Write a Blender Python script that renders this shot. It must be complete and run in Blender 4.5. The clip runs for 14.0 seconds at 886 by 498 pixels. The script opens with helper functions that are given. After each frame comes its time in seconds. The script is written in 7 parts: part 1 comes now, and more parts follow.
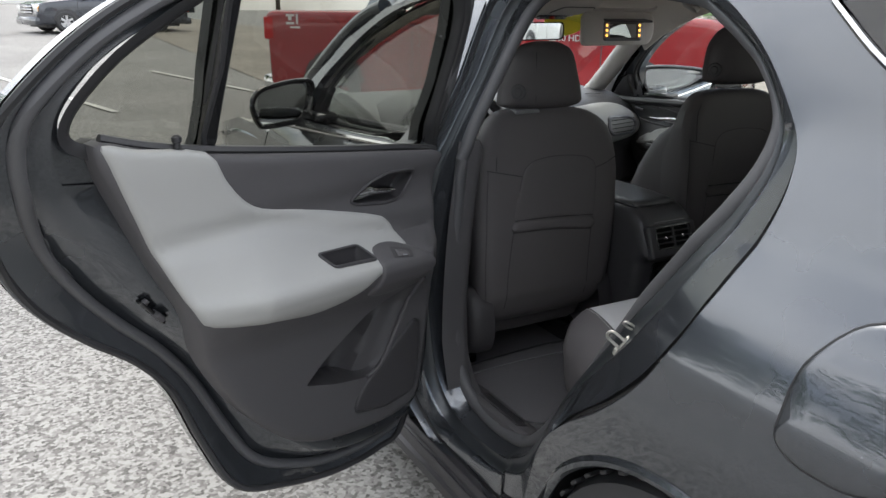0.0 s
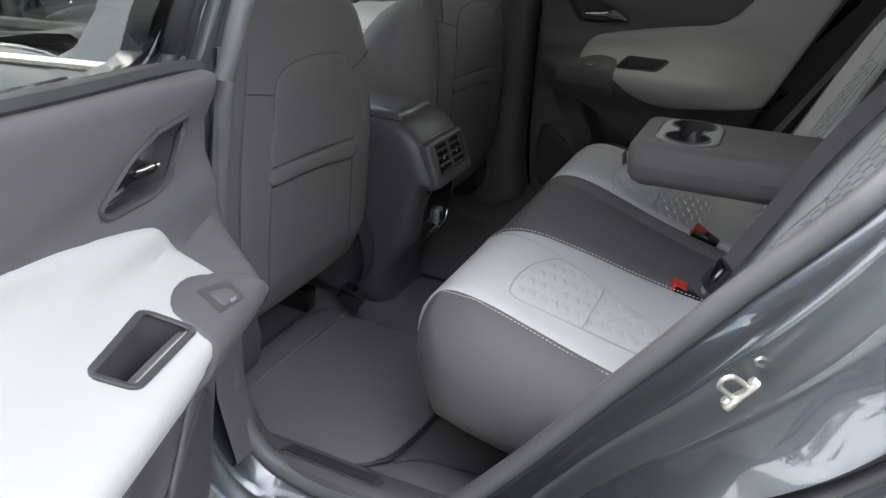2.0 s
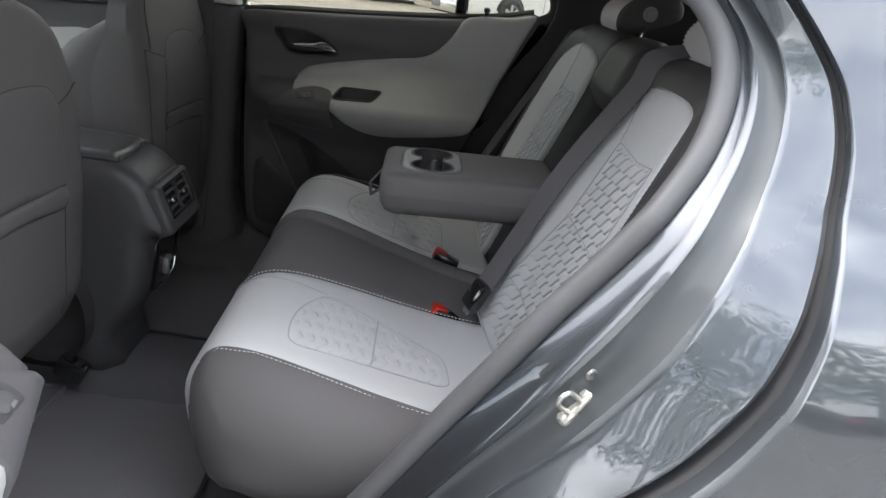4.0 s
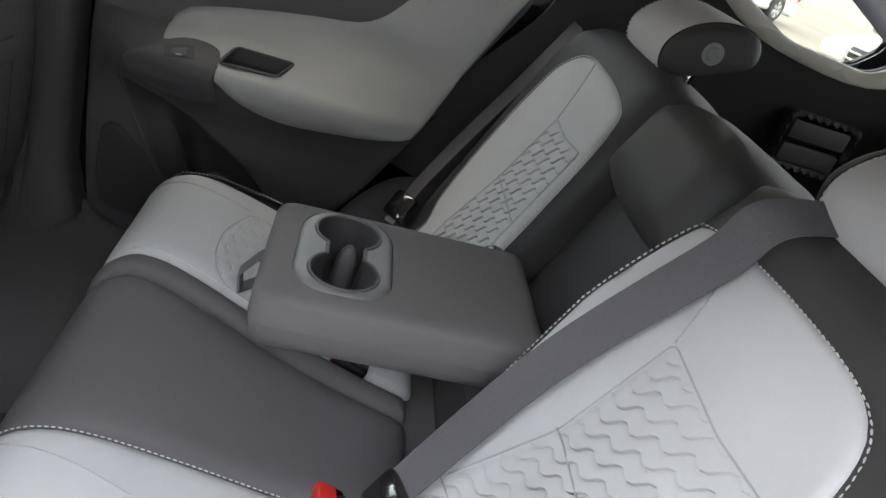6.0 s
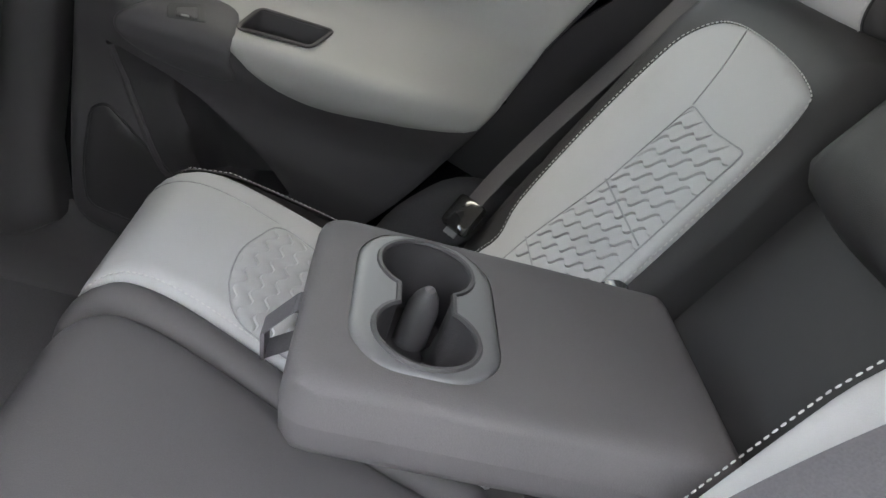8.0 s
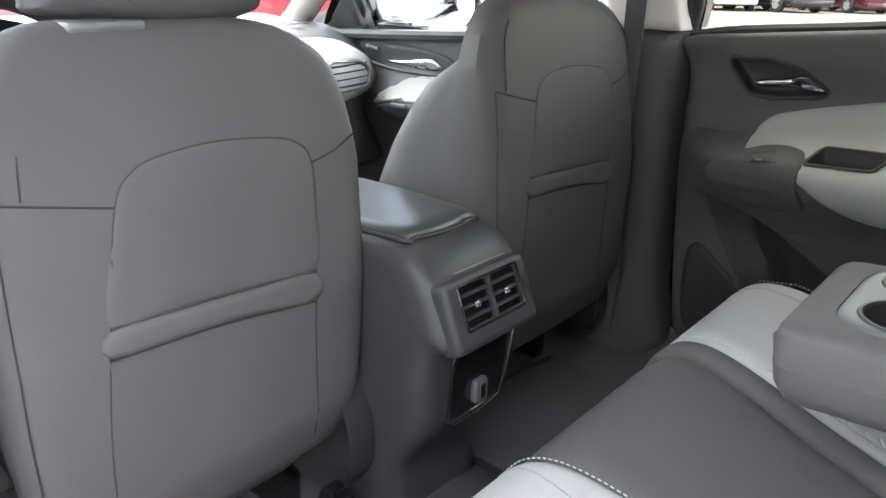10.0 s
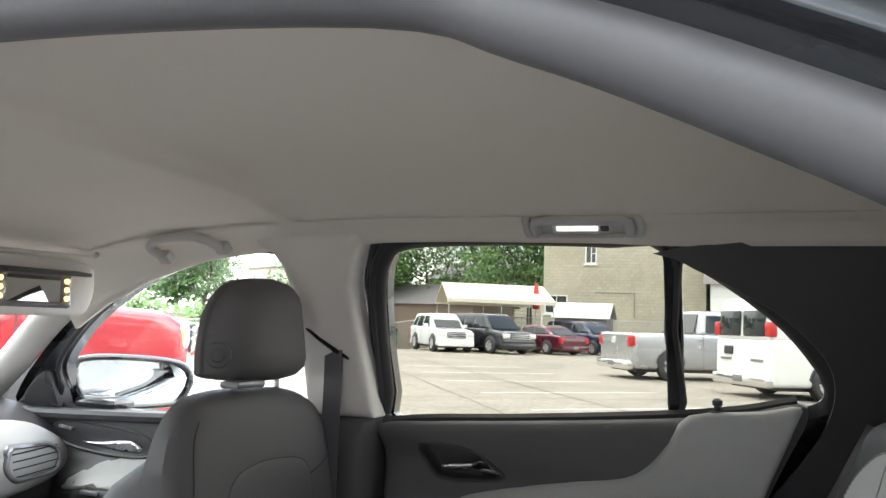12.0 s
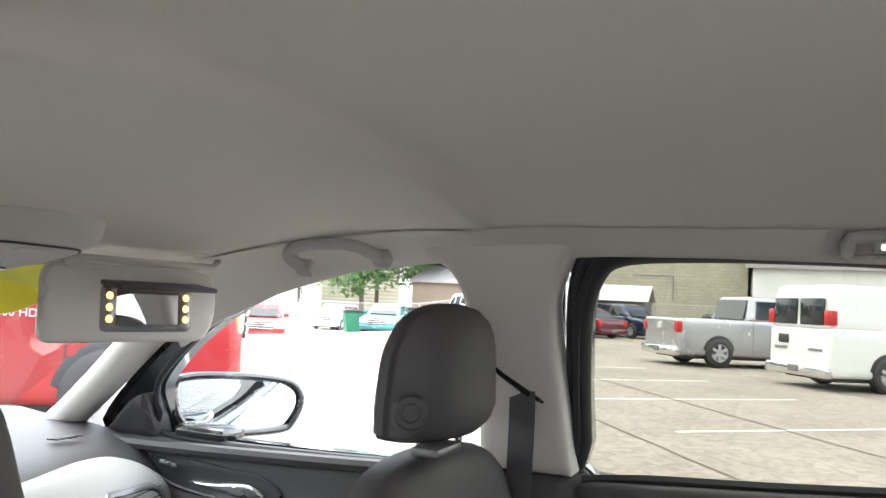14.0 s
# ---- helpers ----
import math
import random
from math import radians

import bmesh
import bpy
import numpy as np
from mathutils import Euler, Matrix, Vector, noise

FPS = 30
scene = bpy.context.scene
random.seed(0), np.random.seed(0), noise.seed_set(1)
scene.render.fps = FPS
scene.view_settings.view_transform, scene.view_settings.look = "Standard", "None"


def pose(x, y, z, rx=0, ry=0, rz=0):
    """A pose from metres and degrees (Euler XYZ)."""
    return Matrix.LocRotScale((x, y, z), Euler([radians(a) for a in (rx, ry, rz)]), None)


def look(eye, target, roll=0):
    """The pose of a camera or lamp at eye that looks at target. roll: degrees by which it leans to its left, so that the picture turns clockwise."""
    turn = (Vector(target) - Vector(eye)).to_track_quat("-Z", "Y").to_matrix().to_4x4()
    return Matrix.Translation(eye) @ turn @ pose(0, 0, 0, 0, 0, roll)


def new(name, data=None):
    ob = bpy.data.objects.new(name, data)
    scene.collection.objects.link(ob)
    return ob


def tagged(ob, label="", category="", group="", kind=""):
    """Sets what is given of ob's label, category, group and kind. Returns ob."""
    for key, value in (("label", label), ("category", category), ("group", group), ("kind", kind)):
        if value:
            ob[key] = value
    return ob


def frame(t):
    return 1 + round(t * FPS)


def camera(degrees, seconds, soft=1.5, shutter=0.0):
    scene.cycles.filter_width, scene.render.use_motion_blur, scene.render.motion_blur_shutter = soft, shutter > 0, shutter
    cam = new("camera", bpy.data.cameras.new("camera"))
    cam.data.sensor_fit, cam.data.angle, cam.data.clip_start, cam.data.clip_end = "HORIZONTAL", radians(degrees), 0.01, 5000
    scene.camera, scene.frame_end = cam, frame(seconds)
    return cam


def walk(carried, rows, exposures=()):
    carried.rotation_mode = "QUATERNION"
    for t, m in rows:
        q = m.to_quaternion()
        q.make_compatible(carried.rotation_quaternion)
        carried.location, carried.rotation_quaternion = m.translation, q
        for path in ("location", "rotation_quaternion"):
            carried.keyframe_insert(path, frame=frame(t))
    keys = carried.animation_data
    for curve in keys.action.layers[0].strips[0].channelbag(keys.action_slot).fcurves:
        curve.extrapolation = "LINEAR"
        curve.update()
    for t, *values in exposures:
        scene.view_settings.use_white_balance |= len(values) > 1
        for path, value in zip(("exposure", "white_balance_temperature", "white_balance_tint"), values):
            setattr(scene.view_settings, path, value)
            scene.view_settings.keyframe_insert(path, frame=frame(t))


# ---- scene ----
cam = camera(60.4, 14.0)
PATH = [
    (0, (-1.673, -1.643, 1.414), (-0.758, 0.031, 0.811), 0.4),
    (0.5, (-1.625, -1.401, 1.389), (-0.738, 0.252, 0.694), -0.8),
    (1, (-1.563, -1.148, 1.365), (-0.613, 0.408, 0.542), -1.8),
    (1.5, (-1.566, -0.887, 1.337), (-0.231, 0.305, 0.444), 1.9),
    (2, (-1.546, -0.676, 1.306), (0.124, 0.018, 0.452), 4.3),
    (2.5, (-1.556, -0.544, 1.28), (0.301, -0.21, 0.617), 4.7),
    (3, (-1.672, -0.508, 1.265), (0.249, -0.351, 0.728), 4.9),
    (3.2, (-1.672, -0.506, 1.26), (0.25, -0.404, 0.716), 4.5),
    (5.3, (-1.091, -0.505, 1.386), (0.669, -0.86, 0.505), 18.0),
    (5.5, (-1.042, -0.499, 1.397), (0.715, -0.847, 0.508), 18.4),
    (6, (-0.853, -0.479, 1.379), (0.891, -0.861, 0.478), 20.5),
    (6.5, (-0.692, -0.446, 1.343), (1.043, -0.88, 0.448), 22.8),
    (7, (-0.546, -0.385, 1.304), (1.122, -0.944, 0.353), 24.9),
    (7.2, (-0.491, -0.368, 1.282), (1.144, -0.981, 0.306), 25.8),
    (9.3, (-0.751, -0.605, 1.212), (0.955, 0.118, 0.461), 7.0),
    (9.5, (-0.783, -0.609, 1.201), (0.844, 0.285, 0.459), 5.0),
    (10, (-0.81, -0.622, 1.19), (0.633, 0.586, 0.514), 1.2),
    (10.5, (-0.83, -0.633, 1.199), (0.534, 0.715, 0.633), -0.5),
    (11, (-0.837, -0.658, 1.248), (0.705, 0.591, 0.999), 1.4),
    (11.5, (-0.814, -0.696, 1.285), (0.941, 0.264, 1.291), 2.1),
    (12, (-0.803, -0.701, 1.299), (1.048, 0.03, 1.496), 2.2),
    (12.5, (-0.803, -0.706, 1.312), (1.067, -0.07, 1.627), 2.5),
    (13, (-0.757, -0.612, 1.327), (1.106, 0.073, 1.57), 3.0),
    (13.5, (-0.651, -0.4, 1.34), (1.194, 0.354, 1.514), 3.5),
    (14, (-0.598, -0.285, 1.375), (1.227, 0.521, 1.513), 3.0),
]
EXPOSE = [(0, 0.65), (0.5, 1.05), (0.9, 1.42), (1.5, 1.85), (2.2, 2.1), (3.0, 2.0), (5.3, 2.2), (6.0, 2.75), (6.6, 3.0), (7.2, 3.4), (9.3, 3.3), (10.3, 3.15), (11.2, 2.75), (11.6, 2.6), (12.0, 2.48), (12.4, 2.08), (13.0, 2.05), (14.0, 2.36)]
walk(cam, [(t, look(eye, target, roll)) for t, eye, target, roll in PATH], EXPOSE)
# ================= sky and sun =================
world = bpy.data.worlds.new("sky")
scene.world = world
world.use_nodes = True
wn = world.node_tree
sky = wn.nodes.new("ShaderNodeTexSky")
sky.sky_type, sky.sun_disc = "NISHITA", False
SUN_EL, SUN_AZ = radians(60), radians(15)
sky.sun_elevation, sky.sun_rotation = SUN_EL, SUN_AZ
sky.air_density, sky.dust_density, sky.ozone_density = 1.0, 3.0, 1.0
# broken cloud: bright grey-white masses over the blue
wco, wno, wra, wmx = (wn.nodes.new(k) for k in ("ShaderNodeTexCoord", "ShaderNodeTexNoise", "ShaderNodeValToRGB", "ShaderNodeMixRGB"))
wno.inputs["Scale"].default_value, wno.inputs["Detail"].default_value = 2.2, 7
wn.links.new(wco.outputs["Generated"], wno.inputs["Vector"])
wn.links.new(wno.outputs["Fac"], wra.inputs["Fac"])
wra.color_ramp.elements[0].position, wra.color_ramp.elements[1].position = 0.40, 0.58
wn.links.new(wra.outputs["Color"], wmx.inputs["Fac"])
wn.links.new(sky.outputs["Color"], wmx.inputs["Color1"])
wmx.inputs["Color2"].default_value = (13.0, 13.2, 13.6, 1)
wn.links.new(wmx.outputs["Color"], wn.nodes["Background"].inputs["Color"])
wn.nodes["Background"].inputs["Strength"].default_value = 0.15
sun = new("sun", bpy.data.lights.new("sun", "SUN"))
sun.data.energy, sun.data.angle, sun.data.color = 0.6, radians(30), (1.0, 0.96, 0.9)
sun.matrix_basis = look((0, 0, 30), (-30 * math.sin(SUN_AZ) / math.tan(SUN_EL), -30 * math.cos(SUN_AZ) / math.tan(SUN_EL), 0))
# ================= helpers =================
from mathutils import geometry


def spl(pts, per=5, closed=True):
    """A smooth loop or line through points."""
    P = [np.array(p, float) for p in pts]
    n, out = len(P), []
    for i in range(n if closed else n - 1):
        if closed:
            a, b, c, d = P[i - 1], P[i], P[(i + 1) % n], P[(i + 2) % n]
        else:
            a, b, c, d = P[max(i - 1, 0)], P[i], P[i + 1], P[min(i + 2, n - 1)]
        for k in range(per):
            t = k / per
            out.append(0.5 * (2 * b + (c - a) * t + (2 * a - 5 * b + 4 * c - d) * t * t + (3 * b - a - 3 * c + d) * t**3))
    if not closed:
        out.append(P[-1])
    return [tuple(p) for p in out]


def rnd(pts, r, n=4):
    """A polygon with its corners rounded by r (one number or one a corner)."""
    P, out = [Vector(p).to_2d() for p in pts], []
    for i, p in enumerate(P):
        a, b = P[i - 1], P[(i + 1) % len(P)]
        ri = r[i] if isinstance(r, (list, tuple)) else r
        da, db = (a - p), (b - p)
        ri = min(ri, da.length * 0.48, db.length * 0.48)
        s, e = p + da.normalized() * ri, p + db.normalized() * ri
        for k in range(n + 1):
            t = k / n
            q = s * (1 - t) ** 2 + p * 2 * t * (1 - t) + e * t * t
            out.append((q.x, q.y))
    return out


def box2(u0, v0, u1, v1):
    return [(u0, v0), (u1, v0), (u1, v1), (u0, v1)]


def dense(loop, step):
    out = []
    for i, p in enumerate(loop):
        q = loop[(i + 1) % len(loop)]
        k = max(1, int(math.hypot(q[0] - p[0], q[1] - p[1]) / step))
        out += [(p[0] + (q[0] - p[0]) * j / k, p[1] + (q[1] - p[1]) * j / k) for j in range(k)]
    return out


def within(P, loop):
    P, L = np.asarray(P, float), np.asarray(loop, float)
    x, y, odd = P[:, 0], P[:, 1], np.zeros(len(P), bool)
    for (x0, y0), (x1, y1) in zip(L, np.roll(L, -1, 0)):
        if y0 != y1:
            odd ^= ((y0 > y) != (y1 > y)) & (x < (x1 - x0) * (y - y0) / (y1 - y0) + x0)
    return odd


def edge_dist(P, loops):
    P, best = np.asarray(P, float), np.full(len(P), 9e9)
    for L in loops:
        A = np.asarray(L, float)
        for a, b in zip(A, np.roll(A, -1, 0)):
            ab = b - a
            t = np.clip(((P - a) @ ab) / max(ab @ ab, 1e-12), 0, 1)
            best = np.minimum(best, np.hypot(*(P - a - t[:, None] * ab).T))
    return best


def region(loop, step, holes=(), r=0.0):
    """Points and triangles that fill a flat loop, with rows of points near its edge."""
    loops = [dense(loop, step)] + [dense(h, step) for h in holes]
    pts, edges = [], []
    for L in loops:
        base = len(pts)
        pts += L
        edges += [(base + i, base + (i + 1) % len(L)) for i in range(len(L))]
    nb = len(pts)
    A = np.array(loops[0])
    lo, hi = A.min(0), A.max(0)
    G = np.array([(u + (0.5 * step if j % 2 else 0), v) for j, v in enumerate(np.arange(lo[1], hi[1], step * 0.87)) for u in np.arange(lo[0], hi[0], step)]).reshape(-1, 2)
    rings = []
    if r > 0:
        for L in loops:
            L = np.array(L)
            tang = np.roll(L, -1, 0) - np.roll(L, 1, 0)
            nrm = np.stack([-tang[:, 1], tang[:, 0]], 1) / (np.linalg.norm(tang, axis=1)[:, None] + 1e-9)
            for f in (0.12, 0.4, 0.8):
                rings += [q for s in (1, -1) for q in (L + s * nrm * r * f)]
        rings = np.array(rings).reshape(-1, 2)
        d = edge_dist(rings, loops)
        near = np.min([np.abs(d - r * f) for f in (0.12, 0.4, 0.8)], 0)
        rings = rings[near < 0.03 * r]
        if len(G):
            G = G[edge_dist(G, loops) > r * 1.0]
    elif len(G):
        G = G[edge_dist(G, loops) > 0.45 * step]
    I = np.concatenate([np.reshape(rings, (-1, 2)), np.reshape(G, (-1, 2))])
    if len(I):
        ok = within(I, loop)
        for h in holes:
            ok &= ~within(I, h)
        I = I[ok]
    allp = [Vector(p) for p in pts] + [Vector(p) for p in I]
    v, _, f, *_ = geometry.delaunay_2d_cdt(allp, edges, [], 0, 1e-6)
    V = np.array([tuple(p) for p in v])
    C = np.array([V[list(t)].mean(0) for t in f])
    ok = within(C, loop)
    for h in holes:
        ok &= ~within(C, h)
    T = [t for t, k in zip(f, ok) if k]
    return V, T, edge_dist(V, loops)


def pillow(loop, put, h=0.01, r=0.01, step=0.02, holes=(), depth=0.0, back=False, extra=None, plain_holes=False):
    """A padded panel on a flat loop: its middle stands h proud, its edges are rounded over r; put(u, v, w) lays it into space; plain holes are not rounded over."""
    V, T, D = region(loop, step, holes, r)
    if plain_holes:
        D = edge_dist(V, [dense(loop, step)])
    k = np.clip(D / max(r, 1e-6), 0, 1)
    W = h * np.sqrt(np.clip(1 - (1 - k) ** 2, 0, 1))
    bm = bmesh.new()
    vs = [bm.verts.new(put(u, v, w + (extra(u, v, d) if extra else 0))) for (u, v), w, d in zip(V, W, D)]
    for t in T:
        try:
            bm.faces.new([vs[i] for i in t])
        except ValueError:
            pass
    if depth:
        rim = [e for e in bm.edges if len(e.link_faces) == 1]
        low = {}
        index = {v: i for i, v in enumerate(vs)}
        for e in rim:
            for v in e.verts:
                if v not in low:
                    u, w = V[index[v]]
                    low[v] = bm.verts.new(put(u, w, h - 0.006 if plain_holes and D[index[v]] > 1e-4 else -depth))
        for e in rim:
            a, b = e.verts
            bm.faces.new((a, b, low[b], low[a]))
        if back:
            for v, (u, w) in zip(vs, V):
                low.setdefault(v, None)
            bot = {i: (low[v] or bm.verts.new(put(*V[i], -depth))) for v, i in index.items()}
            for t in T:
                try:
                    bm.faces.new([bot[i] for i in reversed(t)])
                except ValueError:
                    pass
    bmesh.ops.recalc_face_normals(bm, faces=bm.faces)
    return bm


def loft(rings, closed=True, caps=True):
    """A skin over rings of points."""
    bm = bmesh.new()
    R = [[bm.verts.new(p) for p in ring] for ring in rings]
    n = len(R[0])
    for a, b in zip(R, R[1:]):
        for i in range(n if closed else n - 1):
            bm.faces.new((a[i], a[(i + 1) % n], b[(i + 1) % n], b[i]))
    if caps and closed:
        bm.faces.new(R[0])
        bm.faces.new(list(reversed(R[-1])))
    bmesh.ops.recalc_face_normals(bm, faces=bm.faces)
    return bm


def tube(line, r, n=8, closed=False, flat=1.0):
    """A round bar along points; r may be a number or one a point; flat squeezes it."""
    L = [Vector(p) for p in line]
    m, rings = len(L), []
    up = Vector((0.12, 0.05, 1))
    for i, p in enumerate(L):
        t = (L[(i + 1) % m] - L[i - 1]) if closed else (L[min(i + 1, m - 1)] - L[max(i - 1, 0)])
        t.normalize()
        s = t.cross(up)
        if s.length < 0.05:
            s = t.cross(Vector((1, 0, 0)))
        s.normalize()
        q = s.cross(t)
        ri = r[i] if isinstance(r, (list, tuple)) else r
        rings.append([p + (s * math.cos(2 * math.pi * k / n) + q * math.sin(2 * math.pi * k / n) * flat) * ri for k in range(n)])
    if closed:
        rings.append(rings[0])
        bm = bmesh.new()
        R = [[bm.verts.new(p) for p in ring] for ring in rings[:-1]]
        for i in range(m):
            a, b = R[i], R[(i + 1) % m]
            for k in range(n):
                bm.faces.new((a[k], a[(k + 1) % n], b[(k + 1) % n], b[k]))
        bmesh.ops.recalc_face_normals(bm, faces=bm.faces)
        return bm
    return loft(rings)


def block(x0, y0, z0, x1, y1, z1, bevel=0.0, seg=2):
    bm = bmesh.new()
    bmesh.ops.create_cube(bm, size=1)
    for v in bm.verts:
        v.co = Vector(((x0 + x1) / 2 + v.co.x * (x1 - x0), (y0 + y1) / 2 + v.co.y * (y1 - y0), (z0 + z1) / 2 + v.co.z * (z1 - z0)))
    if bevel:
        bmesh.ops.bevel(bm, geom=bm.edges[:], offset=bevel, segments=seg, profile=0.5, affect="EDGES")
    return bm


def lathe(profile, n=24, axis="z", at=(0, 0, 0), caps=True):
    """A turned body from (radius, height) pairs."""
    rings = []
    for r, h in profile:
        ring = []
        for k in range(n):
            a = 2 * math.pi * k / n
            c, s = r * math.cos(a), r * math.sin(a)
            p = {"z": (c, s, h), "y": (c, h, s), "x": (h, c, s)}[axis]
            ring.append(Vector(p) + Vector(at))
        rings.append(ring)
    return loft(rings, True, caps)


def merge(*bms):
    out = bmesh.new()
    for b in bms:
        m = bpy.data.meshes.new("tmp")
        b.to_mesh(m)
        b.free()
        out.from_mesh(m)
        bpy.data.meshes.remove(m)
    return out


def moved(bm, m):
    bmesh.ops.transform(bm, matrix=m, verts=bm.verts)
    return bm


def part(name, bm, material, parent=None, label="", sharp=38, smooth=True):
    """Links a bmesh as one mesh object, under a thing if one is given."""
    limit = radians(sharp)
    for e in bm.edges:
        if len(e.link_faces) == 2 and e.calc_face_angle(0) > limit:
            e.smooth = False
    for f in bm.faces:
        f.smooth = smooth
    me = bpy.data.meshes.new(name)
    bm.to_mesh(me)
    bm.free()
    me.materials.append(material)
    ob = new(name, me)
    if parent is not None:
        ob.parent = parent
    if label:
        ob["label"] = label
    if material.name.endswith("_glass") and material.name not in ("mirror_glass", "dark_vehicle_glass", "tinted_rear_glass"):
        ob.visible_shadow = False
    return ob


def thing(name, label, category, group="", kind="", at=None):
    ob = new(name)
    ob.empty_display_size = 0.05
    if at is not None:
        ob.matrix_basis = at
    return tagged(ob, label, category, group, kind)
# ================= materials =================
def pbr(name, color, rough=0.6, metal=0.0, spots=0.12, spot_scale=6.0, grain=0.08, grain_scale=300.0, bump=0.15, coat=0.0, sheen=0.0, spec=0.5, rough_var=0.1):
    """A surface with slow stains, a fine grain and a fine relief, at real size."""
    m = bpy.data.materials.new(name)
    m.use_nodes = True
    nt = m.node_tree
    b = nt.nodes["Principled BSDF"]
    co = nt.nodes.new("ShaderNodeTexCoord")
    n1, n2 = nt.nodes.new("ShaderNodeTexNoise"), nt.nodes.new("ShaderNodeTexNoise")
    n1.inputs["Scale"].default_value, n1.inputs["Detail"].default_value = spot_scale, 6
    n2.inputs["Scale"].default_value, n2.inputs["Detail"].default_value = grain_scale, 3
    for n in (n1, n2):
        nt.links.new(co.outputs["Object"], n.inputs["Vector"])
    v = nt.nodes.new("ShaderNodeMath")
    v.operation = "MULTIPLY_ADD"
    nt.links.new(n1.outputs["Fac"], v.inputs[0])
    v.inputs[1].default_value, v.inputs[2].default_value = 2 * spots, 1 - spots
    g = nt.nodes.new("ShaderNodeMath")
    g.operation = "MULTIPLY_ADD"
    nt.links.new(n2.outputs["Fac"], g.inputs[0])
    g.inputs[1].default_value, g.inputs[2].default_value = 2 * grain, 1 - grain
    k = nt.nodes.new("ShaderNodeMath")
    k.operation = "MULTIPLY"
    nt.links.new(v.outputs[0], k.inputs[0])
    nt.links.new(g.outputs[0], k.inputs[1])
    mix = nt.nodes.new("ShaderNodeVectorMath")
    mix.operation = "SCALE"
    mix.inputs[0].default_value = color
    nt.links.new(k.outputs[0], mix.inputs["Scale"])
    nt.links.new(mix.outputs[0], b.inputs["Base Color"])
    rr = nt.nodes.new("ShaderNodeMath")
    rr.operation = "MULTIPLY_ADD"
    nt.links.new(n1.outputs["Fac"], rr.inputs[0])
    rr.inputs[1].default_value, rr.inputs[2].default_value = 2 * rough_var, max(rough - rough_var, 0.02)
    nt.links.new(rr.outputs[0], b.inputs["Roughness"])
    b.inputs["Metallic"].default_value = metal
    b.inputs["Specular IOR Level"].default_value = spec
    if coat:
        b.inputs["Coat Weight"].default_value, b.inputs["Coat Roughness"].default_value = coat, 0.03
    if sheen:
        b.inputs["Sheen Weight"].default_value = sheen
    if bump:
        bp = nt.nodes.new("ShaderNodeBump")
        bp.inputs["Strength"].default_value, bp.inputs["Distance"].default_value = bump, 0.001
        nt.links.new(n2.outputs["Fac"], bp.inputs["Height"])
        nt.links.new(bp.outputs[0], b.inputs["Normal"])
    return m


def glow(name, color, strength):
    m = bpy.data.materials.new(name)
    m.use_nodes = True
    b = m.node_tree.nodes["Principled BSDF"]
    b.inputs["Base Color"].default_value = (*color, 1)
    b.inputs["Emission Color"].default_value = (*color, 1)
    b.inputs["Emission Strength"].default_value = strength
    return m


def pane_glass(name, tint, rough=0.0):
    """Thin glass: mostly clear, with a real gloss on top."""
    m = bpy.data.materials.new(name)
    m.use_nodes = True
    nt = m.node_tree
    nt.nodes.clear()
    out = nt.nodes.new("ShaderNodeOutputMaterial")
    t, g, mix, lw, pw, ad = (nt.nodes.new(k) for k in ("ShaderNodeBsdfTransparent", "ShaderNodeBsdfGlossy", "ShaderNodeMixShader", "ShaderNodeLayerWeight", "ShaderNodeMath", "ShaderNodeMath"))
    t.inputs["Color"].default_value = (*tint, 1)
    g.inputs["Roughness"].default_value = 0.01
    lw.inputs["Blend"].default_value = 0.5
    pw.operation, ad.operation = "POWER", "MULTIPLY_ADD"
    pw.inputs[1].default_value = 5.0
    ad.inputs[1].default_value, ad.inputs[2].default_value = 0.9, 0.06
    nt.links.new(lw.outputs["Facing"], pw.inputs[0])
    nt.links.new(pw.outputs[0], ad.inputs[0])
    nt.links.new(ad.outputs[0], mix.inputs[0])
    nt.links.new(t.outputs[0], mix.inputs[1])
    nt.links.new(g.outputs[0], mix.inputs[2])
    nt.links.new(mix.outputs[0], out.inputs["Surface"])
    return m


PAINT = pbr("grey_car_paint", (0.082, 0.090, 0.102), 0.27, 0.8, 0.05, 3, 0.015, 900, 0.0, coat=1.0, rough_var=0.03)
# the car's grey again, darkened and dulled for shade in the jamb channel
SHADED_JAMB = pbr("shaded_jamb_paint", (0.048, 0.053, 0.058), 0.38, 0.5, 0.08, 3, 0.08, 900, 0.0, coat=0.2)
PLASTIC = pbr("dark_grained_plastic", (0.045, 0.043, 0.046), 0.50, 0, 0.08, 5, 0.1, 700, 0.25, spec=0.4)
PLASTIC2 = pbr("charcoal_soft_trim", (0.078, 0.075, 0.079), 0.55, 0, 0.06, 4, 0.08, 800, 0.2, spec=0.35)
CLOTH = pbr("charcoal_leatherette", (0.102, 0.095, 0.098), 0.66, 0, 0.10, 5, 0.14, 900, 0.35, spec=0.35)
# same charcoal leatherette, base darkened for the shade on backrest and headrest sides
BACKCLOTH = pbr("shaded_charcoal_leatherette", (0.038, 0.0365, 0.038), 0.55, 0, 0.10, 5, 0.14, 900, 0.35, spec=0.4)
LIGHT = pbr("light_grey_leatherette", (0.345, 0.345, 0.333), 0.5, 0, 0.04, 6, 0.03, 900, 0.12)
SEATLIGHT = pbr("pale_grey_seat_cloth", (0.455, 0.455, 0.465), 0.7, 0, 0.06, 9, 0.06, 1100, 0.25)
RUBBER = pbr("black_rubber", (0.028, 0.028, 0.030), 0.5, 0, 0.15, 12, 0.05, 300, 0.1)
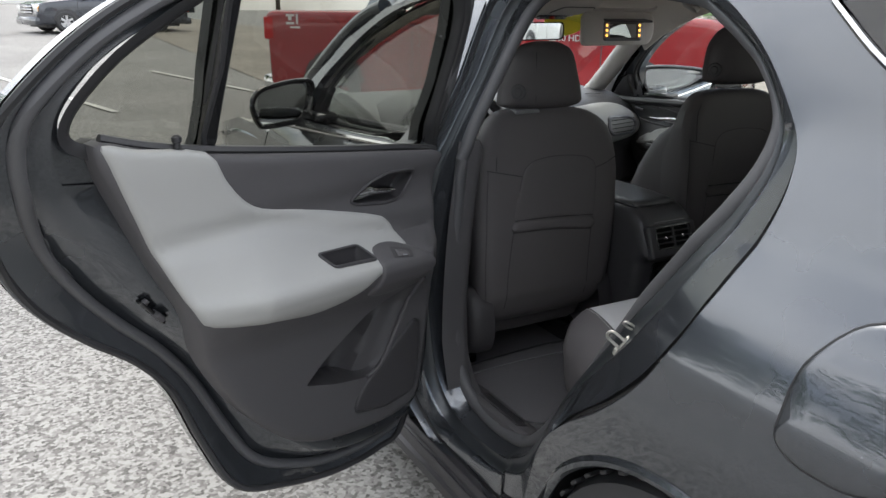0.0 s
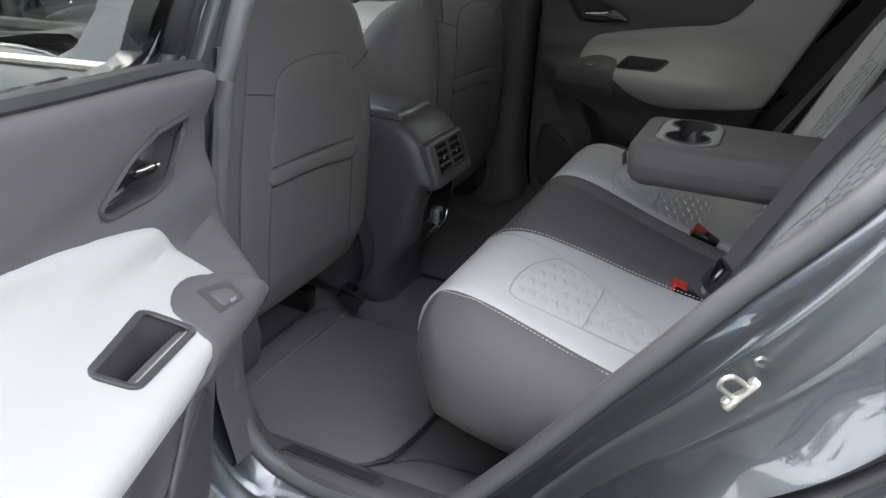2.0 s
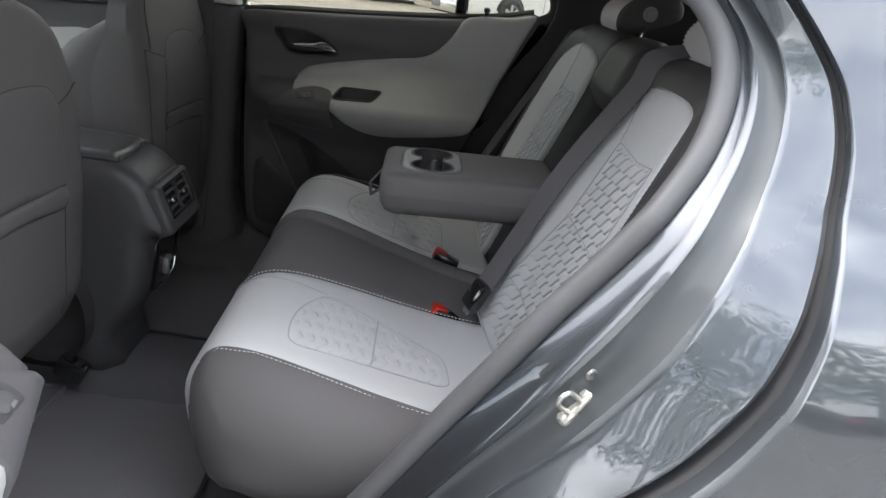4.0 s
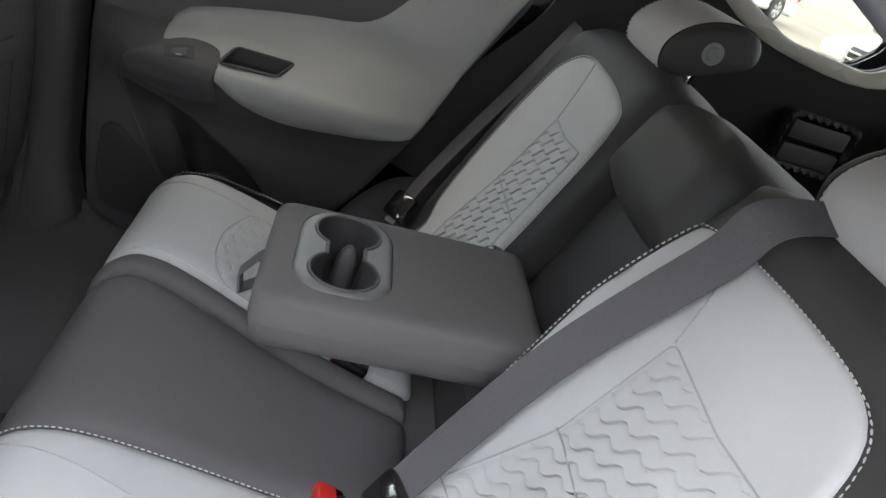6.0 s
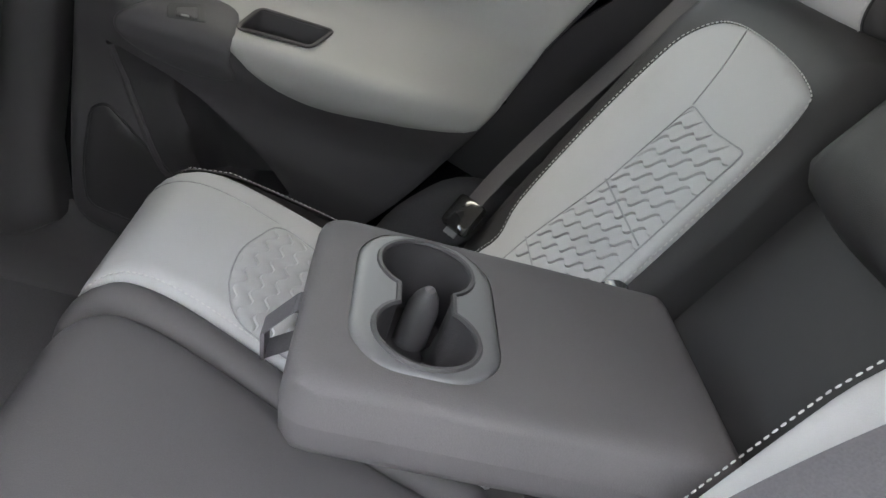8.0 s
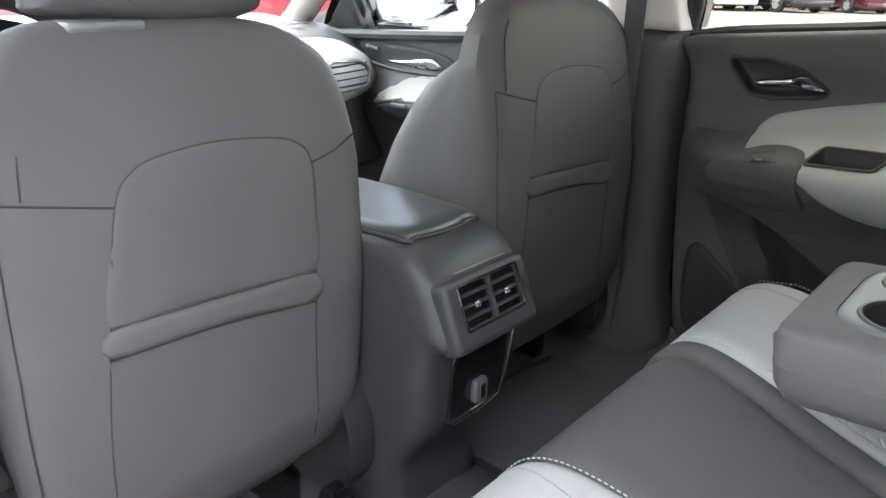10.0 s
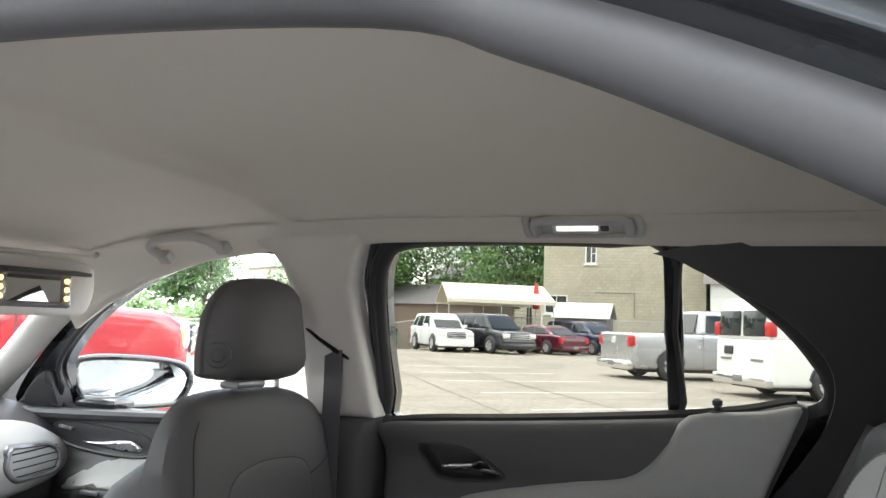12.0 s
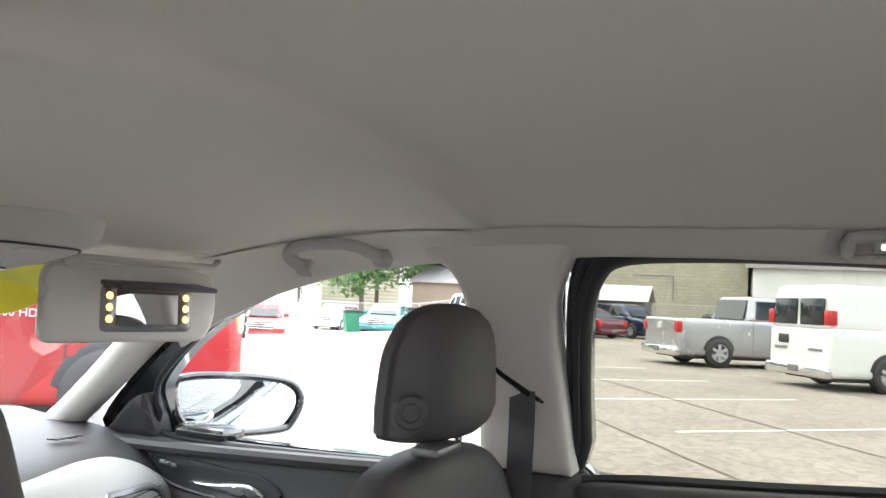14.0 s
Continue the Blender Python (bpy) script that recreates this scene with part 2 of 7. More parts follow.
SEALGREY = pbr("grey_rubber_seal", (0.085, 0.085, 0.090), 0.5, 0, 0.1, 10, 0.08, 300, 0.1)
CARPET = pbr("black_carpet", (0.085, 0.082, 0.088), 0.95, 0, 0.25, 8, 0.4, 600, 0.8)
MATRUB = pbr("dark_floor_mat", (0.115, 0.112, 0.118), 0.75, 0, 0.2, 5, 0.2, 350, 0.5)
LINER = pbr("beige_grey_headliner", (0.71, 0.655, 0.60), 0.95, 0, 0.04, 3, 0.06, 900, 0.2)
TRIMLIGHT = pbr("pale_grey_pillar_trim", (0.63, 0.60, 0.565), 0.7, 0, 0.04, 5, 0.05, 800, 0.12)
CHROME = pbr("chrome", (0.75, 0.75, 0.76), 0.12, 1.0, 0.05, 20, 0.02, 300, 0.0)
SATIN = pbr("satin_grey_metal_paint", (0.22, 0.22, 0.23), 0.42, 0.5, 0.05, 12, 0.05, 500, 0.05)
GLOSS = pbr("gloss_black", (0.012, 0.012, 0.013), 0.15, 0, 0.1, 10, 0.02, 300, 0.0, coat=0.5)
RED = pbr("red_buckle_plastic", (0.55, 0.03, 0.02), 0.4, 0, 0.06, 40, 0.04, 400, 0.1)
STITCH = pbr("pale_thread", (0.55, 0.55, 0.54), 0.8, 0, 0.1, 30, 0.1, 500, 0.2)
SEAM = pbr("dark_seam", (0.042, 0.040, 0.042), 0.9, 0, 0.1, 30, 0.1, 500, 0.2)
SEAM2 = pbr("pale_seam", (0.34, 0.34, 0.35), 0.9, 0, 0.1, 30, 0.1, 500, 0.2)
BELT = pbr("grey_seat_belt_webbing", (0.085, 0.080, 0.088), 0.7, 0, 0.06, 20, 0.25, 500, 0.5)
GLASS = pane_glass("window_glass", (0.93, 0.96, 0.94))
REARGLASS = pane_glass("tinted_rear_glass", (0.335, 0.34, 0.305))
WINDSHIELD = pane_glass("windshield_glass", (0.90, 0.95, 0.92))
MIRROR = pbr("mirror_glass", (0.85, 0.87, 0.87), 0.02, 1.0, 0.0, 5, 0.0, 100, 0.0, rough_var=0.0)
# ================= the car: measures =================
# x to the car's right, y ahead, z up; the front edge of the rear door window is y = 0
SKIN_Z = [0.22, 0.30, 0.40, 0.50, 0.65, 0.82, 0.93, 1.00, 1.06, 1.10, 1.25, 1.40, 1.47, 1.50, 1.54, 1.58]
SKIN_X = [0.78, 0.83, 0.865, 0.885, 0.905, 0.915, 0.90, 0.87, 0.825, 0.79, 0.712, 0.658, 0.628, 0.602, 0.53, 0.42]
SEAL_Z = [0.30, 0.38, 0.50, 0.90, 1.05, 1.12, 1.25, 1.40, 1.47, 1.50]
SEAL_X = [0.69, 0.70, 0.715, 0.72, 0.715, 0.69, 0.625, 0.553, 0.515, 0.50]


def skin_x(z):
    return float(np.interp(z, SKIN_Z, SKIN_X))


def seal_x(z):
    return float(np.interp(z, SEAL_Z, SEAL_X))


def glass_x(z):
    return 0.735 - 0.44 * (z - 1.1)


# the door opening (inner edge) and the door's outline (outer edge), point for point
OPEN_IN = [(-0.03, 0.395), (-0.10, 0.372), (-0.17, 0.368), (-0.24, 0.375), (-0.31, 0.40), (-0.385, 0.465), (-0.45, 0.55), (-0.515, 0.645), (-0.575, 0.74), (-0.635, 0.83), (-0.69, 0.915), (-0.745, 0.99), (-0.80, 1.07), (-0.838, 1.14), (-0.852, 1.207), (-0.834, 1.266), (-0.770, 1.331), (-0.705, 1.372), (-0.635, 1.408), (-0.557, 1.438), (-0.35, 1.459), (-0.15, 1.463), (-0.06, 1.448), (-0.02, 1.39), (0.0, 1.25), (0.015, 1.05), (0.035, 0.85), (0.04, 0.70), (0.035, 0.55), (0.015, 0.46)]
OPEN_OUT = [(-0.02, 0.30), (-0.10, 0.285), (-0.18, 0.28), (-0.29, 0.285), (-0.40, 0.305), (-0.52, 0.345), (-0.58, 0.47), (-0.63, 0.61), (-0.70, 0.70), (-0.79, 0.77), (-0.87, 0.85), (-0.925, 0.945), (-0.95, 1.04), (-0.962, 1.13), (-0.957, 1.19), (-0.935, 1.245), (-0.86, 1.33), (-0.78, 1.395), (-0.69, 1.444), (-0.56, 1.484), (-0.35, 1.503), (-0.15, 1.506), (-0.03, 1.49), (0.02, 1.42), (0.035, 1.25), (0.05, 1.05), (0.07, 0.85), (0.08, 0.70), (0.075, 0.55), (0.055, 0.40)]
IN, OUT = spl(OPEN_IN, 5), spl(OPEN_OUT, 5)
# the body's opening lies inside the door's outline, which overlaps it
BODY = []
for (a, b), (c, d) in zip(IN, OUT):
    f = float(np.interp(b, [0.37, 0.50, 0.75, 1.0, 1.2, 1.4], [0.75, 0.80, 0.92, 0.95, 1.0, 1.0]) if a < -0.3 else 1.0)
    BODY.append((a + (c - a) * f, b + (d - b) * f))
WHEEL = (-0.975, 0.355)

car = thing("car", "dark grey metallic SUV with its rear door open", "car")


def ring_at(s, k, sgn):
    """A ring s of the way from the opening to the door's outline, k of the way in depth from the skin (0) to the seal (1)."""
    out = []
    for (a, b), (c, d) in zip(IN, BODY):
        y, z = a + (c - a) * s, b + (d - b) * s
        out.append((sgn * (skin_x(z) + (seal_x(z) - skin_x(z)) * k), y, z))
    return out


def side_shell(sgn):
    # painted door frame stepping out from the cabin to the skin
    if sgn < 0:
        for name, mat, label, steps in (("door_frame", PAINT, "dark grey painted door frame", [(0.0, 1.0), (0.05, 0.97), (0.15, 0.70), (0.19, 0.62), (0.21, 0.60)]),
                                        ("jamb_channel", SHADED_JAMB, "door jamb channel, its grey paint darkened for shade", [(0.21, 0.60), (0.25, 0.60), (0.33, 0.56), (0.41, 0.48), (0.44, 0.42)]),
                                        ("jamb_facet", PAINT, "dark grey painted jamb facet", [(0.44, 0.42), (0.46, 0.385), (0.49, 0.37), (0.84, 0.20), (0.87, 0.19)]),
                                        ("jamb_groove", RUBBER, "dark groove before the outer skin", [(0.87, 0.19), (0.89, 0.25), (0.93, 0.25), (0.95, 0.14)]),
                                        ("jamb_edge", PAINT, "dark grey painted edge", [(0.95, 0.14), (0.97, 0.05), (0.985, 0.01), (1.0, 0.0)])):
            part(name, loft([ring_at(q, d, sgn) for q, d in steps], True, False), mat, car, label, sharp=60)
    else:
        part("door_frame", loft([ring_at(q, d, sgn) for q, d in ((0.60, 0.30), (0.95, 0.10), (1.0, 0.0))], True, False), PAINT, car, sharp=60)
    if sgn < 0:
        part("opening_trim", loft([ring_at(s, d, sgn) for s, d in ((0.0, 1.0), (-0.012, 1.08), (-0.015, 1.22))], True, False), PLASTIC, car, "dark trim lining the door opening")
    # skin behind the door, with the wheel arch and the rear side window cut out
    i0, i1 = 5 * 5, 23 * 5
    rear_edge = BODY[i0:i1 + 1]
    arch = [(WHEEL[0] + 0.375 * math.cos(a), WHEEL[1] + 0.375 * math.sin(a)) for a in np.linspace(math.pi, 0, 30)]
    body = rear_edge + [(0.03, 1.44), (0.045, 1.50), (0.02, 1.538), (-0.34, 1.54), (-0.9, 1.538), (-1.35, 1.52), (-1.62, 1.46), (-1.78, 1.25), (-1.83, 1.0), (-1.83, 0.62), (-1.75, 0.42), (-1.5, 0.36)] + arch
    window = rnd([(-0.90, 1.44), (-1.00, 1.365), (-1.12, 1.29), (-1.30, 1.245), (-1.50, 1.24), (-1.545, 1.30), (-1.50, 1.40), (-1.20, 1.445)], 0.025)
    put = lambda u, v, w: (sgn * (skin_x(v) + w - 0.10 * max(0, -1.25 - u) ** 2), u, v)
    part("quarter_panel", pillow(body, put, 0.0, 0.0, 0.035, [window], depth=0.012), PAINT, car, sharp=50)
    lip = [(WHEEL[0] + 0.382 * math.cos(a), WHEEL[1] + 0.382 * math.sin(a)) for a in np.linspace(math.radians(178), math.radians(5), 40)]
    part("arch_lip", tube([put(u, v, -0.004) for u, v in lip], 0.012, 8), PAINT, car)
    liner = [[(sgn * x, WHEEL[0] + 0.385 * math.cos(a), WHEEL[1] + 0.385 * math.sin(a)) for a in np.linspace(math.pi, 0, 24)] for x in (0.90, 0.60)]
    part("wheel_arch_liner", loft(liner, False, False), RUBBER, car)
    part("side_glass", pillow(window, lambda u, v, w: put(u, v, w - 0.004), 0.0, 0.0, 0.05), REARGLASS, car, "dark tinted rear side glass")
    part("glass_trim", tube([put(u, v, 0.003) for u, v in window], 0.006, 6, True), CHROME if sgn < 0 else GLOSS, car)
    # sill below the door
    sx = skin_x(0.29)
    edge = ((sx - 0.02, 0.286), (sx, 0.288), (sx + 0.005, 0.282), (sx + 0.007, 0.268), (sx + 0.013, 0.264), (sx + 0.018, 0.268), (sx + 0.022, 0.262), (sx + 0.024, 0.240), (sx + 0.034, 0.234), (sx + 0.036, 0.21), (sx - 0.04, 0.18))
    sill = [[(sgn * x, y, z) for x, z in edge] for y in np.linspace(-0.60, 1.2, 30)]
    part("rocker_panel", loft(sill, False, False), PLASTIC if sgn < 0 else PAINT, car, "black plastic rocker cladding")
    # rubber seal round the opening
    if sgn > 0:
        return
    part("door_seal", tube(ring_at(-0.015, 1.0, sgn), 0.0165, 12, True), SEALGREY, car, "dark grey rubber door seal")


side_shell(-1)
side_shell(1)
# roof skin
roof_z = lambda x, y: 1.622 - 0.082 * (abs(x) / 0.53) ** 3 - 0.06 * max(0, (y - 0.2)) ** 2 - 0.035 * max(0, -0.7 - y) ** 2
roof = [[(x, y, roof_z(x, y)) for x in np.linspace(-0.535, 0.535, 23)] for y in np.linspace(-1.75, 0.95, 30)]
part("roof_skin", loft(roof, False, False), PAINT, car)
for s in (-1, 1):
    rows = []
    for y in np.linspace(0.03, 0.95, 20):
        z0 = float(np.interp(y, [0.03, 0.10, 0.30, 0.60, 0.85, 0.95], [1.43, 1.480, 1.465, 1.41, 1.305, 1.24]))
        z1 = roof_z(0.535, y)
        rows.append([(s * (skin_x(z0 + (z1 - z0) * k) * (1 - k) + 0.533 * k - 0.003), y, z0 + (z1 - z0) * k) for k in (0.0, 0.25, 0.5, 0.75, 1.0)])
    part("roof_rail", loft(rows, False, False), PAINT, car)

# fuel flap on the left rear quarter
flap = rnd([(-1.105, 0.90), (-1.105, 1.0), (-1.15, 1.065), (-1.26, 1.075), (-1.275, 1.0), (-1.265, 0.91), (-1.21, 0.885), (-1.14, 0.885)], 0.035)
part("fuel_flap", pillow(flap, lambda u, v, w: (-(skin_x(v) + 0.002 + w), u, v), 0.004, 0.008, 0.03, depth=0.004), PAINT, car, "grey painted fuel filler flap")
part("fuel_flap_gap", tube([(-(skin_x(v) + 0.001), u, v) for u, v in flap], 0.0026, 6, True), RUBBER, car)

# wheel at the left rear
TYRE = prof = [(0.22, -0.10), (0.30, -0.112), (0.34, -0.10), (0.355, -0.07), (0.357, 0.0), (0.355, 0.07), (0.34, 0.10), (0.30, 0.112), (0.22, 0.10)]
tyre = lathe(prof, 64, "x", (-0.79, *WHEEL), False)
wheel = part("wheel", tyre, RUBBER, car, "black tyre on a grey alloy wheel")
tread = [block(-0.885 + 0.045 * j, -0.006, 0.352, -0.85 + 0.045 * j, 0.012, 0.3605, 0.002, 1) for j in range(4)]
tread = merge(*tread)
allb = []
for k in range(44):
    c = tread.copy()
    c.transform(Matrix.Translation((0, *WHEEL)) @ Matrix.Rotation(2 * math.pi * k / 44, 4, "X"))
    allb.append(c)
tread.free()
tagged(part("tread_block", merge(*allb), RUBBER, wheel), kind="stuff")
part("rim", lathe([(0.0, -0.10), (0.06, -0.10), (0.09, -0.085), (0.2, -0.07), (0.225, -0.098), (0.23, -0.02)], 48, "x", (-0.79, *WHEEL)), SATIN, wheel)

# ================= cabin shell =================
def head_z(x, y):
    z = 1.525 - 0.075 * (abs(x) / 0.58) ** 3
    z -= 0.12 * max(0, (y - 0.18) / 0.7) ** 1.8 + 0.05 * max(0, (-0.9 - y)) ** 2
    a = abs(x)
    crease = y - (0.075 + 0.16 * max(0, a - 0.24))
    fade = 1 - min(1, max(0, (a - 0.36) / 0.12))
    z -= 0.034 * (1 / (1 + math.exp(-crease / 0.007)) - 0.5) * fade + 0.006 * math.exp(-((crease + 0.02) / 0.03) ** 2) * fade
    return z


def interior_x(z):
    return float(np.interp(z, [0.30, 0.40, 0.6, 0.9, 1.1, 1.3, 1.45, 1.50], [0.70, 0.72, 0.78, 0.76, 0.70, 0.60, 0.555, 0.52]))


lys = [-1.55 + 0.05 * k for k in range(31)] + [0.0 + 0.005 * k for k in range(40)] + [0.2 + 0.04 * k for k in range(16)]
liner = loft([[(x, y, head_z(x, y)) for x in np.linspace(-0.49, 0.49, 57)] for y in lys], False, False)
headliner = tagged(part("ceiling", liner, LINER), "pale beige-grey fabric headliner with a soft crease", "ceiling", kind="structure")

deck = pillow(box2(-0.74, -1.75, 0.74, 1.1), lambda u, v, w: (u, v, 0.325 + (0.06 * math.exp(-(u / 0.13) ** 4)) + 0.25 * max(0, v - 0.75) ** 1.2 + (0.35 if v < -0.75 else 0)), 0, 0, 0.05)
floor = tagged(part("floor", deck, CARPET), "black carpeted car floor with a low tunnel", "floor", kind="structure")


def side_trim(sgn):
    """Dark trim behind the rear door and light trim on the pillars."""
    pts = [(a + (a - c) * 0.05, b + (b - d) * 0.05) if sgn > 0 else (a, b) for (a, b), (c, d) in list(zip(IN, OUT))[5 * 8:5 * 19 + 1]]
    hull = pts + [(-0.70, 1.47), (-1.0, 1.47), (-1.5, 1.44), (-1.68, 1.2), (-1.7, 0.7), (-1.0, 0.65), (-0.72, 0.70)]
    window = rnd([(-1.05, 1.40), (-1.16, 1.315), (-1.30, 1.262), (-1.50, 1.25), (-1.54, 1.30), (-1.48, 1.385), (-1.28, 1.41)], 0.03)
    put = lambda u, v, w: (sgn * ((min(interior_x(v), seal_x(v)) - 0.016 if sgn < 0 else interior_x(v) - 0.004) - w), u, v)
    part("rear_pillar_trim", pillow(hull, put, 0.0, 0.0, 0.04, [window], depth=0.01), PLASTIC, car)
    part("window_surround", pillow(spl([(-0.98, 1.455), (-1.0, 1.40), (-1.14, 1.29), (-1.30, 1.235), (-1.52, 1.222), (-1.59, 1.29), (-1.54, 1.43), (-1.28, 1.455)], 4), lambda u, v, w: put(u, v, w + 0.006), 0.006, 0.012, 0.03, [window]), TRIMLIGHT, car, "pale grey trim round the rear side glass")
    # centre pillar between the doors: pale above the belt, dark below
    up = rnd([(0.020, 1.096), (0.030, 1.25), (0.036, 1.385), (0.022, 1.43), (0.0, 1.462), (0.0, 1.478), (0.25, 1.478), (0.25, 1.452), (0.200, 1.425), (0.180, 1.36), (0.174, 1.25), (0.182, 1.094)], [0.004, 0.05, 0.05, 0.03, 0.01, 0.0, 0.0, 0.01, 0.03, 0.05, 0.05, 0.004])
    f = lambda u, v, w: (sgn * (0.672 - 0.37 * (v - 1.1) - w), u, v)
    part("pillar_trim", pillow(up, f, 0.016, 0.022, 0.016, depth=0.05), TRIMLIGHT, car, "pale grey upper pillar trim")
    low = [(0.012, 1.094), (0.02, 0.9), (0.02, 0.55), (-0.01, 0.42), (0.06, 0.36), (0.24, 0.36), (0.22, 0.55), (0.195, 0.9), (0.19, 1.094)]
    part("pillar_trim", pillow(low, lambda u, v, w: (sgn * (0.665 + 0.04 * math.sin(max(0, 1.09 - v) * 3) - w), u, v), 0.035, 0.05, 0.025, depth=0.06), PLASTIC2, car, "dark lower pillar trim")


side_trim(1)
side_trim(-1)
for s in (-1, 1):
    rows = []
    for y in np.linspace(0.84, -1.45, 60):
        if s < 0 and y < 0.06:
            break
        zt = float(np.interp(-y, [-0.84, -0.73, -0.56, -0.40, -0.24, -0.08, 0.05, 0.2, 0.48, 0.58, 1.0, 1.45], [1.256, 1.314, 1.380, 1.421, 1.440, 1.451, 1.458, 1.459, 1.455, 1.450, 1.450, 1.44]))
        z0 = max(head_z(0.455, y), zt + 0.004)
        xt = glass_x(zt) - 0.030
        rows.append([(s * (0.455 + (xt - 0.455) * k), y, z0 - 0.0025 + (zt - z0) * k ** 2.2) for k in np.linspace(0, 1, 9)] + [(s * (xt + 0.012), y, zt - 0.001), (s * (xt + 0.03), y, zt + 0.012)])
    part("headliner_edge", loft(rows, False, False), LINER, car, "pale headliner edge above the windows", sharp=70)
# back wall and far end of the load space
part("tailgate_trim", pillow(rnd([(-0.74, 0.62), (0.74, 0.62), (0.72, 1.1), (0.6, 1.45), (-0.6, 1.45), (-0.72, 1.1)], 0.06), lambda u, v, w: (u, -1.70 + w, v), 0.02, 0.04, 0.06, [rnd([(-0.58, 1.15), (0.58, 1.15), (0.5, 1.40), (-0.5, 1.40)], 0.05)]), PLASTIC, car)
part("rear_glass", pillow(rnd([(-0.58, 1.15), (0.58, 1.15), (0.5, 1.40), (-0.5, 1.40)], 0.05), lambda u, v, w: (u, -1.71, v), 0, 0, 0.2), REARGLASS, car)

# sill inside the closed door
part("sill_trim", loft([[(x, y, z) for x, z in ((0.58, 0.322), (0.60, 0.352), (0.66, 0.372), (0.72, 0.40), (0.745, 0.44), (0.80, 0.43), (0.80, 0.30))] for y in np.linspace(-0.60, 1.1, 12)], False, False), PLASTIC2, car, "dark sill trim")

# wheel houses beside the bench and the load space
for s in (-1, 1):
    part("wheel_house", pillow(rnd([(-0.50, 0.30), (-0.56, 0.62), (-0.66, 0.74), (-1.62, 0.74), (-1.68, 0.30)], 0.06), lambda u, v, w: (s * (0.665 - w), u, v), 0.03, 0.05, 0.05, depth=0.02), CARPET, car, "black carpeted wheel house")
left = [[(-(0.49 + (seal_x(z1) - 0.006 - 0.49) * k), y, head_z(0.49, y) + (z1 - head_z(0.49, y)) * k ** 1.6) for k in np.linspace(0, 1, 6)] for y, z1 in [(p[0], p[1] + 0.004) for p in IN[5 * 16:5 * 23]]]
part("headliner_edge", loft(left, False, False), LINER, car, "pale headliner edge above the open door")
# ================= rear doors =================
PANEL = spl([(0.012, 1.085), (-0.10, 1.100), (-0.30, 1.117), (-0.57, 1.143), (-0.70, 1.162), (-0.795, 1.186), (-0.805, 1.155), (-0.775, 1.09), (-0.735, 1.00), (-0.69, 0.90), (-0.66, 0.83), (-0.62, 0.72), (-0.55, 0.60), (-0.46, 0.50), (-0.37, 0.448), (-0.26, 0.425), (-0.12, 0.42), (-0.04, 0.45), (-0.02, 0.53), (-0.01, 0.70), (-0.008, 0.90), (0.0, 1.03)], 3)
INLAY = spl([(-0.795, 1.181), (-0.73, 1.168), (-0.612, 1.152), (-0.575, 1.10), (-0.54, 1.057), (-0.495, 1.030), (-0.40, 1.012), (-0.30, 0.992), (-0.20, 0.968), (-0.168, 0.950), (-0.150, 0.925), (-0.150, 0.902), (-0.172, 0.886), (-0.22, 0.878), (-0.262, 0.858), (-0.305, 0.825), (-0.355, 0.803), (-0.42, 0.796), (-0.52, 0.812), (-0.64, 0.832), (-0.67, 0.865), (-0.70, 0.93), (-0.745, 1.04), (-0.785, 1.14)], 3)
WIN = spl([(0.004, 1.085), (0.002, 1.15), (-0.002, 1.25), (-0.012, 1.36), (-0.035, 1.424), (-0.075, 1.449), (-0.20, 1.456), (-0.35, 1.456), (-0.48, 1.452), (-0.572, 1.442), (-0.573, 1.30), (-0.572, 1.13), (-0.40, 1.112), (-0.20, 1.097)], 3)
QWIN = spl([(-0.602, 1.430), (-0.64, 1.408), (-0.70, 1.368), (-0.765, 1.315), (-0.81, 1.262), (-0.832, 1.225), (-0.834, 1.195), (-0.80, 1.175), (-0.70, 1.150), (-0.600, 1.133), (-0.600, 1.28)], 3)
WIN_OUT = [(u, v + 0.020 if v > 1.3 else v) for u, v in WIN]
QWIN_OUT = [(u - 0.014 * max(0, min(1, (-0.62 - u) / 0.1)), v + 0.016 if v > 1.2 else v) for u, v in QWIN]
BEZEL = rnd([(-0.268, 1.006), (-0.215, 1.044), (-0.165, 1.059), (-0.086, 1.057), (-0.084, 1.042), (-0.122, 0.992), (-0.165, 0.988), (-0.252, 0.996)], 0.012)
TRAY = rnd([(-0.398, 0.925), (-0.285, 0.921), (-0.262, 0.893), (-0.372, 0.897)], 0.009)
PAD = spl([(-0.264, 0.900), (-0.240, 0.914), (-0.19, 0.912), (-0.14, 0.894), (-0.100, 0.866), (-0.098, 0.838), (-0.14, 0.806), (-0.21, 0.792), (-0.27, 0.806), (-0.262, 0.850)], 3)
POCKET = rnd([(-0.395, 0.606), (-0.345, 0.655), (-0.30, 0.687), (-0.19, 0.757), (-0.085, 0.806), (-0.080, 0.780), (-0.125, 0.672), (-0.175, 0.585), (-0.215, 0.566), (-0.31, 0.580)], [0.006, 0.03, 0.03, 0.03, 0.012, 0.02, 0.04, 0.03, 0.03, 0.03])
SPEAKER = rnd([(-0.258, 0.482), (-0.238, 0.535), (-0.15, 0.615), (-0.072, 0.682), (-0.048, 0.665), (-0.042, 0.56), (-0.055, 0.476), (-0.15, 0.462)], 0.03)


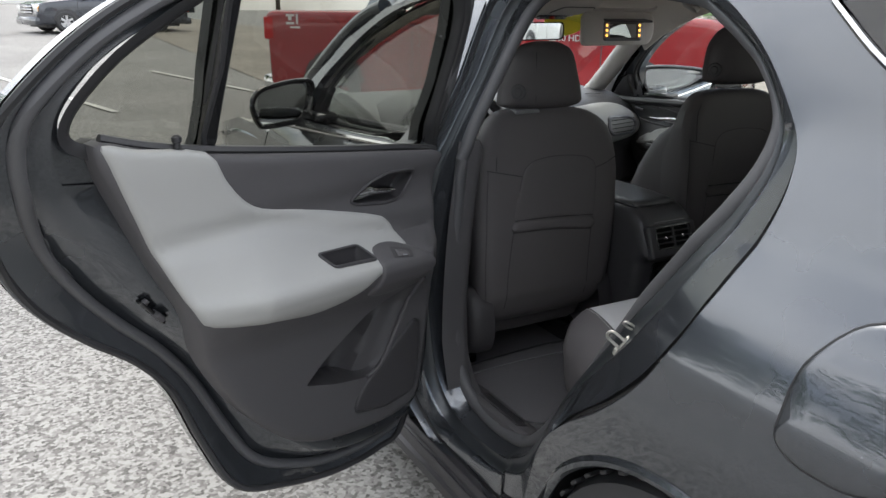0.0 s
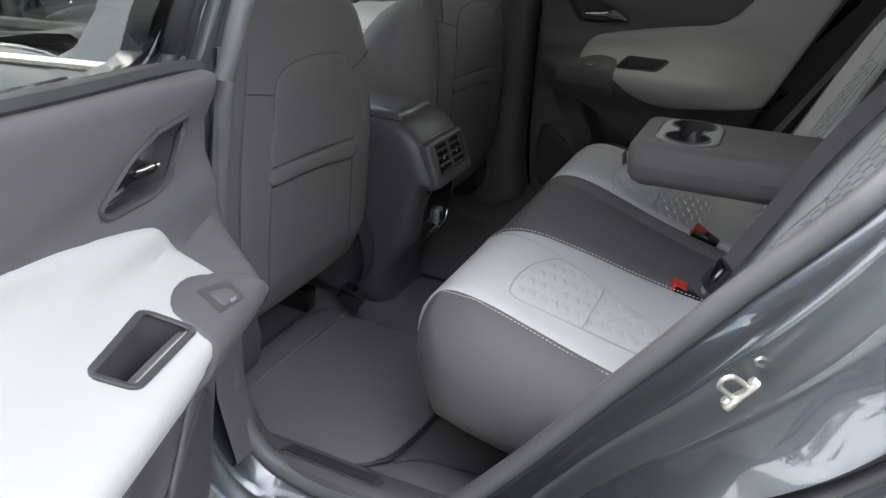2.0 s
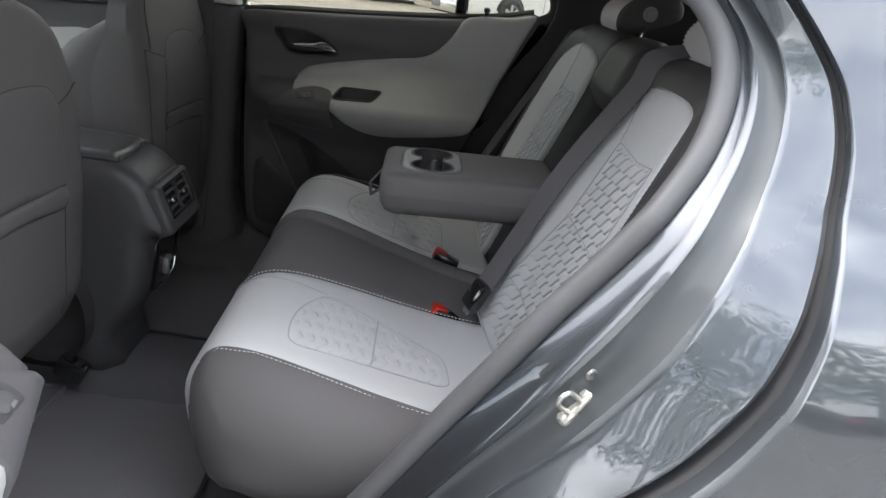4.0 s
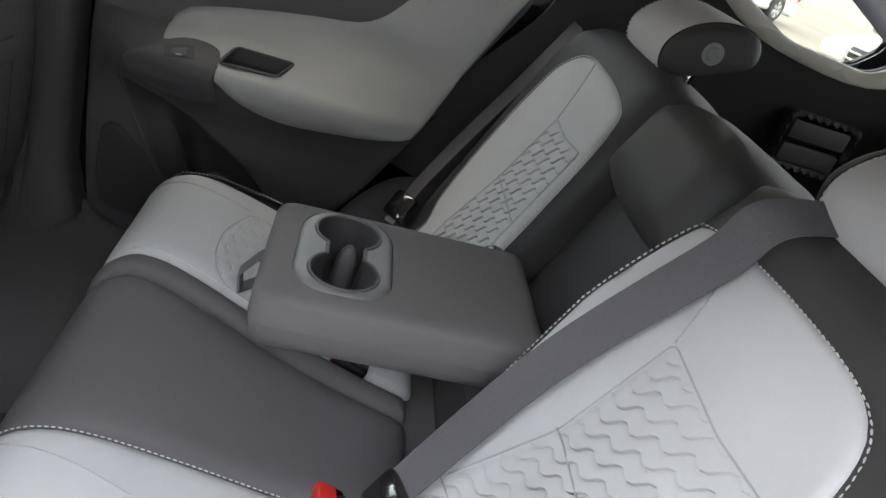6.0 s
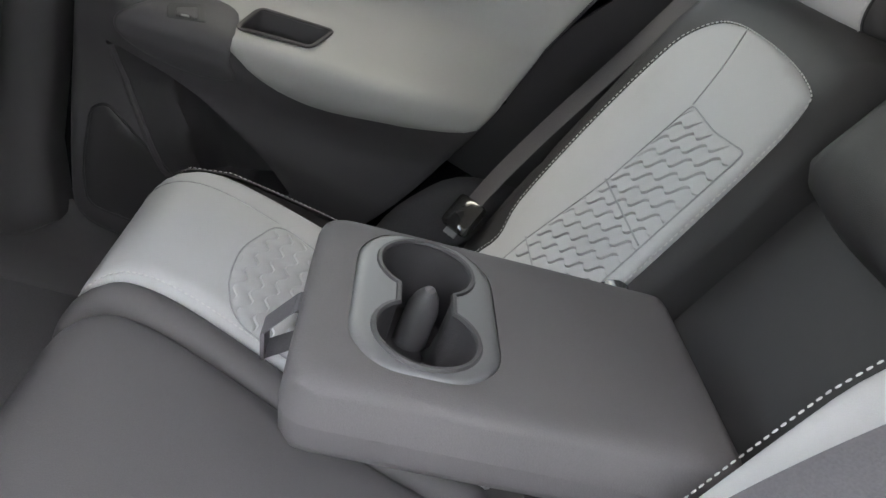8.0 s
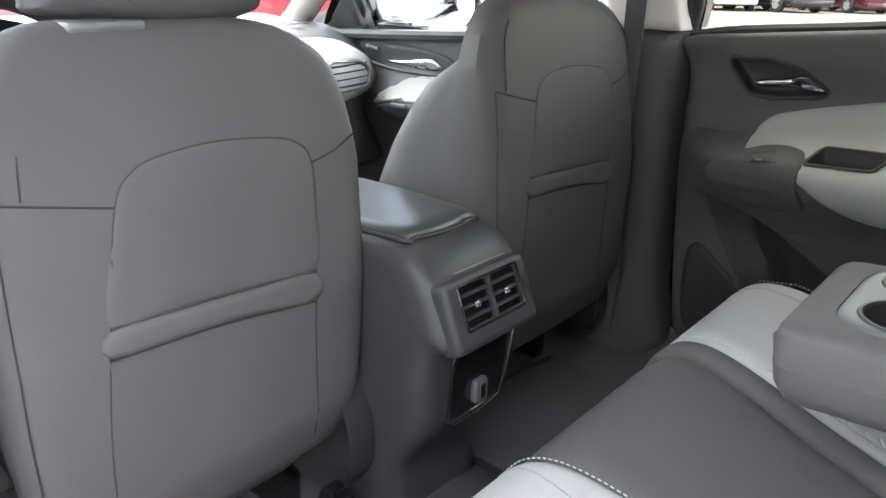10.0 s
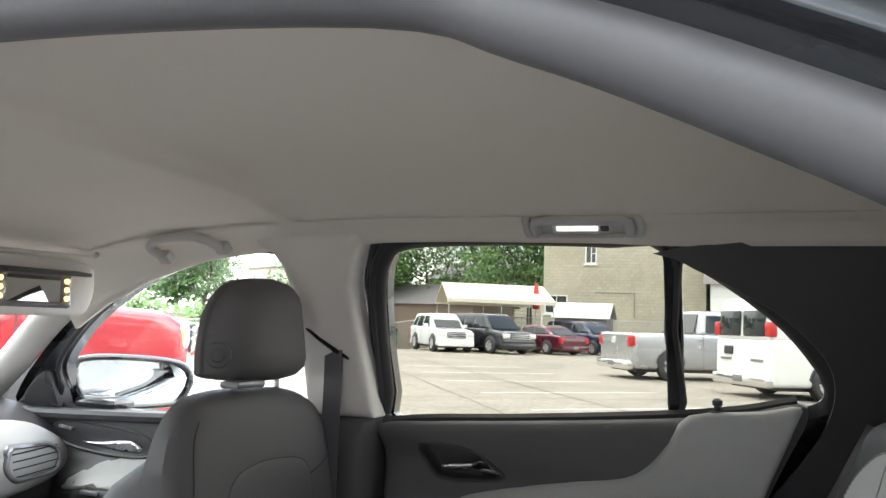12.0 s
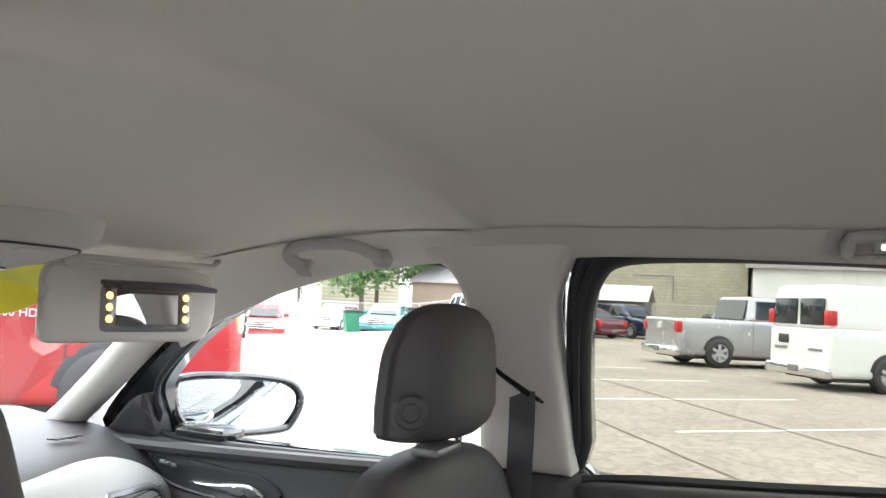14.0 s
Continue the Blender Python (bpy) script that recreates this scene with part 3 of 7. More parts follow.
def panel_x(y, z):
    x = float(np.interp(z, [0.42, 0.60, 0.74, 0.82, 0.95, 1.02, 1.08, 1.13, 1.21], [0.704, 0.694, 0.682, 0.676, 0.676, 0.678, 0.674, 0.668, 0.664]))
    along = min(1, max(0, (y + 0.80) / 0.26)) * min(1, max(0, (0.0 - y) / 0.10))
    # the shelf of the armrest starts higher towards the rear
    zt = float(np.interp(-y, [0.0, 0.15, 0.30, 0.50, 0.68, 0.80], [0.915, 0.925, 0.948, 1.0, 1.012, 1.012]))
    arm = float(np.interp(z, [0.735, 0.775, 0.80, 0.835, 0.862, 0.880, 0.893, 0.893 + 0.3 * (zt - 0.893), 0.893 + 0.65 * (zt - 0.893), zt], [0.0, 0.020, 0.042, 0.072, 0.083, 0.080, 0.064, 0.040, 0.016, 0.0]))
    # a crease runs back from the hinge side; the facet below it is hollowed
    low = (1.068 + 0.07 * y) - z
    if 0 < low and z > 0.96:
        x += min(0.010, low * 0.30) * min(1, (z - 0.96) / 0.03)
    return x - arm * along


def frame_ring(loop, put, steps):
    """A moulding round a loop; steps: (how far outside the loop, how far proud)."""
    A = np.array(dense(loop, 0.03))
    t = np.roll(A, -1, 0) - np.roll(A, 1, 0)
    n = np.stack([t[:, 1], -t[:, 0]], 1) / (np.linalg.norm(t, axis=1)[:, None] + 1e-9)
    if not within([A[0] + n[0] * 0.004], loop)[0]:
        n = -n
    return loft([[put(*(p - q * o), w) for p, q in zip(A, n)] for o, w in steps], True, False)


def rear_door(sgn, at, label):
    door = thing("rear_door", label, "car door", "rear doors of the car", at=at)
    s = sgn
    skin = lambda u, v, w: (s * (skin_x(v) + w), u, v)
    inner = lambda u, v, w: (s * (skin_x(v) - 0.052 - w), u, v)
    trim = lambda u, v, w: (s * (panel_x(u, v) - w), u, v)
    lite = lambda u, v, w: (s * (panel_x(u, v) - 0.009 - w), u, v)
    glass = lambda u, v, w: (s * (glass_x(v) - w), u, v)
    outline = [(a + (c - a) * 0.985, b + (d - b) * 0.985) for (a, b), (c, d) in zip(IN, OUT)]
    part("outer_skin", pillow(outline, skin, 0, 0, 0.04, [WIN_OUT, QWIN_OUT], depth=0.03), PAINT, door, "dark grey metallic outer skin", sharp=55)
    part("inner_shell", pillow(outline, inner, 0.006, 0.02, 0.04, [WIN_OUT, QWIN_OUT], depth=0.004), PAINT, door, "grey painted inner door shell", sharp=50)
    ring = [(a + (c - a) * 0.55, b + (d - b) * 0.55) for (a, b), (c, d) in zip(IN, OUT)]
    if s < 0:
        part("door_seal", tube([inner(u, v, 0.008) for u, v in ring], 0.014, 10, True, 0.85), SEALGREY, door, "dark grey rubber seal round the door")
        # painted flange that steps in from the seal to the trim
        steps = []
        for q, k in ((-0.3, 0.0), (0.06, 0.0), (0.12, 0.06), (0.26, 0.45), (0.30, 0.50), (0.40, 0.90), (0.50, 1.0)):
            ring0 = []
            for (a, b), (c, d) in zip(IN, OUT):
                q1 = max(q, 0.12 + 0.1 * q) if b > 1.10 else q
                y0, z0 = a + (c - a) * q1, b + (d - b) * q1
                x1 = skin_x(z0) - 0.056
                ring0.append((s * (min(0.735, x1 - 0.004) * (1 - k) + x1 * k), y0, z0))
            steps.append(ring0)
        part("door_flange", loft(steps, True, False), PAINT, door, "grey painted door flange", sharp=50)
    ring2 = [(a + (c - a) * 0.93, b + (d - b) * 0.93) for (a, b), (c, d) in zip(IN, OUT)]
    if s < 0:
        part("door_seal", tube([inner(u, v, 0.004) for u, v in ring2], 0.008, 6, True), RUBBER, door)
    # window frames, dark, inside the glass line
    steps = [(-0.004, -0.002), (-0.004, 0.008), (0.003, 0.016), (0.008, 0.020), (0.010, 0.020), (0.012, 0.025), (0.020, 0.027), (0.023, 0.022)]
    part("window_frame", frame_ring(WIN, glass, steps), RUBBER, door, "black window frame", sharp=50)
    part("window_frame", frame_ring(QWIN, glass, [(-0.003, -0.002), (-0.003, 0.010), (0.006, 0.018), (0.020, 0.022)]), RUBBER, door, "black quarter window frame", sharp=50)
    part("window_pane", pillow(WIN, glass, 0, 0, 0.08), REARGLASS, door)
    part("quarter_pane", pillow(QWIN, glass, 0, 0, 0.08), REARGLASS, door)
    bar = [[(s * (glass_x(z) - q), y, z) for y, q in ((-0.573, 0.0), (-0.573, 0.020), (-0.577, 0.024), (-0.596, 0.024), (-0.600, 0.020), (-0.600, 0.0))] for z in (1.115, 1.25, 1.35, 1.455)]
    part("window_bar", loft(bar), GLOSS, door, "gloss black bar between the panes")
    # trim panel
    panel = part("trim_panel", pillow(PANEL, trim, 0.014, 0.022, 0.018, [BEZEL, TRAY, POCKET], depth=0.07, plain_holes=True), PLASTIC2, door, "charcoal soft-touch door trim")
    part("pale_inlay", pillow(INLAY, lite, 0.012, 0.014, 0.0105, [TRAY], depth=0.012, plain_holes=True), LIGHT, panel, "light grey padded inlay and armrest")
    top = [(0.006, 1.083), (-0.10, 1.098), (-0.30, 1.114), (-0.57, 1.141), (-0.70, 1.160), (-0.79, 1.182)]
    part("belt_strip", tube([(s * (panel_x(u, v) + 0.012), u, v + 0.008) for u, v in spl(top, 4, False)], 0.009, 6), RUBBER, panel)
    # inner handle in its bowl
    part("handle_bowl", pillow(BEZEL, lambda u, v, w: trim(u, v, w + 0.010), -0.030, 0.012, 0.008), PLASTIC, panel)
    part("handle_bezel", tube([trim(u, v, 0.014) for u, v in BEZEL], 0.0042, 6, True), PLASTIC, panel, "dark grey handle surround")
    lever = spl([(-0.266, 1.012), (-0.240, 1.030), (-0.215, 1.034), (-0.190, 1.026), (-0.150, 1.022), (-0.128, 1.014), (-0.150, 1.007), (-0.20, 1.010), (-0.245, 1.004)], 3)
    part("handle_lever", pillow(lever, lambda u, v, w: trim(u, v, w + 0.006), 0.010, 0.006, 0.006, depth=0.01), CHROME, panel, "chrome inner handle")
    # armrest tray
    tc = Vector((s * 0.640, -0.330, 0.848))
    rim = [Vector(lite(u, v, 0.0115)) for u, v in TRAY]
    sunk = [Vector((p.x, p.y, p.z - 0.006)) for p in rim]
    deep = [Vector((p.x, p.y, 0.850 + 0.1 * (p.z - 0.90))).lerp(tc, 0.10) for p in rim]
    part("tray_bowl", merge(loft([rim, sunk, deep], True, False), loft([deep, [p - Vector((0, 0, 0.003)) for p in deep]])), PLASTIC, panel, "deep dark armrest tray")
    part("tray_rim", tube([lite(u, v, 0.0125) for u, v in TRAY], 0.0042, 8, True, 0.6), PLASTIC, panel)
    # window switch
    pad = part("switch_pad", pillow(PAD, lambda u, v, w: lite(u, v, w + 0.008), 0.008, 0.008, 0.008, depth=0.034), PLASTIC2, panel)
    key = rnd([(-0.222, 0.889), (-0.168, 0.882), (-0.162, 0.897), (-0.210, 0.906)], 0.004)
    part("switch_well", pillow(key, lambda u, v, w: lite(u, v, w + 0.0162), 0.001, 0.004, 0.008), PLASTIC, pad)
    part("switch", pillow([(-0.192 + (u + 0.192) * 0.55, 0.893 + (v - 0.893) * 0.62) for u, v in key], lambda u, v, w: lite(u, v, w + 0.0172), 0.005, 0.005, 0.006, depth=0.002), PLASTIC2, pad)
    part("switch_mark", pillow([(-0.192 + (u + 0.192) * 0.22, 0.891 + (v - 0.893) * 0.14) for u, v in key], lambda u, v, w: lite(u, v, w + 0.0222), 0.0006, 0.001, 0.004), SATIN, pad)
    # pull grip and map pocket
    # the bowl is a scoop, deepest under its forward edge
    def scoop(u, v, d):
        off = (-0.080 - u) * 0.91 - (0.79 - v) * 0.41
        return -float(np.interp(off, [0.0, 0.02, 0.055, 0.065, 0.085], [0.0, 0.016, 0.034, 0.07, 0.085])) * min(1, d / 0.008)
    part("pocket_bowl", pillow(POCKET, lambda u, v, w: trim(u, v, w + 0.012), 0.0, 0.01, 0.010, extra=scoop), PLASTIC, panel)
    grip = [(-0.078, 0.80), (-0.082, 0.775), (-0.10, 0.725), (-0.128, 0.668), (-0.155, 0.615), (-0.180, 0.582), (-0.215, 0.566)]
    part("pocket_edge", tube([trim(u, v, 0.0135) for u, v in spl(grip, 5, False)], 0.0055, 8), PLASTIC2, panel)
    part("speaker_cover", pillow(SPEAKER, lambda u, v, w: trim(u, v, w + 0.012), 0.006, 0.008, 0.015, depth=0.004), PLASTIC, panel)
    part("speaker_seam", tube([trim(u, v, 0.013) for u, v in SPEAKER], 0.003, 6, True), RUBBER, panel)
    # crease that runs from the handle back
    part("lock_pin", merge(lathe([(0.006, 0), (0.006, 0.012), (0.009, 0.014), (0.009, 0.022), (0.004, 0.026)], 12, "z", (s * 0.668, -0.660, 1.160)), lathe([(0.013, 0), (0.013, 0.004), (0.006, 0.005)], 14, "z", (s * 0.668, -0.660, 1.158))), RUBBER, panel, "black lock pin")
    # latch on the rear edge
    part("latch_plate", moved(block(-0.012, -0.004, -0.035, 0.012, 0.004, 0.035, 0.002, 1), pose(s * 0.765, -0.690, 0.838, 38, 0, 0)), GLOSS, door)
    part("latch", moved(merge(block(-0.02, -0.006, -0.022, 0.014, 0.006, 0.0, 0.003, 1), lathe([(0, 0.008), (0.006, 0.008), (0.007, 0.0)], 10, "y", (0.0, 0, 0.03))), pose(s * 0.755, -0.688, 0.838, 38, 0, 0)), PLASTIC2, door)
    return door


HINGE = Vector((-0.79, 0.08, 0))
# the hinge axis leans, so the door rises a little as it opens
OPENED = Matrix.Translation(HINGE + Vector((0, 0, 0.8))) @ Matrix.Rotation(radians(-72), 4, "Z") @ Matrix.Rotation(radians(-1.2), 4, "X") @ Matrix.Translation(-HINGE - Vector((0, 0, 0.8)))
rear_door(-1, OPENED, "open rear door, dark grey outside, charcoal and light grey trim inside")
rear_door(1, Matrix.Identity(4), "closed rear door with charcoal trim and light grey inlay")
# ================= front seats =================
def front_seat(cx, dz, label, du=0.0, pz=0.0, dy=0.0):
    cx0 = cx
    seat = thing("bucket_seat", label, "car seat", "front seats")
    half = [(-0.245, 0.99), (-0.23, 1.055), (-0.203, 1.10), (-0.163, 1.130), (-0.095, 1.140), (0.0, 1.142), (0.10, 1.138), (0.175, 1.118), (0.225, 1.075), (0.248, 0.99), (0.25, 0.87), (0.245, 0.70), (0.235, 0.60), (0.21, 0.53), (0.165, 0.505), (0.0, 0.50), (-0.165, 0.505), (-0.21, 0.535), (-0.235, 0.60), (-0.25, 0.72), (-0.255, 0.87)]
    loop = spl([(cx + (0.965 if x < 0 else 1.035) * x, z + (0.7 * pz if z > 0.9 else 0)) for x, z in half], 3)
    yb = lambda z: float(np.interp(z, [0.48, 0.60, 0.80, 0.95, 1.14], [0.150, 0.112, 0.108, 0.118, 0.150])) + dy
    yf = lambda z: float(np.interp(z, [0.48, 0.70, 0.80, 0.90, 1.0, 1.10, 1.16], [0.46, 0.43, 0.402, 0.355, 0.29, 0.212, 0.165])) + dy
    thin = lambda v: float(np.interp(v, [0.95, 1.05, 1.16], [1.0, 0.55, 0.35]))
    rear = lambda u, v, w: (cx0 + (u - cx0) * (1 + 0.9 * min(0, w)), yb(v) + 0.035 - w * (1.0 if w > 0 else thin(v)), v)
    front = lambda u, v, w: (cx0 + (u - cx0) * 0.87, max(yf(v) + w - 0.05, yb(v) + 0.036 + 0.014 * thin(v)), v - 0.008 * max(0, v - 1.0) / 0.1)
    bolster = lambda u, v, d: 0.05 * math.exp(-((abs(u - cx) - 0.20) / 0.05) ** 2) * min(1, max(0.1, (1.10 - v) / 0.1))
    back = merge(pillow(loop, rear, 0.035, 0.045, 0.016, depth=0.10), pillow(loop, front, 0.05, 0.07, 0.025, depth=0.15, extra=bolster))
    backrest = part("backrest", back, CLOTH, seat, "charcoal backrest with a stitched map pocket")
    # map pocket and its seams
    on = lambda u, v, w: (cx + u * (1.0 if u > 0 else 1 + du) + 0.4 * du, yb(v + pz) - w, v + pz)
    arch = [(-0.150, 0.56), (-0.147, 0.686), (-0.136, 0.80), (-0.130, 0.83), (-0.112, 0.93), (-0.100, 0.968), (-0.085, 0.986), (-0.054, 1.0), (0.022, 1.007), (0.106, 1.000), (0.142, 0.988), (0.158, 0.965), (0.159, 0.90), (0.150, 0.817), (0.146, 0.698), (0.148, 0.56)]
    part("seam", tube([on(u, v, -0.0004) for u, v in spl(arch, 5, False)], 0.0013, 5), SEAM, backrest)
    cover = spl(arch[3:13] + [(0.150, 0.82), (0.05, 0.826), (-0.05, 0.831)], 4)
    part("pocket_panel", pillow(cover, lambda u, v, w: on(u, v, w), 0.0025, 0.012, 0.016), CLOTH, backrest, "padded panel above the pocket")
    mouth = spl([(-0.130, 0.830), (-0.05, 0.828), (0.05, 0.824), (0.149, 0.817), (0.146, 0.778), (0.05, 0.790), (-0.05, 0.797), (-0.136, 0.800)], 3)
    part("map_pocket", pillow(mouth, lambda u, v, w: on(u, v, w + 0.001), 0.0065, 0.010, 0.010, depth=0.008), CLOTH, backrest, "pocket edge with two seams")
    for line in ([(-0.131, 0.832), (0.0, 0.829), (0.150, 0.819)], [(-0.137, 0.798), (0.0, 0.793), (0.147, 0.777)]):
        part("seam", tube([on(u, v, 0.0010) for u, v in spl(line, 6, False)], 0.0021, 5), SEAM, backrest)
    part("seam", tube([on(u, v, -0.0002) for u, v in spl([(-0.222, 0.984), (-0.17, 0.972), (-0.106, 0.958)], 6, False)], 0.0014, 5), SEAM, backrest)
    part("seam", tube([on(u, v, -0.0002) for u, v in spl([(0.160, 0.962), (0.20, 0.972), (0.236, 0.988)], 6, False)], 0.0014, 5), SEAM, backrest)
    part("seam", tube([on(u, v, -0.006 * max(0, (v - 1.0) / 0.1)) for u, v in spl([(-0.160, 1.09), (-0.180, 1.055), (-0.192, 0.981)], 6, False)], 0.0012, 5), SEAM, backrest)
    part("seam", tube([on(u, v, -0.004) for u, v in spl([(-0.216, 0.983), (-0.222, 0.90), (-0.225, 0.74), (-0.220, 0.60)], 8, False)], 0.0010, 5), SEAM, backrest)
    # headrest
    hz = (1.145 if dz else 1.134) + dz
    bx = cx + 0.02
    cx = bx - 0.5 * dy
    dy *= 1.5
    hl = spl([(1.08 * a, b) for a, b in [(-0.128, hz + 0.03), (-0.127 if dy else -0.122, hz + 0.08), (-0.118 if dy else -0.106, hz + 0.135), (-0.088 if dy else -0.077, hz + 0.178), (-0.03, hz + 0.192), (0.035, hz + 0.189), (0.075, hz + 0.166), (0.104, hz + 0.105), (0.128, hz + 0.040), (0.118, hz + 0.006), (0.0, hz), (-0.115, hz + 0.008)]], 4)
    hb = lambda u, v, w: (cx + u, dy + 0.150 + 0.045 - w + 2.4 * abs(u) ** 2.2, v)
    hf = lambda u, v, w: (cx + u, dy + 0.225 + w - 0.02 + 2.4 * abs(u) ** 2.2, v)
    headrest = part("headrest", merge(pillow(hl, hb, 0.045, 0.05, 0.016, depth=0.02), pillow(hl, hf, 0.045, 0.06, 0.02, depth=0.010)), CLOTH, seat, "charcoal headrest with a round release button")
    if not dy:
        part("seam", tube([hb(-0.062 - 0.2 * (v - hz) * 0.15, v, 0.0435) for v in np.linspace(hz + 0.025, hz + 0.165, 14)], 0.0011, 5), SEAM, headrest)
    turn = pose(0.290, 0.140, hz + 0.051, 90, 0, -62) if dy else pose(*hb(-0.117, hz + 0.055, 0.047), 90, 0, -48)
    part("release_button", moved(merge(lathe([(0.0, 0.0), (0.020, 0.0), (0.0225, -0.003), (0.0225, -0.010)], 28), lathe([(0.0, 0.004), (0.010, 0.004), (0.0125, 0.002), (0.0135, -0.002)], 24)), turn), PLASTIC2, headrest)
    part("post_collar", block(cx - 0.128, dy + 0.160, hz - 0.006, cx - 0.045, dy + 0.20, hz + 0.006, 0.004), SATIN, headrest)
    for dx in (-0.07, 0.07):
        part("post", tube([(cx + dx, dy + 0.215, hz + 0.03), (cx + dx, dy + 0.21, 1.10)], 0.006, 10), CHROME, headrest, "chrome headrest post")
    # cushion, side cover and track
    cx = bx - 0.02
    cl = rnd([(0.22, 0.42), (0.22, 0.58), (0.45, 0.62), (0.70, 0.66), (0.74, 0.60), (0.72, 0.46)], 0.05)
    half_c = lambda s: pillow(cl, lambda u, v, w: (cx + s * (0.17 + w), u, v), 0.08, 0.07, 0.04, depth=0.17)
    part("cushion", merge(half_c(1), half_c(-1)), CLOTH, seat)
    for s in (-1, 1):
        part("recliner_cover", pillow(spl([(0.10, 0.52), (0.13, 0.60), (0.20, 0.62), (0.28, 0.58), (0.30, 0.47), (0.20, 0.42), (0.12, 0.44)], 4), lambda u, v, w: (cx + s * (0.235 + w), u, v), 0.035, 0.03, 0.02, depth=0.04), PLASTIC, seat, "black plastic recliner cover")
        part("track", block(cx + s * 0.19 - 0.02, 0.24, 0.34, cx + s * 0.19 + 0.02, 0.75, 0.40, 0.006), GLOSS, seat)
        if cx < 0 < s:
            part("track_foot", moved(block(-0.018, -0.03, -0.012, 0.018, 0.03, 0.03, 0.006), pose(cx + s * 0.19, 0.13, 0.405, 25, 0, 0)), GLOSS, seat)
    return seat


front_seat(-0.348, 0.0, "charcoal front seat behind the steering wheel, pocket on its back")
front_seat(0.396, 0.035, "charcoal front passenger seat with a raised headrest", -0.050, 0.036, -0.036)

def stitches(line, pitch=0.0075, r=0.0011):
    """A row of short threads along points."""
    L, out, acc = [Vector(p) for p in line], [], 0.0
    for a, b in zip(L, L[1:]):
        d = (b - a).length
        while acc < d:
            p = a.lerp(b, acc / d)
            q = p + (b - a).normalized() * pitch * 0.62
            out.append(tube([p, p.lerp(q, 0.5), q], [r * 0.6, r, r * 0.6], 4))
            acc += pitch
        acc -= d
    return merge(*out)


# ================= rear bench =================
bench = thing("rear_bench", "two-tone rear bench, pale grey centres with charcoal edges", "car seat")
PROF = spl([(-0.255, 0.47), (-0.228, 0.54), (-0.216, 0.60), (-0.228, 0.648), (-0.262, 0.678), (-0.32, 0.684), (-0.42, 0.668), (-0.53, 0.645), (-0.64, 0.628), (-0.76, 0.62)], 6, False)
PL = np.array(PROF)
PS = np.r_[0, np.cumsum(np.hypot(*np.diff(PL, axis=0).T))]


def seat_map(u, s, w):
    y, z = np.interp(s, PS, PL[:, 0]), np.interp(s, PS, PL[:, 1])
    y1, z1 = np.interp(s + 0.01, PS, PL[:, 0]), np.interp(s + 0.01, PS, PL[:, 1])
    y0, z0 = np.interp(s - 0.01, PS, PL[:, 0]), np.interp(s - 0.01, PS, PL[:, 1])
    t = Vector((y1 - y0, z1 - z0)).normalized()
    return (u, y + w * t.y, z - w * t.x)


def back_map(u, v, w):
    """The backrest's leaning plane; v is the height."""
    return (u, -0.742 - 0.38 * (v - 0.65) + w * 0.935, v + w * 0.355)


def quilt(loop, put, slope=0.0, pitch=0.0205, deep=0.0048):
    """Padding pressed into wavy, scale-like rows inside a loop."""
    A = np.array(loop)
    lo, hi = A.min(0), A.max(0)
    us = np.arange(lo[0], hi[0], 0.004)
    ks = (0.0, 0.07, 0.25, 0.5, 0.75, 0.92)
    drop = [slope * (u - lo[0]) for u in us]
    j0, j1 = int((lo[1] - max(drop + [0])) / pitch) - 2, int((hi[1] - min(drop + [0])) / pitch) + 2
    rows = [(j, k) for j in range(j0, j1) for k in ks]
    UV = np.array([(u, (j + k) * pitch + d + 0.0046 * max(-1, min(1, 1.8 * math.asin(math.sin(u / 0.0205 * math.pi)) / 1.57))) for j, k in rows for u, d in zip(us, drop)])
    D, ok = edge_dist(UV, [loop]), within(UV, loop)
    H = np.array([deep * math.sqrt(max(0, 1 - (1.2 * k - 0.2) ** 2)) if k > 0 else 0.0 for j, k in rows for _ in us])
    H = H * np.clip(D / 0.012, 0, 1) - 0.0012
    bm = bmesh.new()
    n, vs = len(us), {}

    def vert(i):
        if i not in vs:
            vs[i] = bm.verts.new(put(UV[i][0], UV[i][1], H[i]))
        return vs[i]
    for r in range(len(rows) - 1):
        for c in range(n - 1):
            q = (r * n + c, r * n + c + 1, (r + 1) * n + c + 1, (r + 1) * n + c)
            if all(ok[i] for i in q):
                bm.faces.new([vert(i) for i in q])
    bmesh.ops.recalc_face_normals(bm, faces=bm.faces)
    return bm


def s_of(y):
    """How far along the cushion's profile a place on its top lies."""
    return float(np.interp(-y, -PL[24:, 0], PS[24:]))


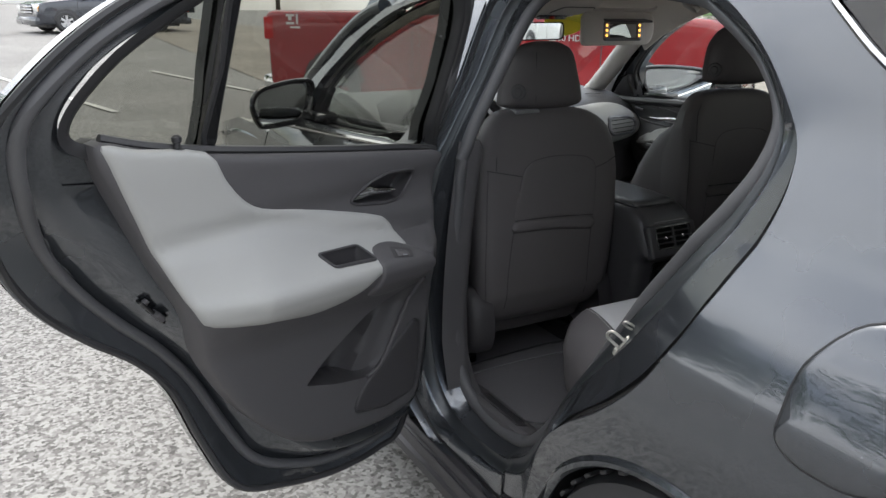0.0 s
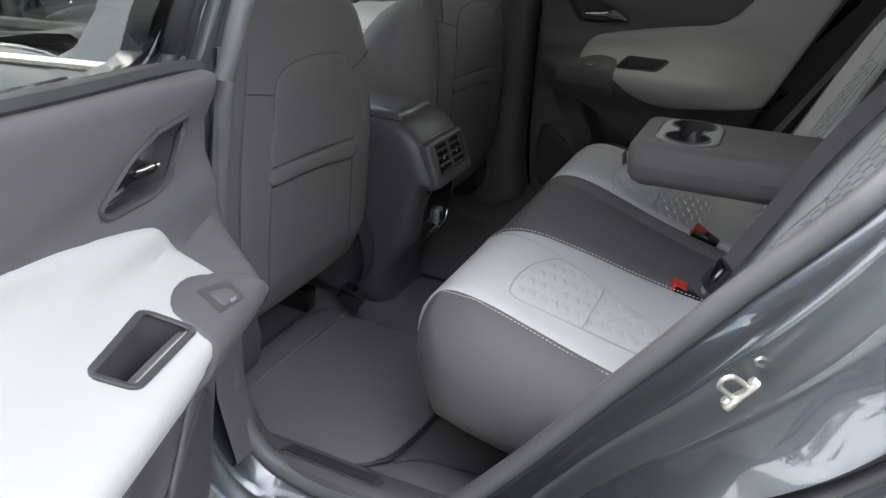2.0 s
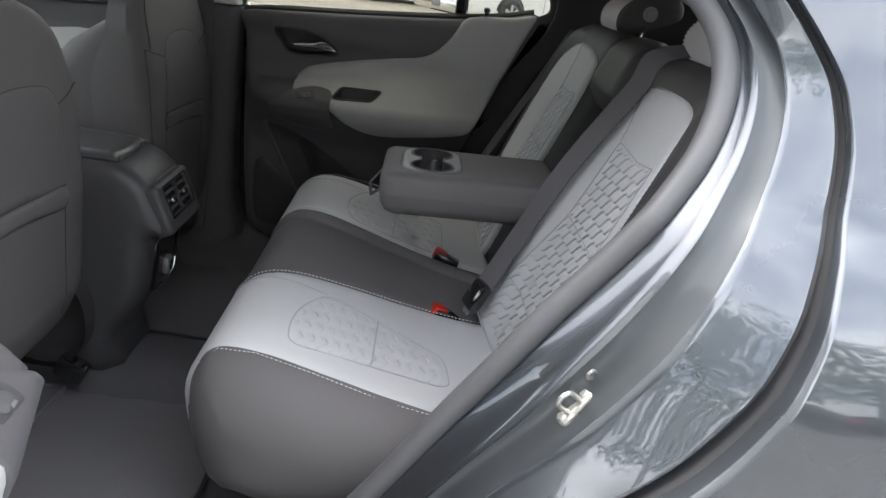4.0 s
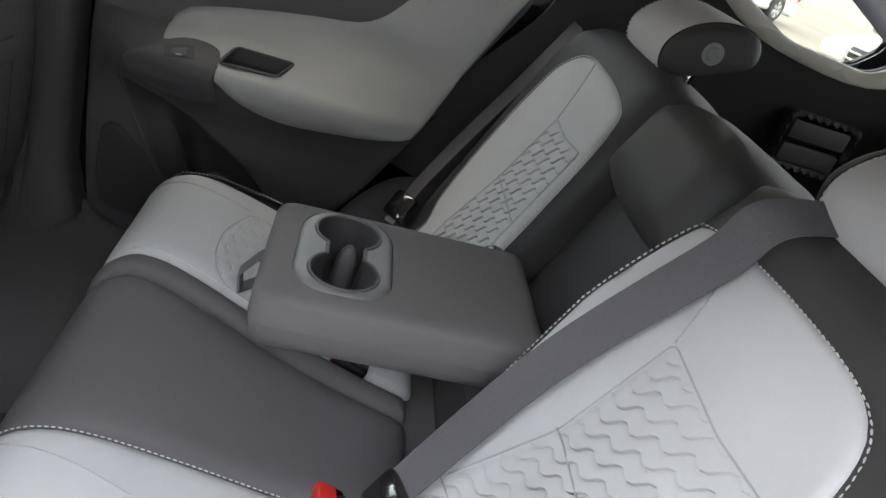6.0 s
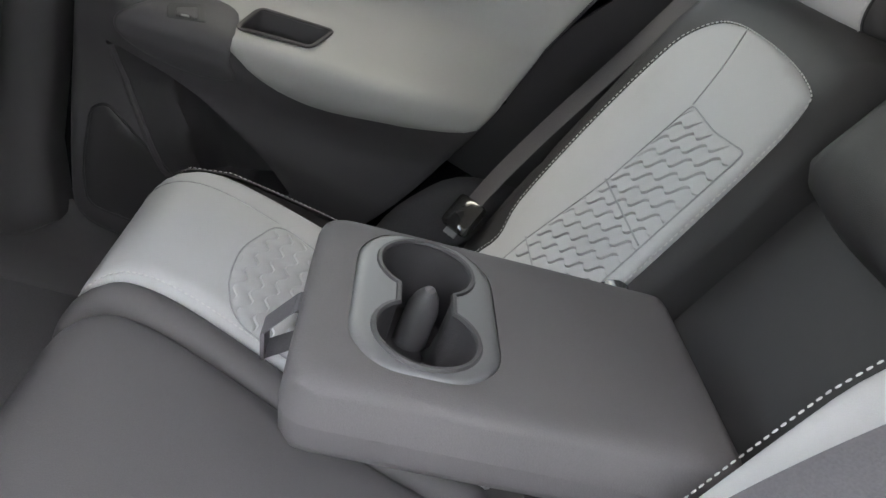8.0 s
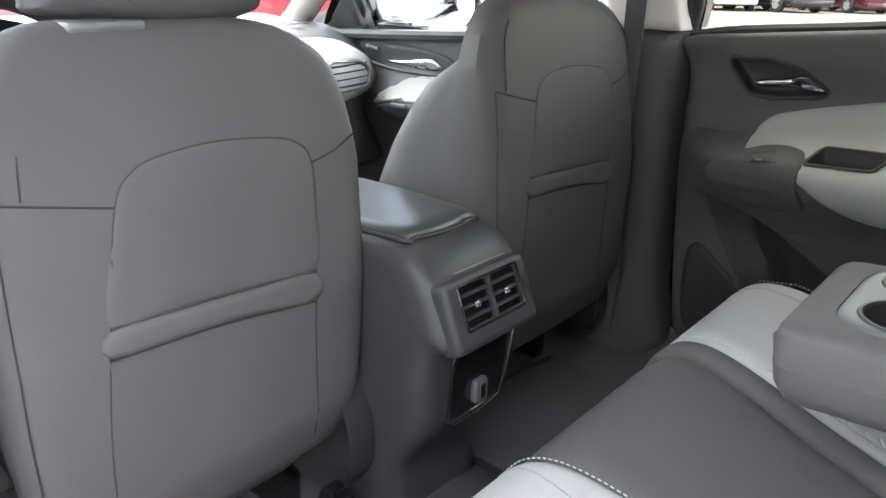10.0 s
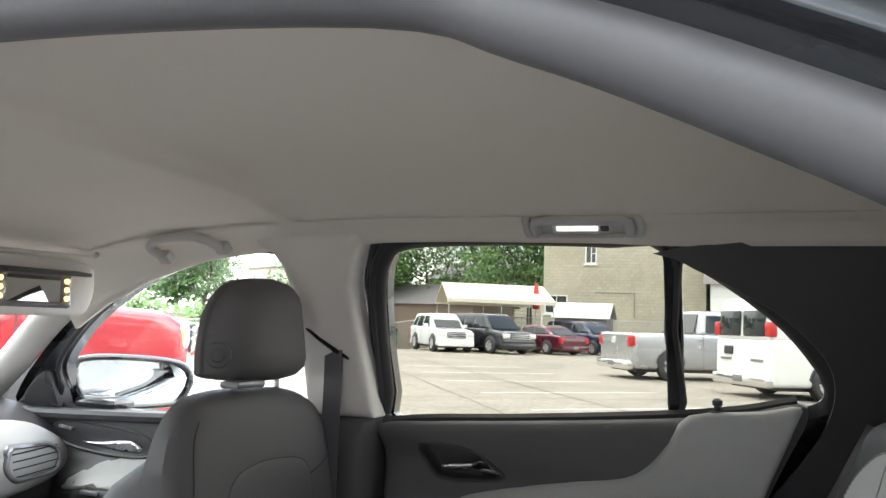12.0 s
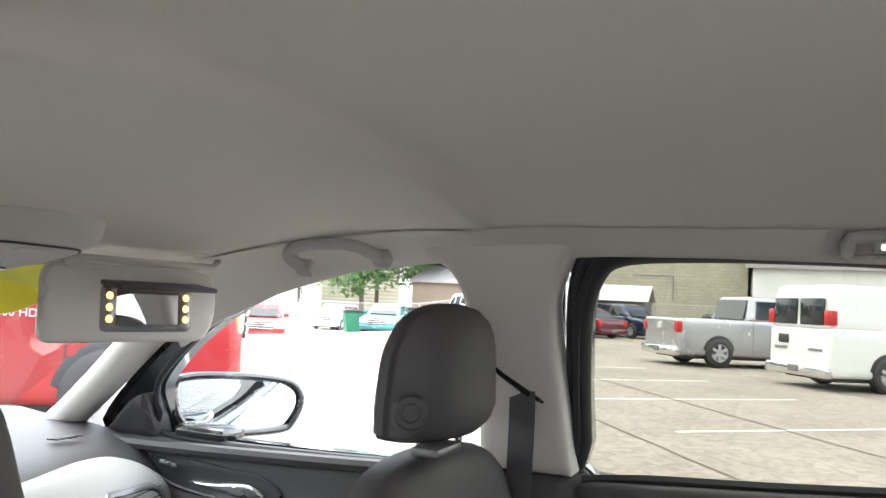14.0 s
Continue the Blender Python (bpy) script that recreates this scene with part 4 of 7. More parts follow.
END = float(PS[-1])
dark_base = pillow(rnd(box2(-0.53, 0.0, 0.53, END), 0.02), seat_map, 0.0, 0.0, 0.04, depth=0.08)
cushion = part("cushion", dark_base, CLOTH, bench, "charcoal bench cushion")
part("centre_cushion", pillow(rnd([(-0.183, 0.02), (0.150, 0.02), (0.148, s_of(-0.25)), (0.080, s_of(-0.46)), (0.015, END - 0.05), (-0.183, END - 0.05)], 0.02), seat_map, 0.016, 0.035, 0.02, depth=0.01), CLOTH, cushion)
for s in (-1, 1):
    a, b = (-0.505, -0.188) if s < 0 else (0.205, 0.520)
    if s < 0:
        face = [(-0.500, 0.0), (b, 0.0), (b, END - 0.04), (-0.560, END - 0.04), (-0.553, s_of(-0.52)), (-0.520, s_of(-0.33)), (-0.500, s_of(-0.25))]
    else:
        face = [(0.212, 0.0), (0.518, 0.0), (0.508, s_of(-0.29)), (0.470, s_of(-0.50)), (0.450, END - 0.04), (0.070, END - 0.04), (0.135, s_of(-0.46)), (0.206, s_of(-0.25))]
        part("side_band", pillow(rnd([(0.154, 0.02), (0.208, 0.02), (0.203, s_of(-0.25)), (0.132, s_of(-0.46)), (0.066, END - 0.05), (0.019, END - 0.05), (0.084, s_of(-0.46)), (0.152, s_of(-0.25))], 0.012), seat_map, 0.021, 0.022, 0.012, depth=0.01), CLOTH, cushion, "charcoal band beside the pale facing")
    part("pale_cushion", pillow(rnd(face, 0.022), seat_map, 0.020, 0.025, 0.018, depth=0.01), SEATLIGHT, cushion, "pale grey seat facing")
    corner = [(-0.468, -0.346), (-0.40, -0.338), (-0.335, -0.345), (-0.262, -0.381), (-0.31, -0.485), (-0.372, -0.600), (-0.468, -0.612)]
    if s > 0:
        corner = [(0.165, -0.395), (0.195, -0.374), (0.247, -0.360), (0.32, -0.360), (0.418, -0.395), (0.385, -0.47), (0.352, -0.60), (0.115, -0.60), (0.142, -0.46)]
    split, lead = ((-0.468, -0.31), (-0.262, -0.381, 0.0045)) if s < 0 else ((0.145, 0.38), (0.418, -0.395, 0.0045))
    ins = rnd([(x, s_of(y)) for x, y in corner], 0.028)
    part("quilted_insert", quilt(ins, lambda u, v, w: seat_map(u, v, w + 0.0205), 0.15, 0.0205, 0.0028), SEATLIGHT, cushion, "quilted pale insert")
    part("seam", tube([seat_map(u, v, 0.0205) for u, v in ins], 0.0011, 5, True), SEAM2, cushion)
    part("seam", tube([seat_map(x, s_of(-0.478), 0.0235) for x in np.linspace(*split, 12)], 0.0013, 5), SEAM2, cushion)
    part("seam", tube([seat_map(lead[0] + lead[2] * k, v, 0.0203) for k, v in enumerate(np.linspace(s_of(lead[1]), 0.10, 18))], 0.0009, 5), SEAM2, cushion)
    seam_u = (lambda v: b - 0.010) if s < 0 else (lambda v: float(np.interp(v, [0.0, s_of(-0.25), s_of(-0.46), END - 0.04], [0.220, 0.214, 0.143, 0.078])))
    tagged(part("stitching", stitches([seat_map(seam_u(v), v, 0.0205 if s < 0 else 0.018) for v in np.linspace(0.10, END - 0.06, 60)]), STITCH, cushion), kind="stuff")
    # dark cheek on the outer side of the cushion
    flare = lambda y: float(np.interp(-y, [0.25, 0.33, 0.52, 0.65], [0.0, 0.022, 0.056, 0.062])) if s < 0 else 0.012
    cheek = spl([(-0.245, 0.49), (-0.210, 0.60), (-0.220, 0.660), (-0.25, 0.692), (-0.32, 0.700), (-0.40, 0.689), (-0.60, 0.652), (-0.66, 0.62), (-0.62, 0.50), (-0.45, 0.475), (-0.30, 0.478)], 4)
    part("cushion_side", pillow(cheek, lambda u, v, w: (s * (0.496 + flare(u) + w), u, v - 0.25 * w), 0.080, 0.085, 0.018, depth=0.006), CLOTH, cushion, "charcoal cushion side")
    tagged(part("stitching", stitches([(s * (0.497 + flare(u)), u, v + 0.019) for u, v in [(-0.222, 0.645), (-0.25, 0.675), (-0.31, 0.684), (-0.40, 0.671), (-0.52, 0.648), (-0.62, 0.632)]], 0.0075, 0.0008), STITCH, cushion), kind="stuff")

# backrests
for s in (-1, 1):
    wide = 0.020 if s < 0 else 0.0
    out = spl([(s * (x - (wide if x < 0.2 else 0)), z) for x, z in [(0.158, 0.62), (0.157, 0.85), (0.157, 1.05), (0.16, 1.155), (0.19, 1.190), (0.35, 1.200), (0.50, 1.188), (0.575, 1.135), (0.60, 1.05), (0.60, 0.85), (0.585, 0.70), (0.56, 0.62)]], 4)
    def bolster(u, v, d, s=s):
        k = min(1, max(0, (u + 0.285) / 0.12)) if s < 0 else 0.0
        rise = 0.034 * k * k * (3 - 2 * k) * min(1, max(0, (1.15 - v) / 0.16))
        return (rise + 0.022 * math.exp(-((max(0, abs(u) - 0.36) - 0.185) / 0.05) ** 2)) * min(1, d / 0.008)
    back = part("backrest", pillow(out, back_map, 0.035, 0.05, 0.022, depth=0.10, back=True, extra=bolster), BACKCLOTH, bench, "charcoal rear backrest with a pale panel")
    panel = spl([(s * (x - (wide if x < 0.22 else 0)), 0.62 + (z - 0.62) * 0.945) for x, z in [(0.185, 0.635), (0.178, 0.80), (0.177, 1.00), (0.185, 1.12), (0.215, 1.150), (0.33, 1.163), (0.45, 1.158), (0.50, 1.12), (0.515, 1.05), (0.52, 0.92), (0.515, 0.78), (0.495, 0.72), (0.505, 0.66), (0.47, 0.635)]], 4)
    part("pale_panel", pillow(panel, lambda u, v, w: back_map(u, v, w + 0.034), 0.008, 0.014, 0.016, depth=0.012, extra=lambda u, v, d: bolster(u, v, 1)), SEATLIGHT, back, "pale grey backrest facing")
    if s < 0:
        corner = [(-0.278, 1.033), (-0.40, 1.028), (-0.485, 1.037), (-0.478, 0.90), (-0.462, 0.75), (-0.45, 0.64), (-0.19, 0.64), (-0.21, 0.735), (-0.262, 0.889)]
        splits = [(-0.262, -0.476, 0.889), (-0.21, -0.46, 0.735)]
        rise = [(-0.278, 1.033), (-0.262, 1.085), (-0.235, 1.130)]
    else:
        corner = [(0.188, 1.038), (0.27, 1.030), (0.352, 1.033), (0.372, 0.90), (0.423, 0.762), (0.445, 0.64), (0.205, 0.64), (0.195, 0.85)]
        splits = [(0.195, 0.372, 0.90), (0.20, 0.423, 0.762)]
        rise = [(0.352, 1.033), (0.368, 1.085), (0.392, 1.130)]
    ins = rnd(corner, 0.010)
    lift = lambda u, v, w: back_map(u, v, w + 0.0425 + bolster(u, v, 1))
    part("quilted_insert", quilt(ins, lift, -0.55), SEATLIGHT, back, "quilted pale insert")
    part("seam", tube([lift(u, v, 0.0) for u, v in ins], 0.0011, 5, True), SEAM2, back)
    for ua, ub, v in splits:
        part("seam", tube([lift(u, v, 0.003) for u in np.linspace(ua, ub, 12)], 0.0013, 5), SEAM2, back)
    part("seam", tube([lift(u, v, 0.0) for u, v in spl(rise, 6, False)], 0.0010, 5), SEAM2, back)
    tagged(part("stitching", stitches([back_map(u + (0.006 if u > s * 0.35 else -0.006), v, 0.037 + bolster(u, v, 1)) for u, v in panel + panel[:1]]), STITCH, back), kind="stuff")
    # headrest
    hc = (s * 0.335, -0.992, 1.240)
    hr = thing("rear_headrest", "pale grey and charcoal rear headrest on chrome posts", "headrest", "rear headrests", at=pose(*hc, 12, 0, 0) @ Matrix.Scale(0.9, 4))
    hp = spl([(0.076, -0.034), (0.086, -0.010), (0.072, 0.022), (0.030, 0.044), (-0.025, 0.046), (-0.070, 0.030), (-0.086, 0.002), (-0.074, -0.028), (-0.02, -0.036), (0.04, -0.040)], 4)
    # the pad leans back, its rear edge higher than its front
    hp = [(0.86 * p + 0.5 * q, 0.86 * q - 0.5 * p) for p, q in hp]
    ring = lambda x, k: [(x, p * k, q * k) for p, q in hp]
    part("pale_face", loft([ring(-0.098, 0.97), ring(-0.088, 0.995), ring(-0.04, 1.02), ring(0.04, 1.02), ring(0.088, 0.995), ring(0.098, 0.97)], True, False), SEATLIGHT, hr, "pale grey headrest facing")
    for e in (-1, 1):
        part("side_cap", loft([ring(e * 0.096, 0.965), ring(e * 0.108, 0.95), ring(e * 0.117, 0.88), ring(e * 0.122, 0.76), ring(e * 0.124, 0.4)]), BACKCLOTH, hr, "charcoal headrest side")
        part("seam", tube(ring(e * 0.099, 0.972), 0.0018, 5, True), SEAM, hr)
        tagged(part("stitching", stitches(ring(e * 0.094, 1.0) + ring(e * 0.094, 1.0)[:1], 0.008, 0.0012), STITCH, hr), kind="stuff")
    part("release_button", moved(merge(lathe([(0, 0.002), (0.018, 0.002), (0.021, -0.001), (0.021, -0.01)], 24), lathe([(0, 0.005), (0.010, 0.005), (0.012, 0.002)], 20)), pose(-0.1225, 0.005, 0.0, 0, -90, 0)), SATIN, hr, "grey release button")
    for dx in (-0.072, 0.072):
        part("post", tube([(dx, -0.01, -0.03), (dx, -0.012, -0.11)], 0.0065, 10), CHROME, hr, "chrome post")
        part("post_collar", moved(block(-0.018, -0.02, -0.012, 0.018, 0.02, 0.006, 0.005), pose(dx, -0.01, -0.075)), RUBBER, hr)
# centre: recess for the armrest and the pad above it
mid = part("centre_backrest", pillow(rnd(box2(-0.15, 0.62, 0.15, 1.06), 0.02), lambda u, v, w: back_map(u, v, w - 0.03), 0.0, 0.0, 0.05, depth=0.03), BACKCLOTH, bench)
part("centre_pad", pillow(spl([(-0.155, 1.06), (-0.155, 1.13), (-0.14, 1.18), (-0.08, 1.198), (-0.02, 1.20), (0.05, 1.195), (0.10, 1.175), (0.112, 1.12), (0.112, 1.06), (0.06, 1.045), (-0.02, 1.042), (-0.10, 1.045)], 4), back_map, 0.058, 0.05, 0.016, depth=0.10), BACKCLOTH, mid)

# folded-down armrest with cup holders
CUPTRIM = pbr("satin_dark_grey_plastic", (0.135, 0.135, 0.14), 0.45, 0.2, 0.05, 12, 0.05, 500, 0.05)
arm = thing("armrest", "folded-down charcoal armrest with two cup holders", "armrest")
AX = 0.0
al = rnd([(AX - 0.145, -0.450), (AX + 0.100, -0.450), (AX + 0.100, -0.80), (AX - 0.145, -0.80)], [0.03, 0.03, 0.02, 0.02])
CUPS = rnd([(-0.088, -0.486), (0.046, -0.486), (0.082, -0.510), (0.082, -0.580), (0.046, -0.608), (-0.088, -0.608), (-0.118, -0.58), (-0.118, -0.512)], 0.03)
c1, c2, cr = (0.030, -0.547), (-0.068, -0.547), 0.0425
ring1 = [(c1[0] + cr * math.cos(a), c1[1] + cr * math.sin(a)) for a in np.linspace(-2.55, 2.55, 26)]
ring2 = [(c2[0] + cr * math.cos(a), c2[1] + cr * math.sin(a)) for a in np.linspace(math.pi - 2.55, math.pi + 2.55, 26)]
WELL = ring1 + ring2
tilt = lambda u, v, w: (u, v, 0.897 + 0.10 * (v + 0.60) * -0.35 + w)
part("pad", merge(pillow(al, tilt, 0.012, 0.022, 0.016, [CUPS], depth=0.030, plain_holes=True), pillow(al, lambda u, v, w: (u, v, 0.8675 + 0.10 * (v + 0.60) * -0.35 - w), 0.046, 0.035, 0.02)), CLOTH, arm, sharp=50)
bez = part("cup_bezel", pillow(CUPS, lambda u, v, w: tilt(u, v, w + 0.0095), 0.0055, 0.009, 0.008, [WELL], depth=0.012, plain_holes=True), CUPTRIM, arm, "satin grey cup holder surround")
part("cup_rim", tube([tilt(u, v, 0.0145) for u, v in WELL], 0.0028, 6, True), PLASTIC, bez)
part("cup_well", pillow(WELL, lambda u, v, w: tilt(u, v, w + 0.013), -0.070, 0.008, 0.010), PLASTIC, bez, "deep dark cup wells")
part("cup_finger", moved(lathe([(0.0, 0.0), (0.016, 0.0), (0.0145, 0.045), (0.011, 0.058), (0.005, 0.067), (0.0, 0.068)], 18), pose(0.018, -0.553, 0.836, 0, -8, 0)), PLASTIC2, bez)
part("pull_strap", loft([[(x, y, z), (x + 0.028, y, z), (x + 0.028, y - 0.003, z + 0.003), (x, y - 0.003, z + 0.003)] for x, y, z in [(-0.03, -0.47, 0.878), (-0.032, -0.445, 0.872), (-0.036, -0.425, 0.845), (-0.038, -0.43, 0.822), (-0.036, -0.448, 0.835)]]), BELT, arm)
part("pivot", lathe([(0, 0), (0.022, 0), (0.022, 0.02), (0, 0.02)], 20, "x", (0.135, -0.775, 0.865)), GLOSS, arm)


def strip(line, width, thick=0.0016, side=(1, 0, 0), n=1):
    """A flat band along points; side: the way across it."""
    sv = Vector(side).normalized() * width / 2
    rings = []
    L = [Vector(p) for p in line]
    for i, p in enumerate(L):
        t = (L[min(i + 1, len(L) - 1)] - L[max(i - 1, 0)]).normalized()
        nrm = t.cross(sv).normalized() * thick / 2
        rings.append([p - sv - nrm, p + sv - nrm, p + sv + nrm, p - sv + nrm])
    return loft(rings)


def rear_belt(s, line, across):
    belt = thing("rear_seat_belt", "grey woven seat belt with a black latch plate", "seat belt", "rear seat belts")
    part("webbing", strip(spl(line, 6, False), 0.047, side=across), BELT, belt)
    end = line[-1]
    m = look(end, line[-2])
    part("latch_grip", moved(block(-0.028, -0.010, -0.03, 0.028, 0.012, 0.03, 0.009), Matrix.Translation(end) @ m.to_3x3().to_4x4()), GLOSS, belt)
    part("latch_tongue", moved(block(-0.012, -0.002, 0.0, 0.012, 0.002, 0.040, 0.001, 1), Matrix.Translation(end) @ m.to_3x3().to_4x4()), SATIN, belt)
    return belt


rear_belt(-1, [(-0.31, -1.05, 1.195), (-0.285, -0.985, 1.215), back_map(-0.268, 1.172, 0.060), back_map(-0.255, 1.115, 0.062), back_map(-0.240, 1.04, 0.072), back_map(-0.226, 0.96, 0.082), back_map(-0.214, 0.88, 0.086), back_map(-0.208, 0.80, 0.088), back_map(-0.208, 0.725, 0.092), back_map(-0.215, 0.675, 0.098)], (0.87, 0.42, 0.22))
rear_belt(1, [(0.625, -0.90, 1.16), (0.615, -0.83, 1.02), (0.60, -0.755, 0.88), (0.572, -0.70, 0.78), (0.545, -0.672, 0.725)], (0.93, 0.2, 0.1))

for x, y, z, r in ((-0.172, -0.585, 0.642, 10), (0.108, -0.585, 0.655, -8)):
    b = thing("belt_buckle", "black seat belt buckle with a red button", "buckle", "rear belt buckles", at=pose(x, y, z + 0.004, 22, 0, r))
    part("housing", block(-0.017, -0.06, -0.014, 0.017, 0.0, 0.014, 0.006), GLOSS, b)
    part("button", block(-0.014, -0.024, -0.006, 0.014, 0.004, 0.0165, 0.003), RED, b, "red release button")
# ================= centre console =================
CX = 0.014
CONSOLE = pbr("dark_console_plastic", (0.055, 0.054, 0.058), 0.42, 0, 0.08, 5, 0.1, 700, 0.25, spec=0.45)
VENTBLACK = pbr("black_vent_plastic", (0.010, 0.010, 0.011), 0.45, 0, 0.1, 20, 0.05, 400, 0.0, spec=0.12)
con = thing("centre_console", "dark centre console with rear air vents and a USB socket", "console")
prof = spl([(0.95, 0.80), (0.50, 0.838), (0.20, 0.842), (0.09, 0.838), (0.045, 0.827), (0.008, 0.800), (-0.016, 0.755), (-0.034, 0.715), (-0.030, 0.692), (-0.004, 0.680), (0.004, 0.62), (0.012, 0.555), (0.045, 0.50), (0.075, 0.44), (0.09, 0.36), (0.5, 0.36), (0.95, 0.40)], 3)
half = lambda s: pillow(prof, lambda u, v, w: (CX + s * (0.078 + w), u, v), 0.034, 0.035, 0.025, depth=0.078)
part("body", merge(half(1), half(-1)), CONSOLE, con, sharp=45)
lid = spl([(-0.088, 0.095), (-0.06, 0.070), (0.0, 0.062), (0.06, 0.070), (0.088, 0.095), (0.09, 0.40), (-0.09, 0.40)], 4)
LIDMAT = pbr("console_lid_vinyl", (0.06, 0.06, 0.063), 0.32, 0, 0.08, 5, 0.08, 800, 0.12)
part("lid", pillow(lid, lambda u, v, w: (CX + u, v, 0.836 + w - 0.10 * max(0, 0.09 - v)), 0.014, 0.020, 0.02, depth=0.02), LIDMAT, con, "dark padded console lid")
part("lid_gap", tube([(CX + u, v, 0.838 - 0.10 * max(0, 0.09 - v)) for u, v in lid], 0.0035, 6, True), RUBBER, con)
lean = pose(CX - 0.003, -0.019, 0.753, 68, 0, 0)
vent = rnd(box2(-0.096, -0.062, 0.096, 0.044), 0.012)
vhole = [rnd(box2(-0.066, -0.030, -0.004, 0.030), 0.005), rnd(box2(0.004, -0.030, 0.066, 0.030), 0.005)]
flat = lambda u, v, w: tuple(lean @ Vector((u, v, w)))
bz = part("vent_bezel", pillow(vent, flat, 0.012, 0.010, 0.012, vhole, depth=0.02, plain_holes=True), CONSOLE, con)
for a, b in ((-0.066, -0.004), (0.004, 0.066)):
    part("vent_box", moved(merge(block(a - 0.001, -0.031, -0.004, b + 0.001, 0.031, 0.001), loft([[(a - 0.0005, -0.0305, z), (b + 0.0005, -0.0305, z), (b + 0.0005, 0.0305, z), (a - 0.0005, 0.0305, z)] for z in (0.010, 0.0)], True, False)), lean), VENTBLACK, bz)
    for k in range(3):
        part("vent_slat", moved(block(a - 0.001, -0.0014, -0.004, b + 0.001, 0.0014, 0.004, 0.001, 1), lean @ pose(0, -0.0165 + 0.0165 * k, 0.0065, 24, 0, 0)), CONSOLE, bz)
    part("vent_tab", moved(block((a + b) / 2 - 0.007, -0.006, 0.004, (a + b) / 2 + 0.007, 0.003, 0.013, 0.002), lean), CHROME, bz, "bright vent tab")
part("vent_frame", tube([flat(u, v, 0.0118) for u, v in rnd(box2(-0.069, -0.033, 0.069, 0.033), 0.006)], 0.0022, 6, True), GLOSS, bz, "gloss black vent surround")
part("grey_mark", tube([flat(u, 0.050, 0.004) for u in np.linspace(-0.06, 0.06, 12)], 0.001, 5), SATIN, bz)
low = rnd([(-0.055, 0.545), (0.078, 0.545), (0.085, 0.67), (-0.055, 0.67)], 0.015)
part("socket_panel", pillow(low, lambda u, v, w: (CX + u, 0.004 - (v - 0.6) * 0.1 - w, v), 0.004, 0.008, 0.02, depth=0.02), GLOSS, con)
part("socket_trim", tube([(CX + u, -0.002 - (v - 0.6) * 0.1, v) for u, v in [(-0.045, 0.547), (0.03, 0.547), (0.068, 0.556), (0.080, 0.58), (0.086, 0.668)]], 0.0022, 6), CHROME, con)
part("usb_socket", block(CX - 0.007, -0.012, 0.570, CX + 0.023, 0.004, 0.610, 0.006), SATIN, con)
part("usb_slot", block(CX + 0.003, -0.0135, 0.578, CX + 0.013, -0.010, 0.602, 0.001, 1), GLOSS, con)

# ================= ground =================
def ground_z(x, y):
    """The lot rises gently ahead and dips in its far corner."""
    ahead = 0.030 * max(0.0, min(y, 60) - 8.0) * min(1, max(0, (14 - x) / 10))
    smooth = lambda a: (lambda t: t * t * (3 - 2 * t))(min(1, max(0, a)))
    return ahead - 0.85 * smooth((y - 14.5) / 7) * smooth((x - 13) / 10)


def stony(name, dark, pale, scale, rough=0.9):
    """Ground with stones of many greys, larger stains and a relief."""
    m = bpy.data.materials.new(name)
    m.use_nodes = True
    nt = m.node_tree
    b = nt.nodes["Principled BSDF"]
    co, vo, n1, n2, ramp, mul, bp = (nt.nodes.new(k) for k in ("ShaderNodeTexCoord", "ShaderNodeTexVoronoi", "ShaderNodeTexNoise", "ShaderNodeTexNoise", "ShaderNodeValToRGB", "ShaderNodeMixRGB", "ShaderNodeBump"))
    vo.inputs["Scale"].default_value = scale
    n1.inputs["Scale"].default_value, n1.inputs["Detail"].default_value = 0.45, 9
    n2.inputs["Scale"].default_value, n2.inputs["Detail"].default_value = scale * 0.7, 6
    for n in (vo, n1, n2):
        nt.links.new(co.outputs["Object"], n.inputs["Vector"])
    sep = nt.nodes.new("ShaderNodeSeparateColor")
    nt.links.new(vo.outputs["Color"], sep.inputs[0])
    ad = nt.nodes.new("ShaderNodeMath")
    ad.operation = "MULTIPLY_ADD"
    ad.inputs[1].default_value = 0.6
    nt.links.new(sep.outputs[0], ad.inputs[0])
    hf = nt.nodes.new("ShaderNodeMath")
    hf.operation = "MULTIPLY"
    hf.inputs[1].default_value = 0.45
    nt.links.new(n2.outputs["Fac"], hf.inputs[0])
    nt.links.new(hf.outputs[0], ad.inputs[2])
    nt.links.new(ad.outputs[0], ramp.inputs["Fac"])
    ramp.color_ramp.elements[0].position, ramp.color_ramp.elements[0].color = 0.22, (*dark, 1)
    ramp.color_ramp.elements[1].position, ramp.color_ramp.elements[1].color = 0.72, (*pale, 1)
    mul.blend_type = "MULTIPLY"
    mul.inputs["Fac"].default_value = 0.55
    nt.links.new(ramp.outputs[0], mul.inputs["Color1"])
    nt.links.new(n1.outputs["Fac"], mul.inputs["Color2"])
    hs = nt.nodes.new("ShaderNodeHueSaturation")
    hs.inputs["Saturation"].default_value, hs.inputs["Value"].default_value = 0.75, 1.35
    nt.links.new(mul.outputs[0], hs.inputs["Color"])
    nt.links.new(hs.outputs[0], b.inputs["Base Color"])
    b.inputs["Roughness"].default_value = rough
    bp.inputs["Strength"].default_value, bp.inputs["Distance"].default_value = 0.5, 0.003
    nt.links.new(ad.outputs[0], bp.inputs["Height"])
    nt.links.new(bp.outputs[0], b.inputs["Normal"])
    return m


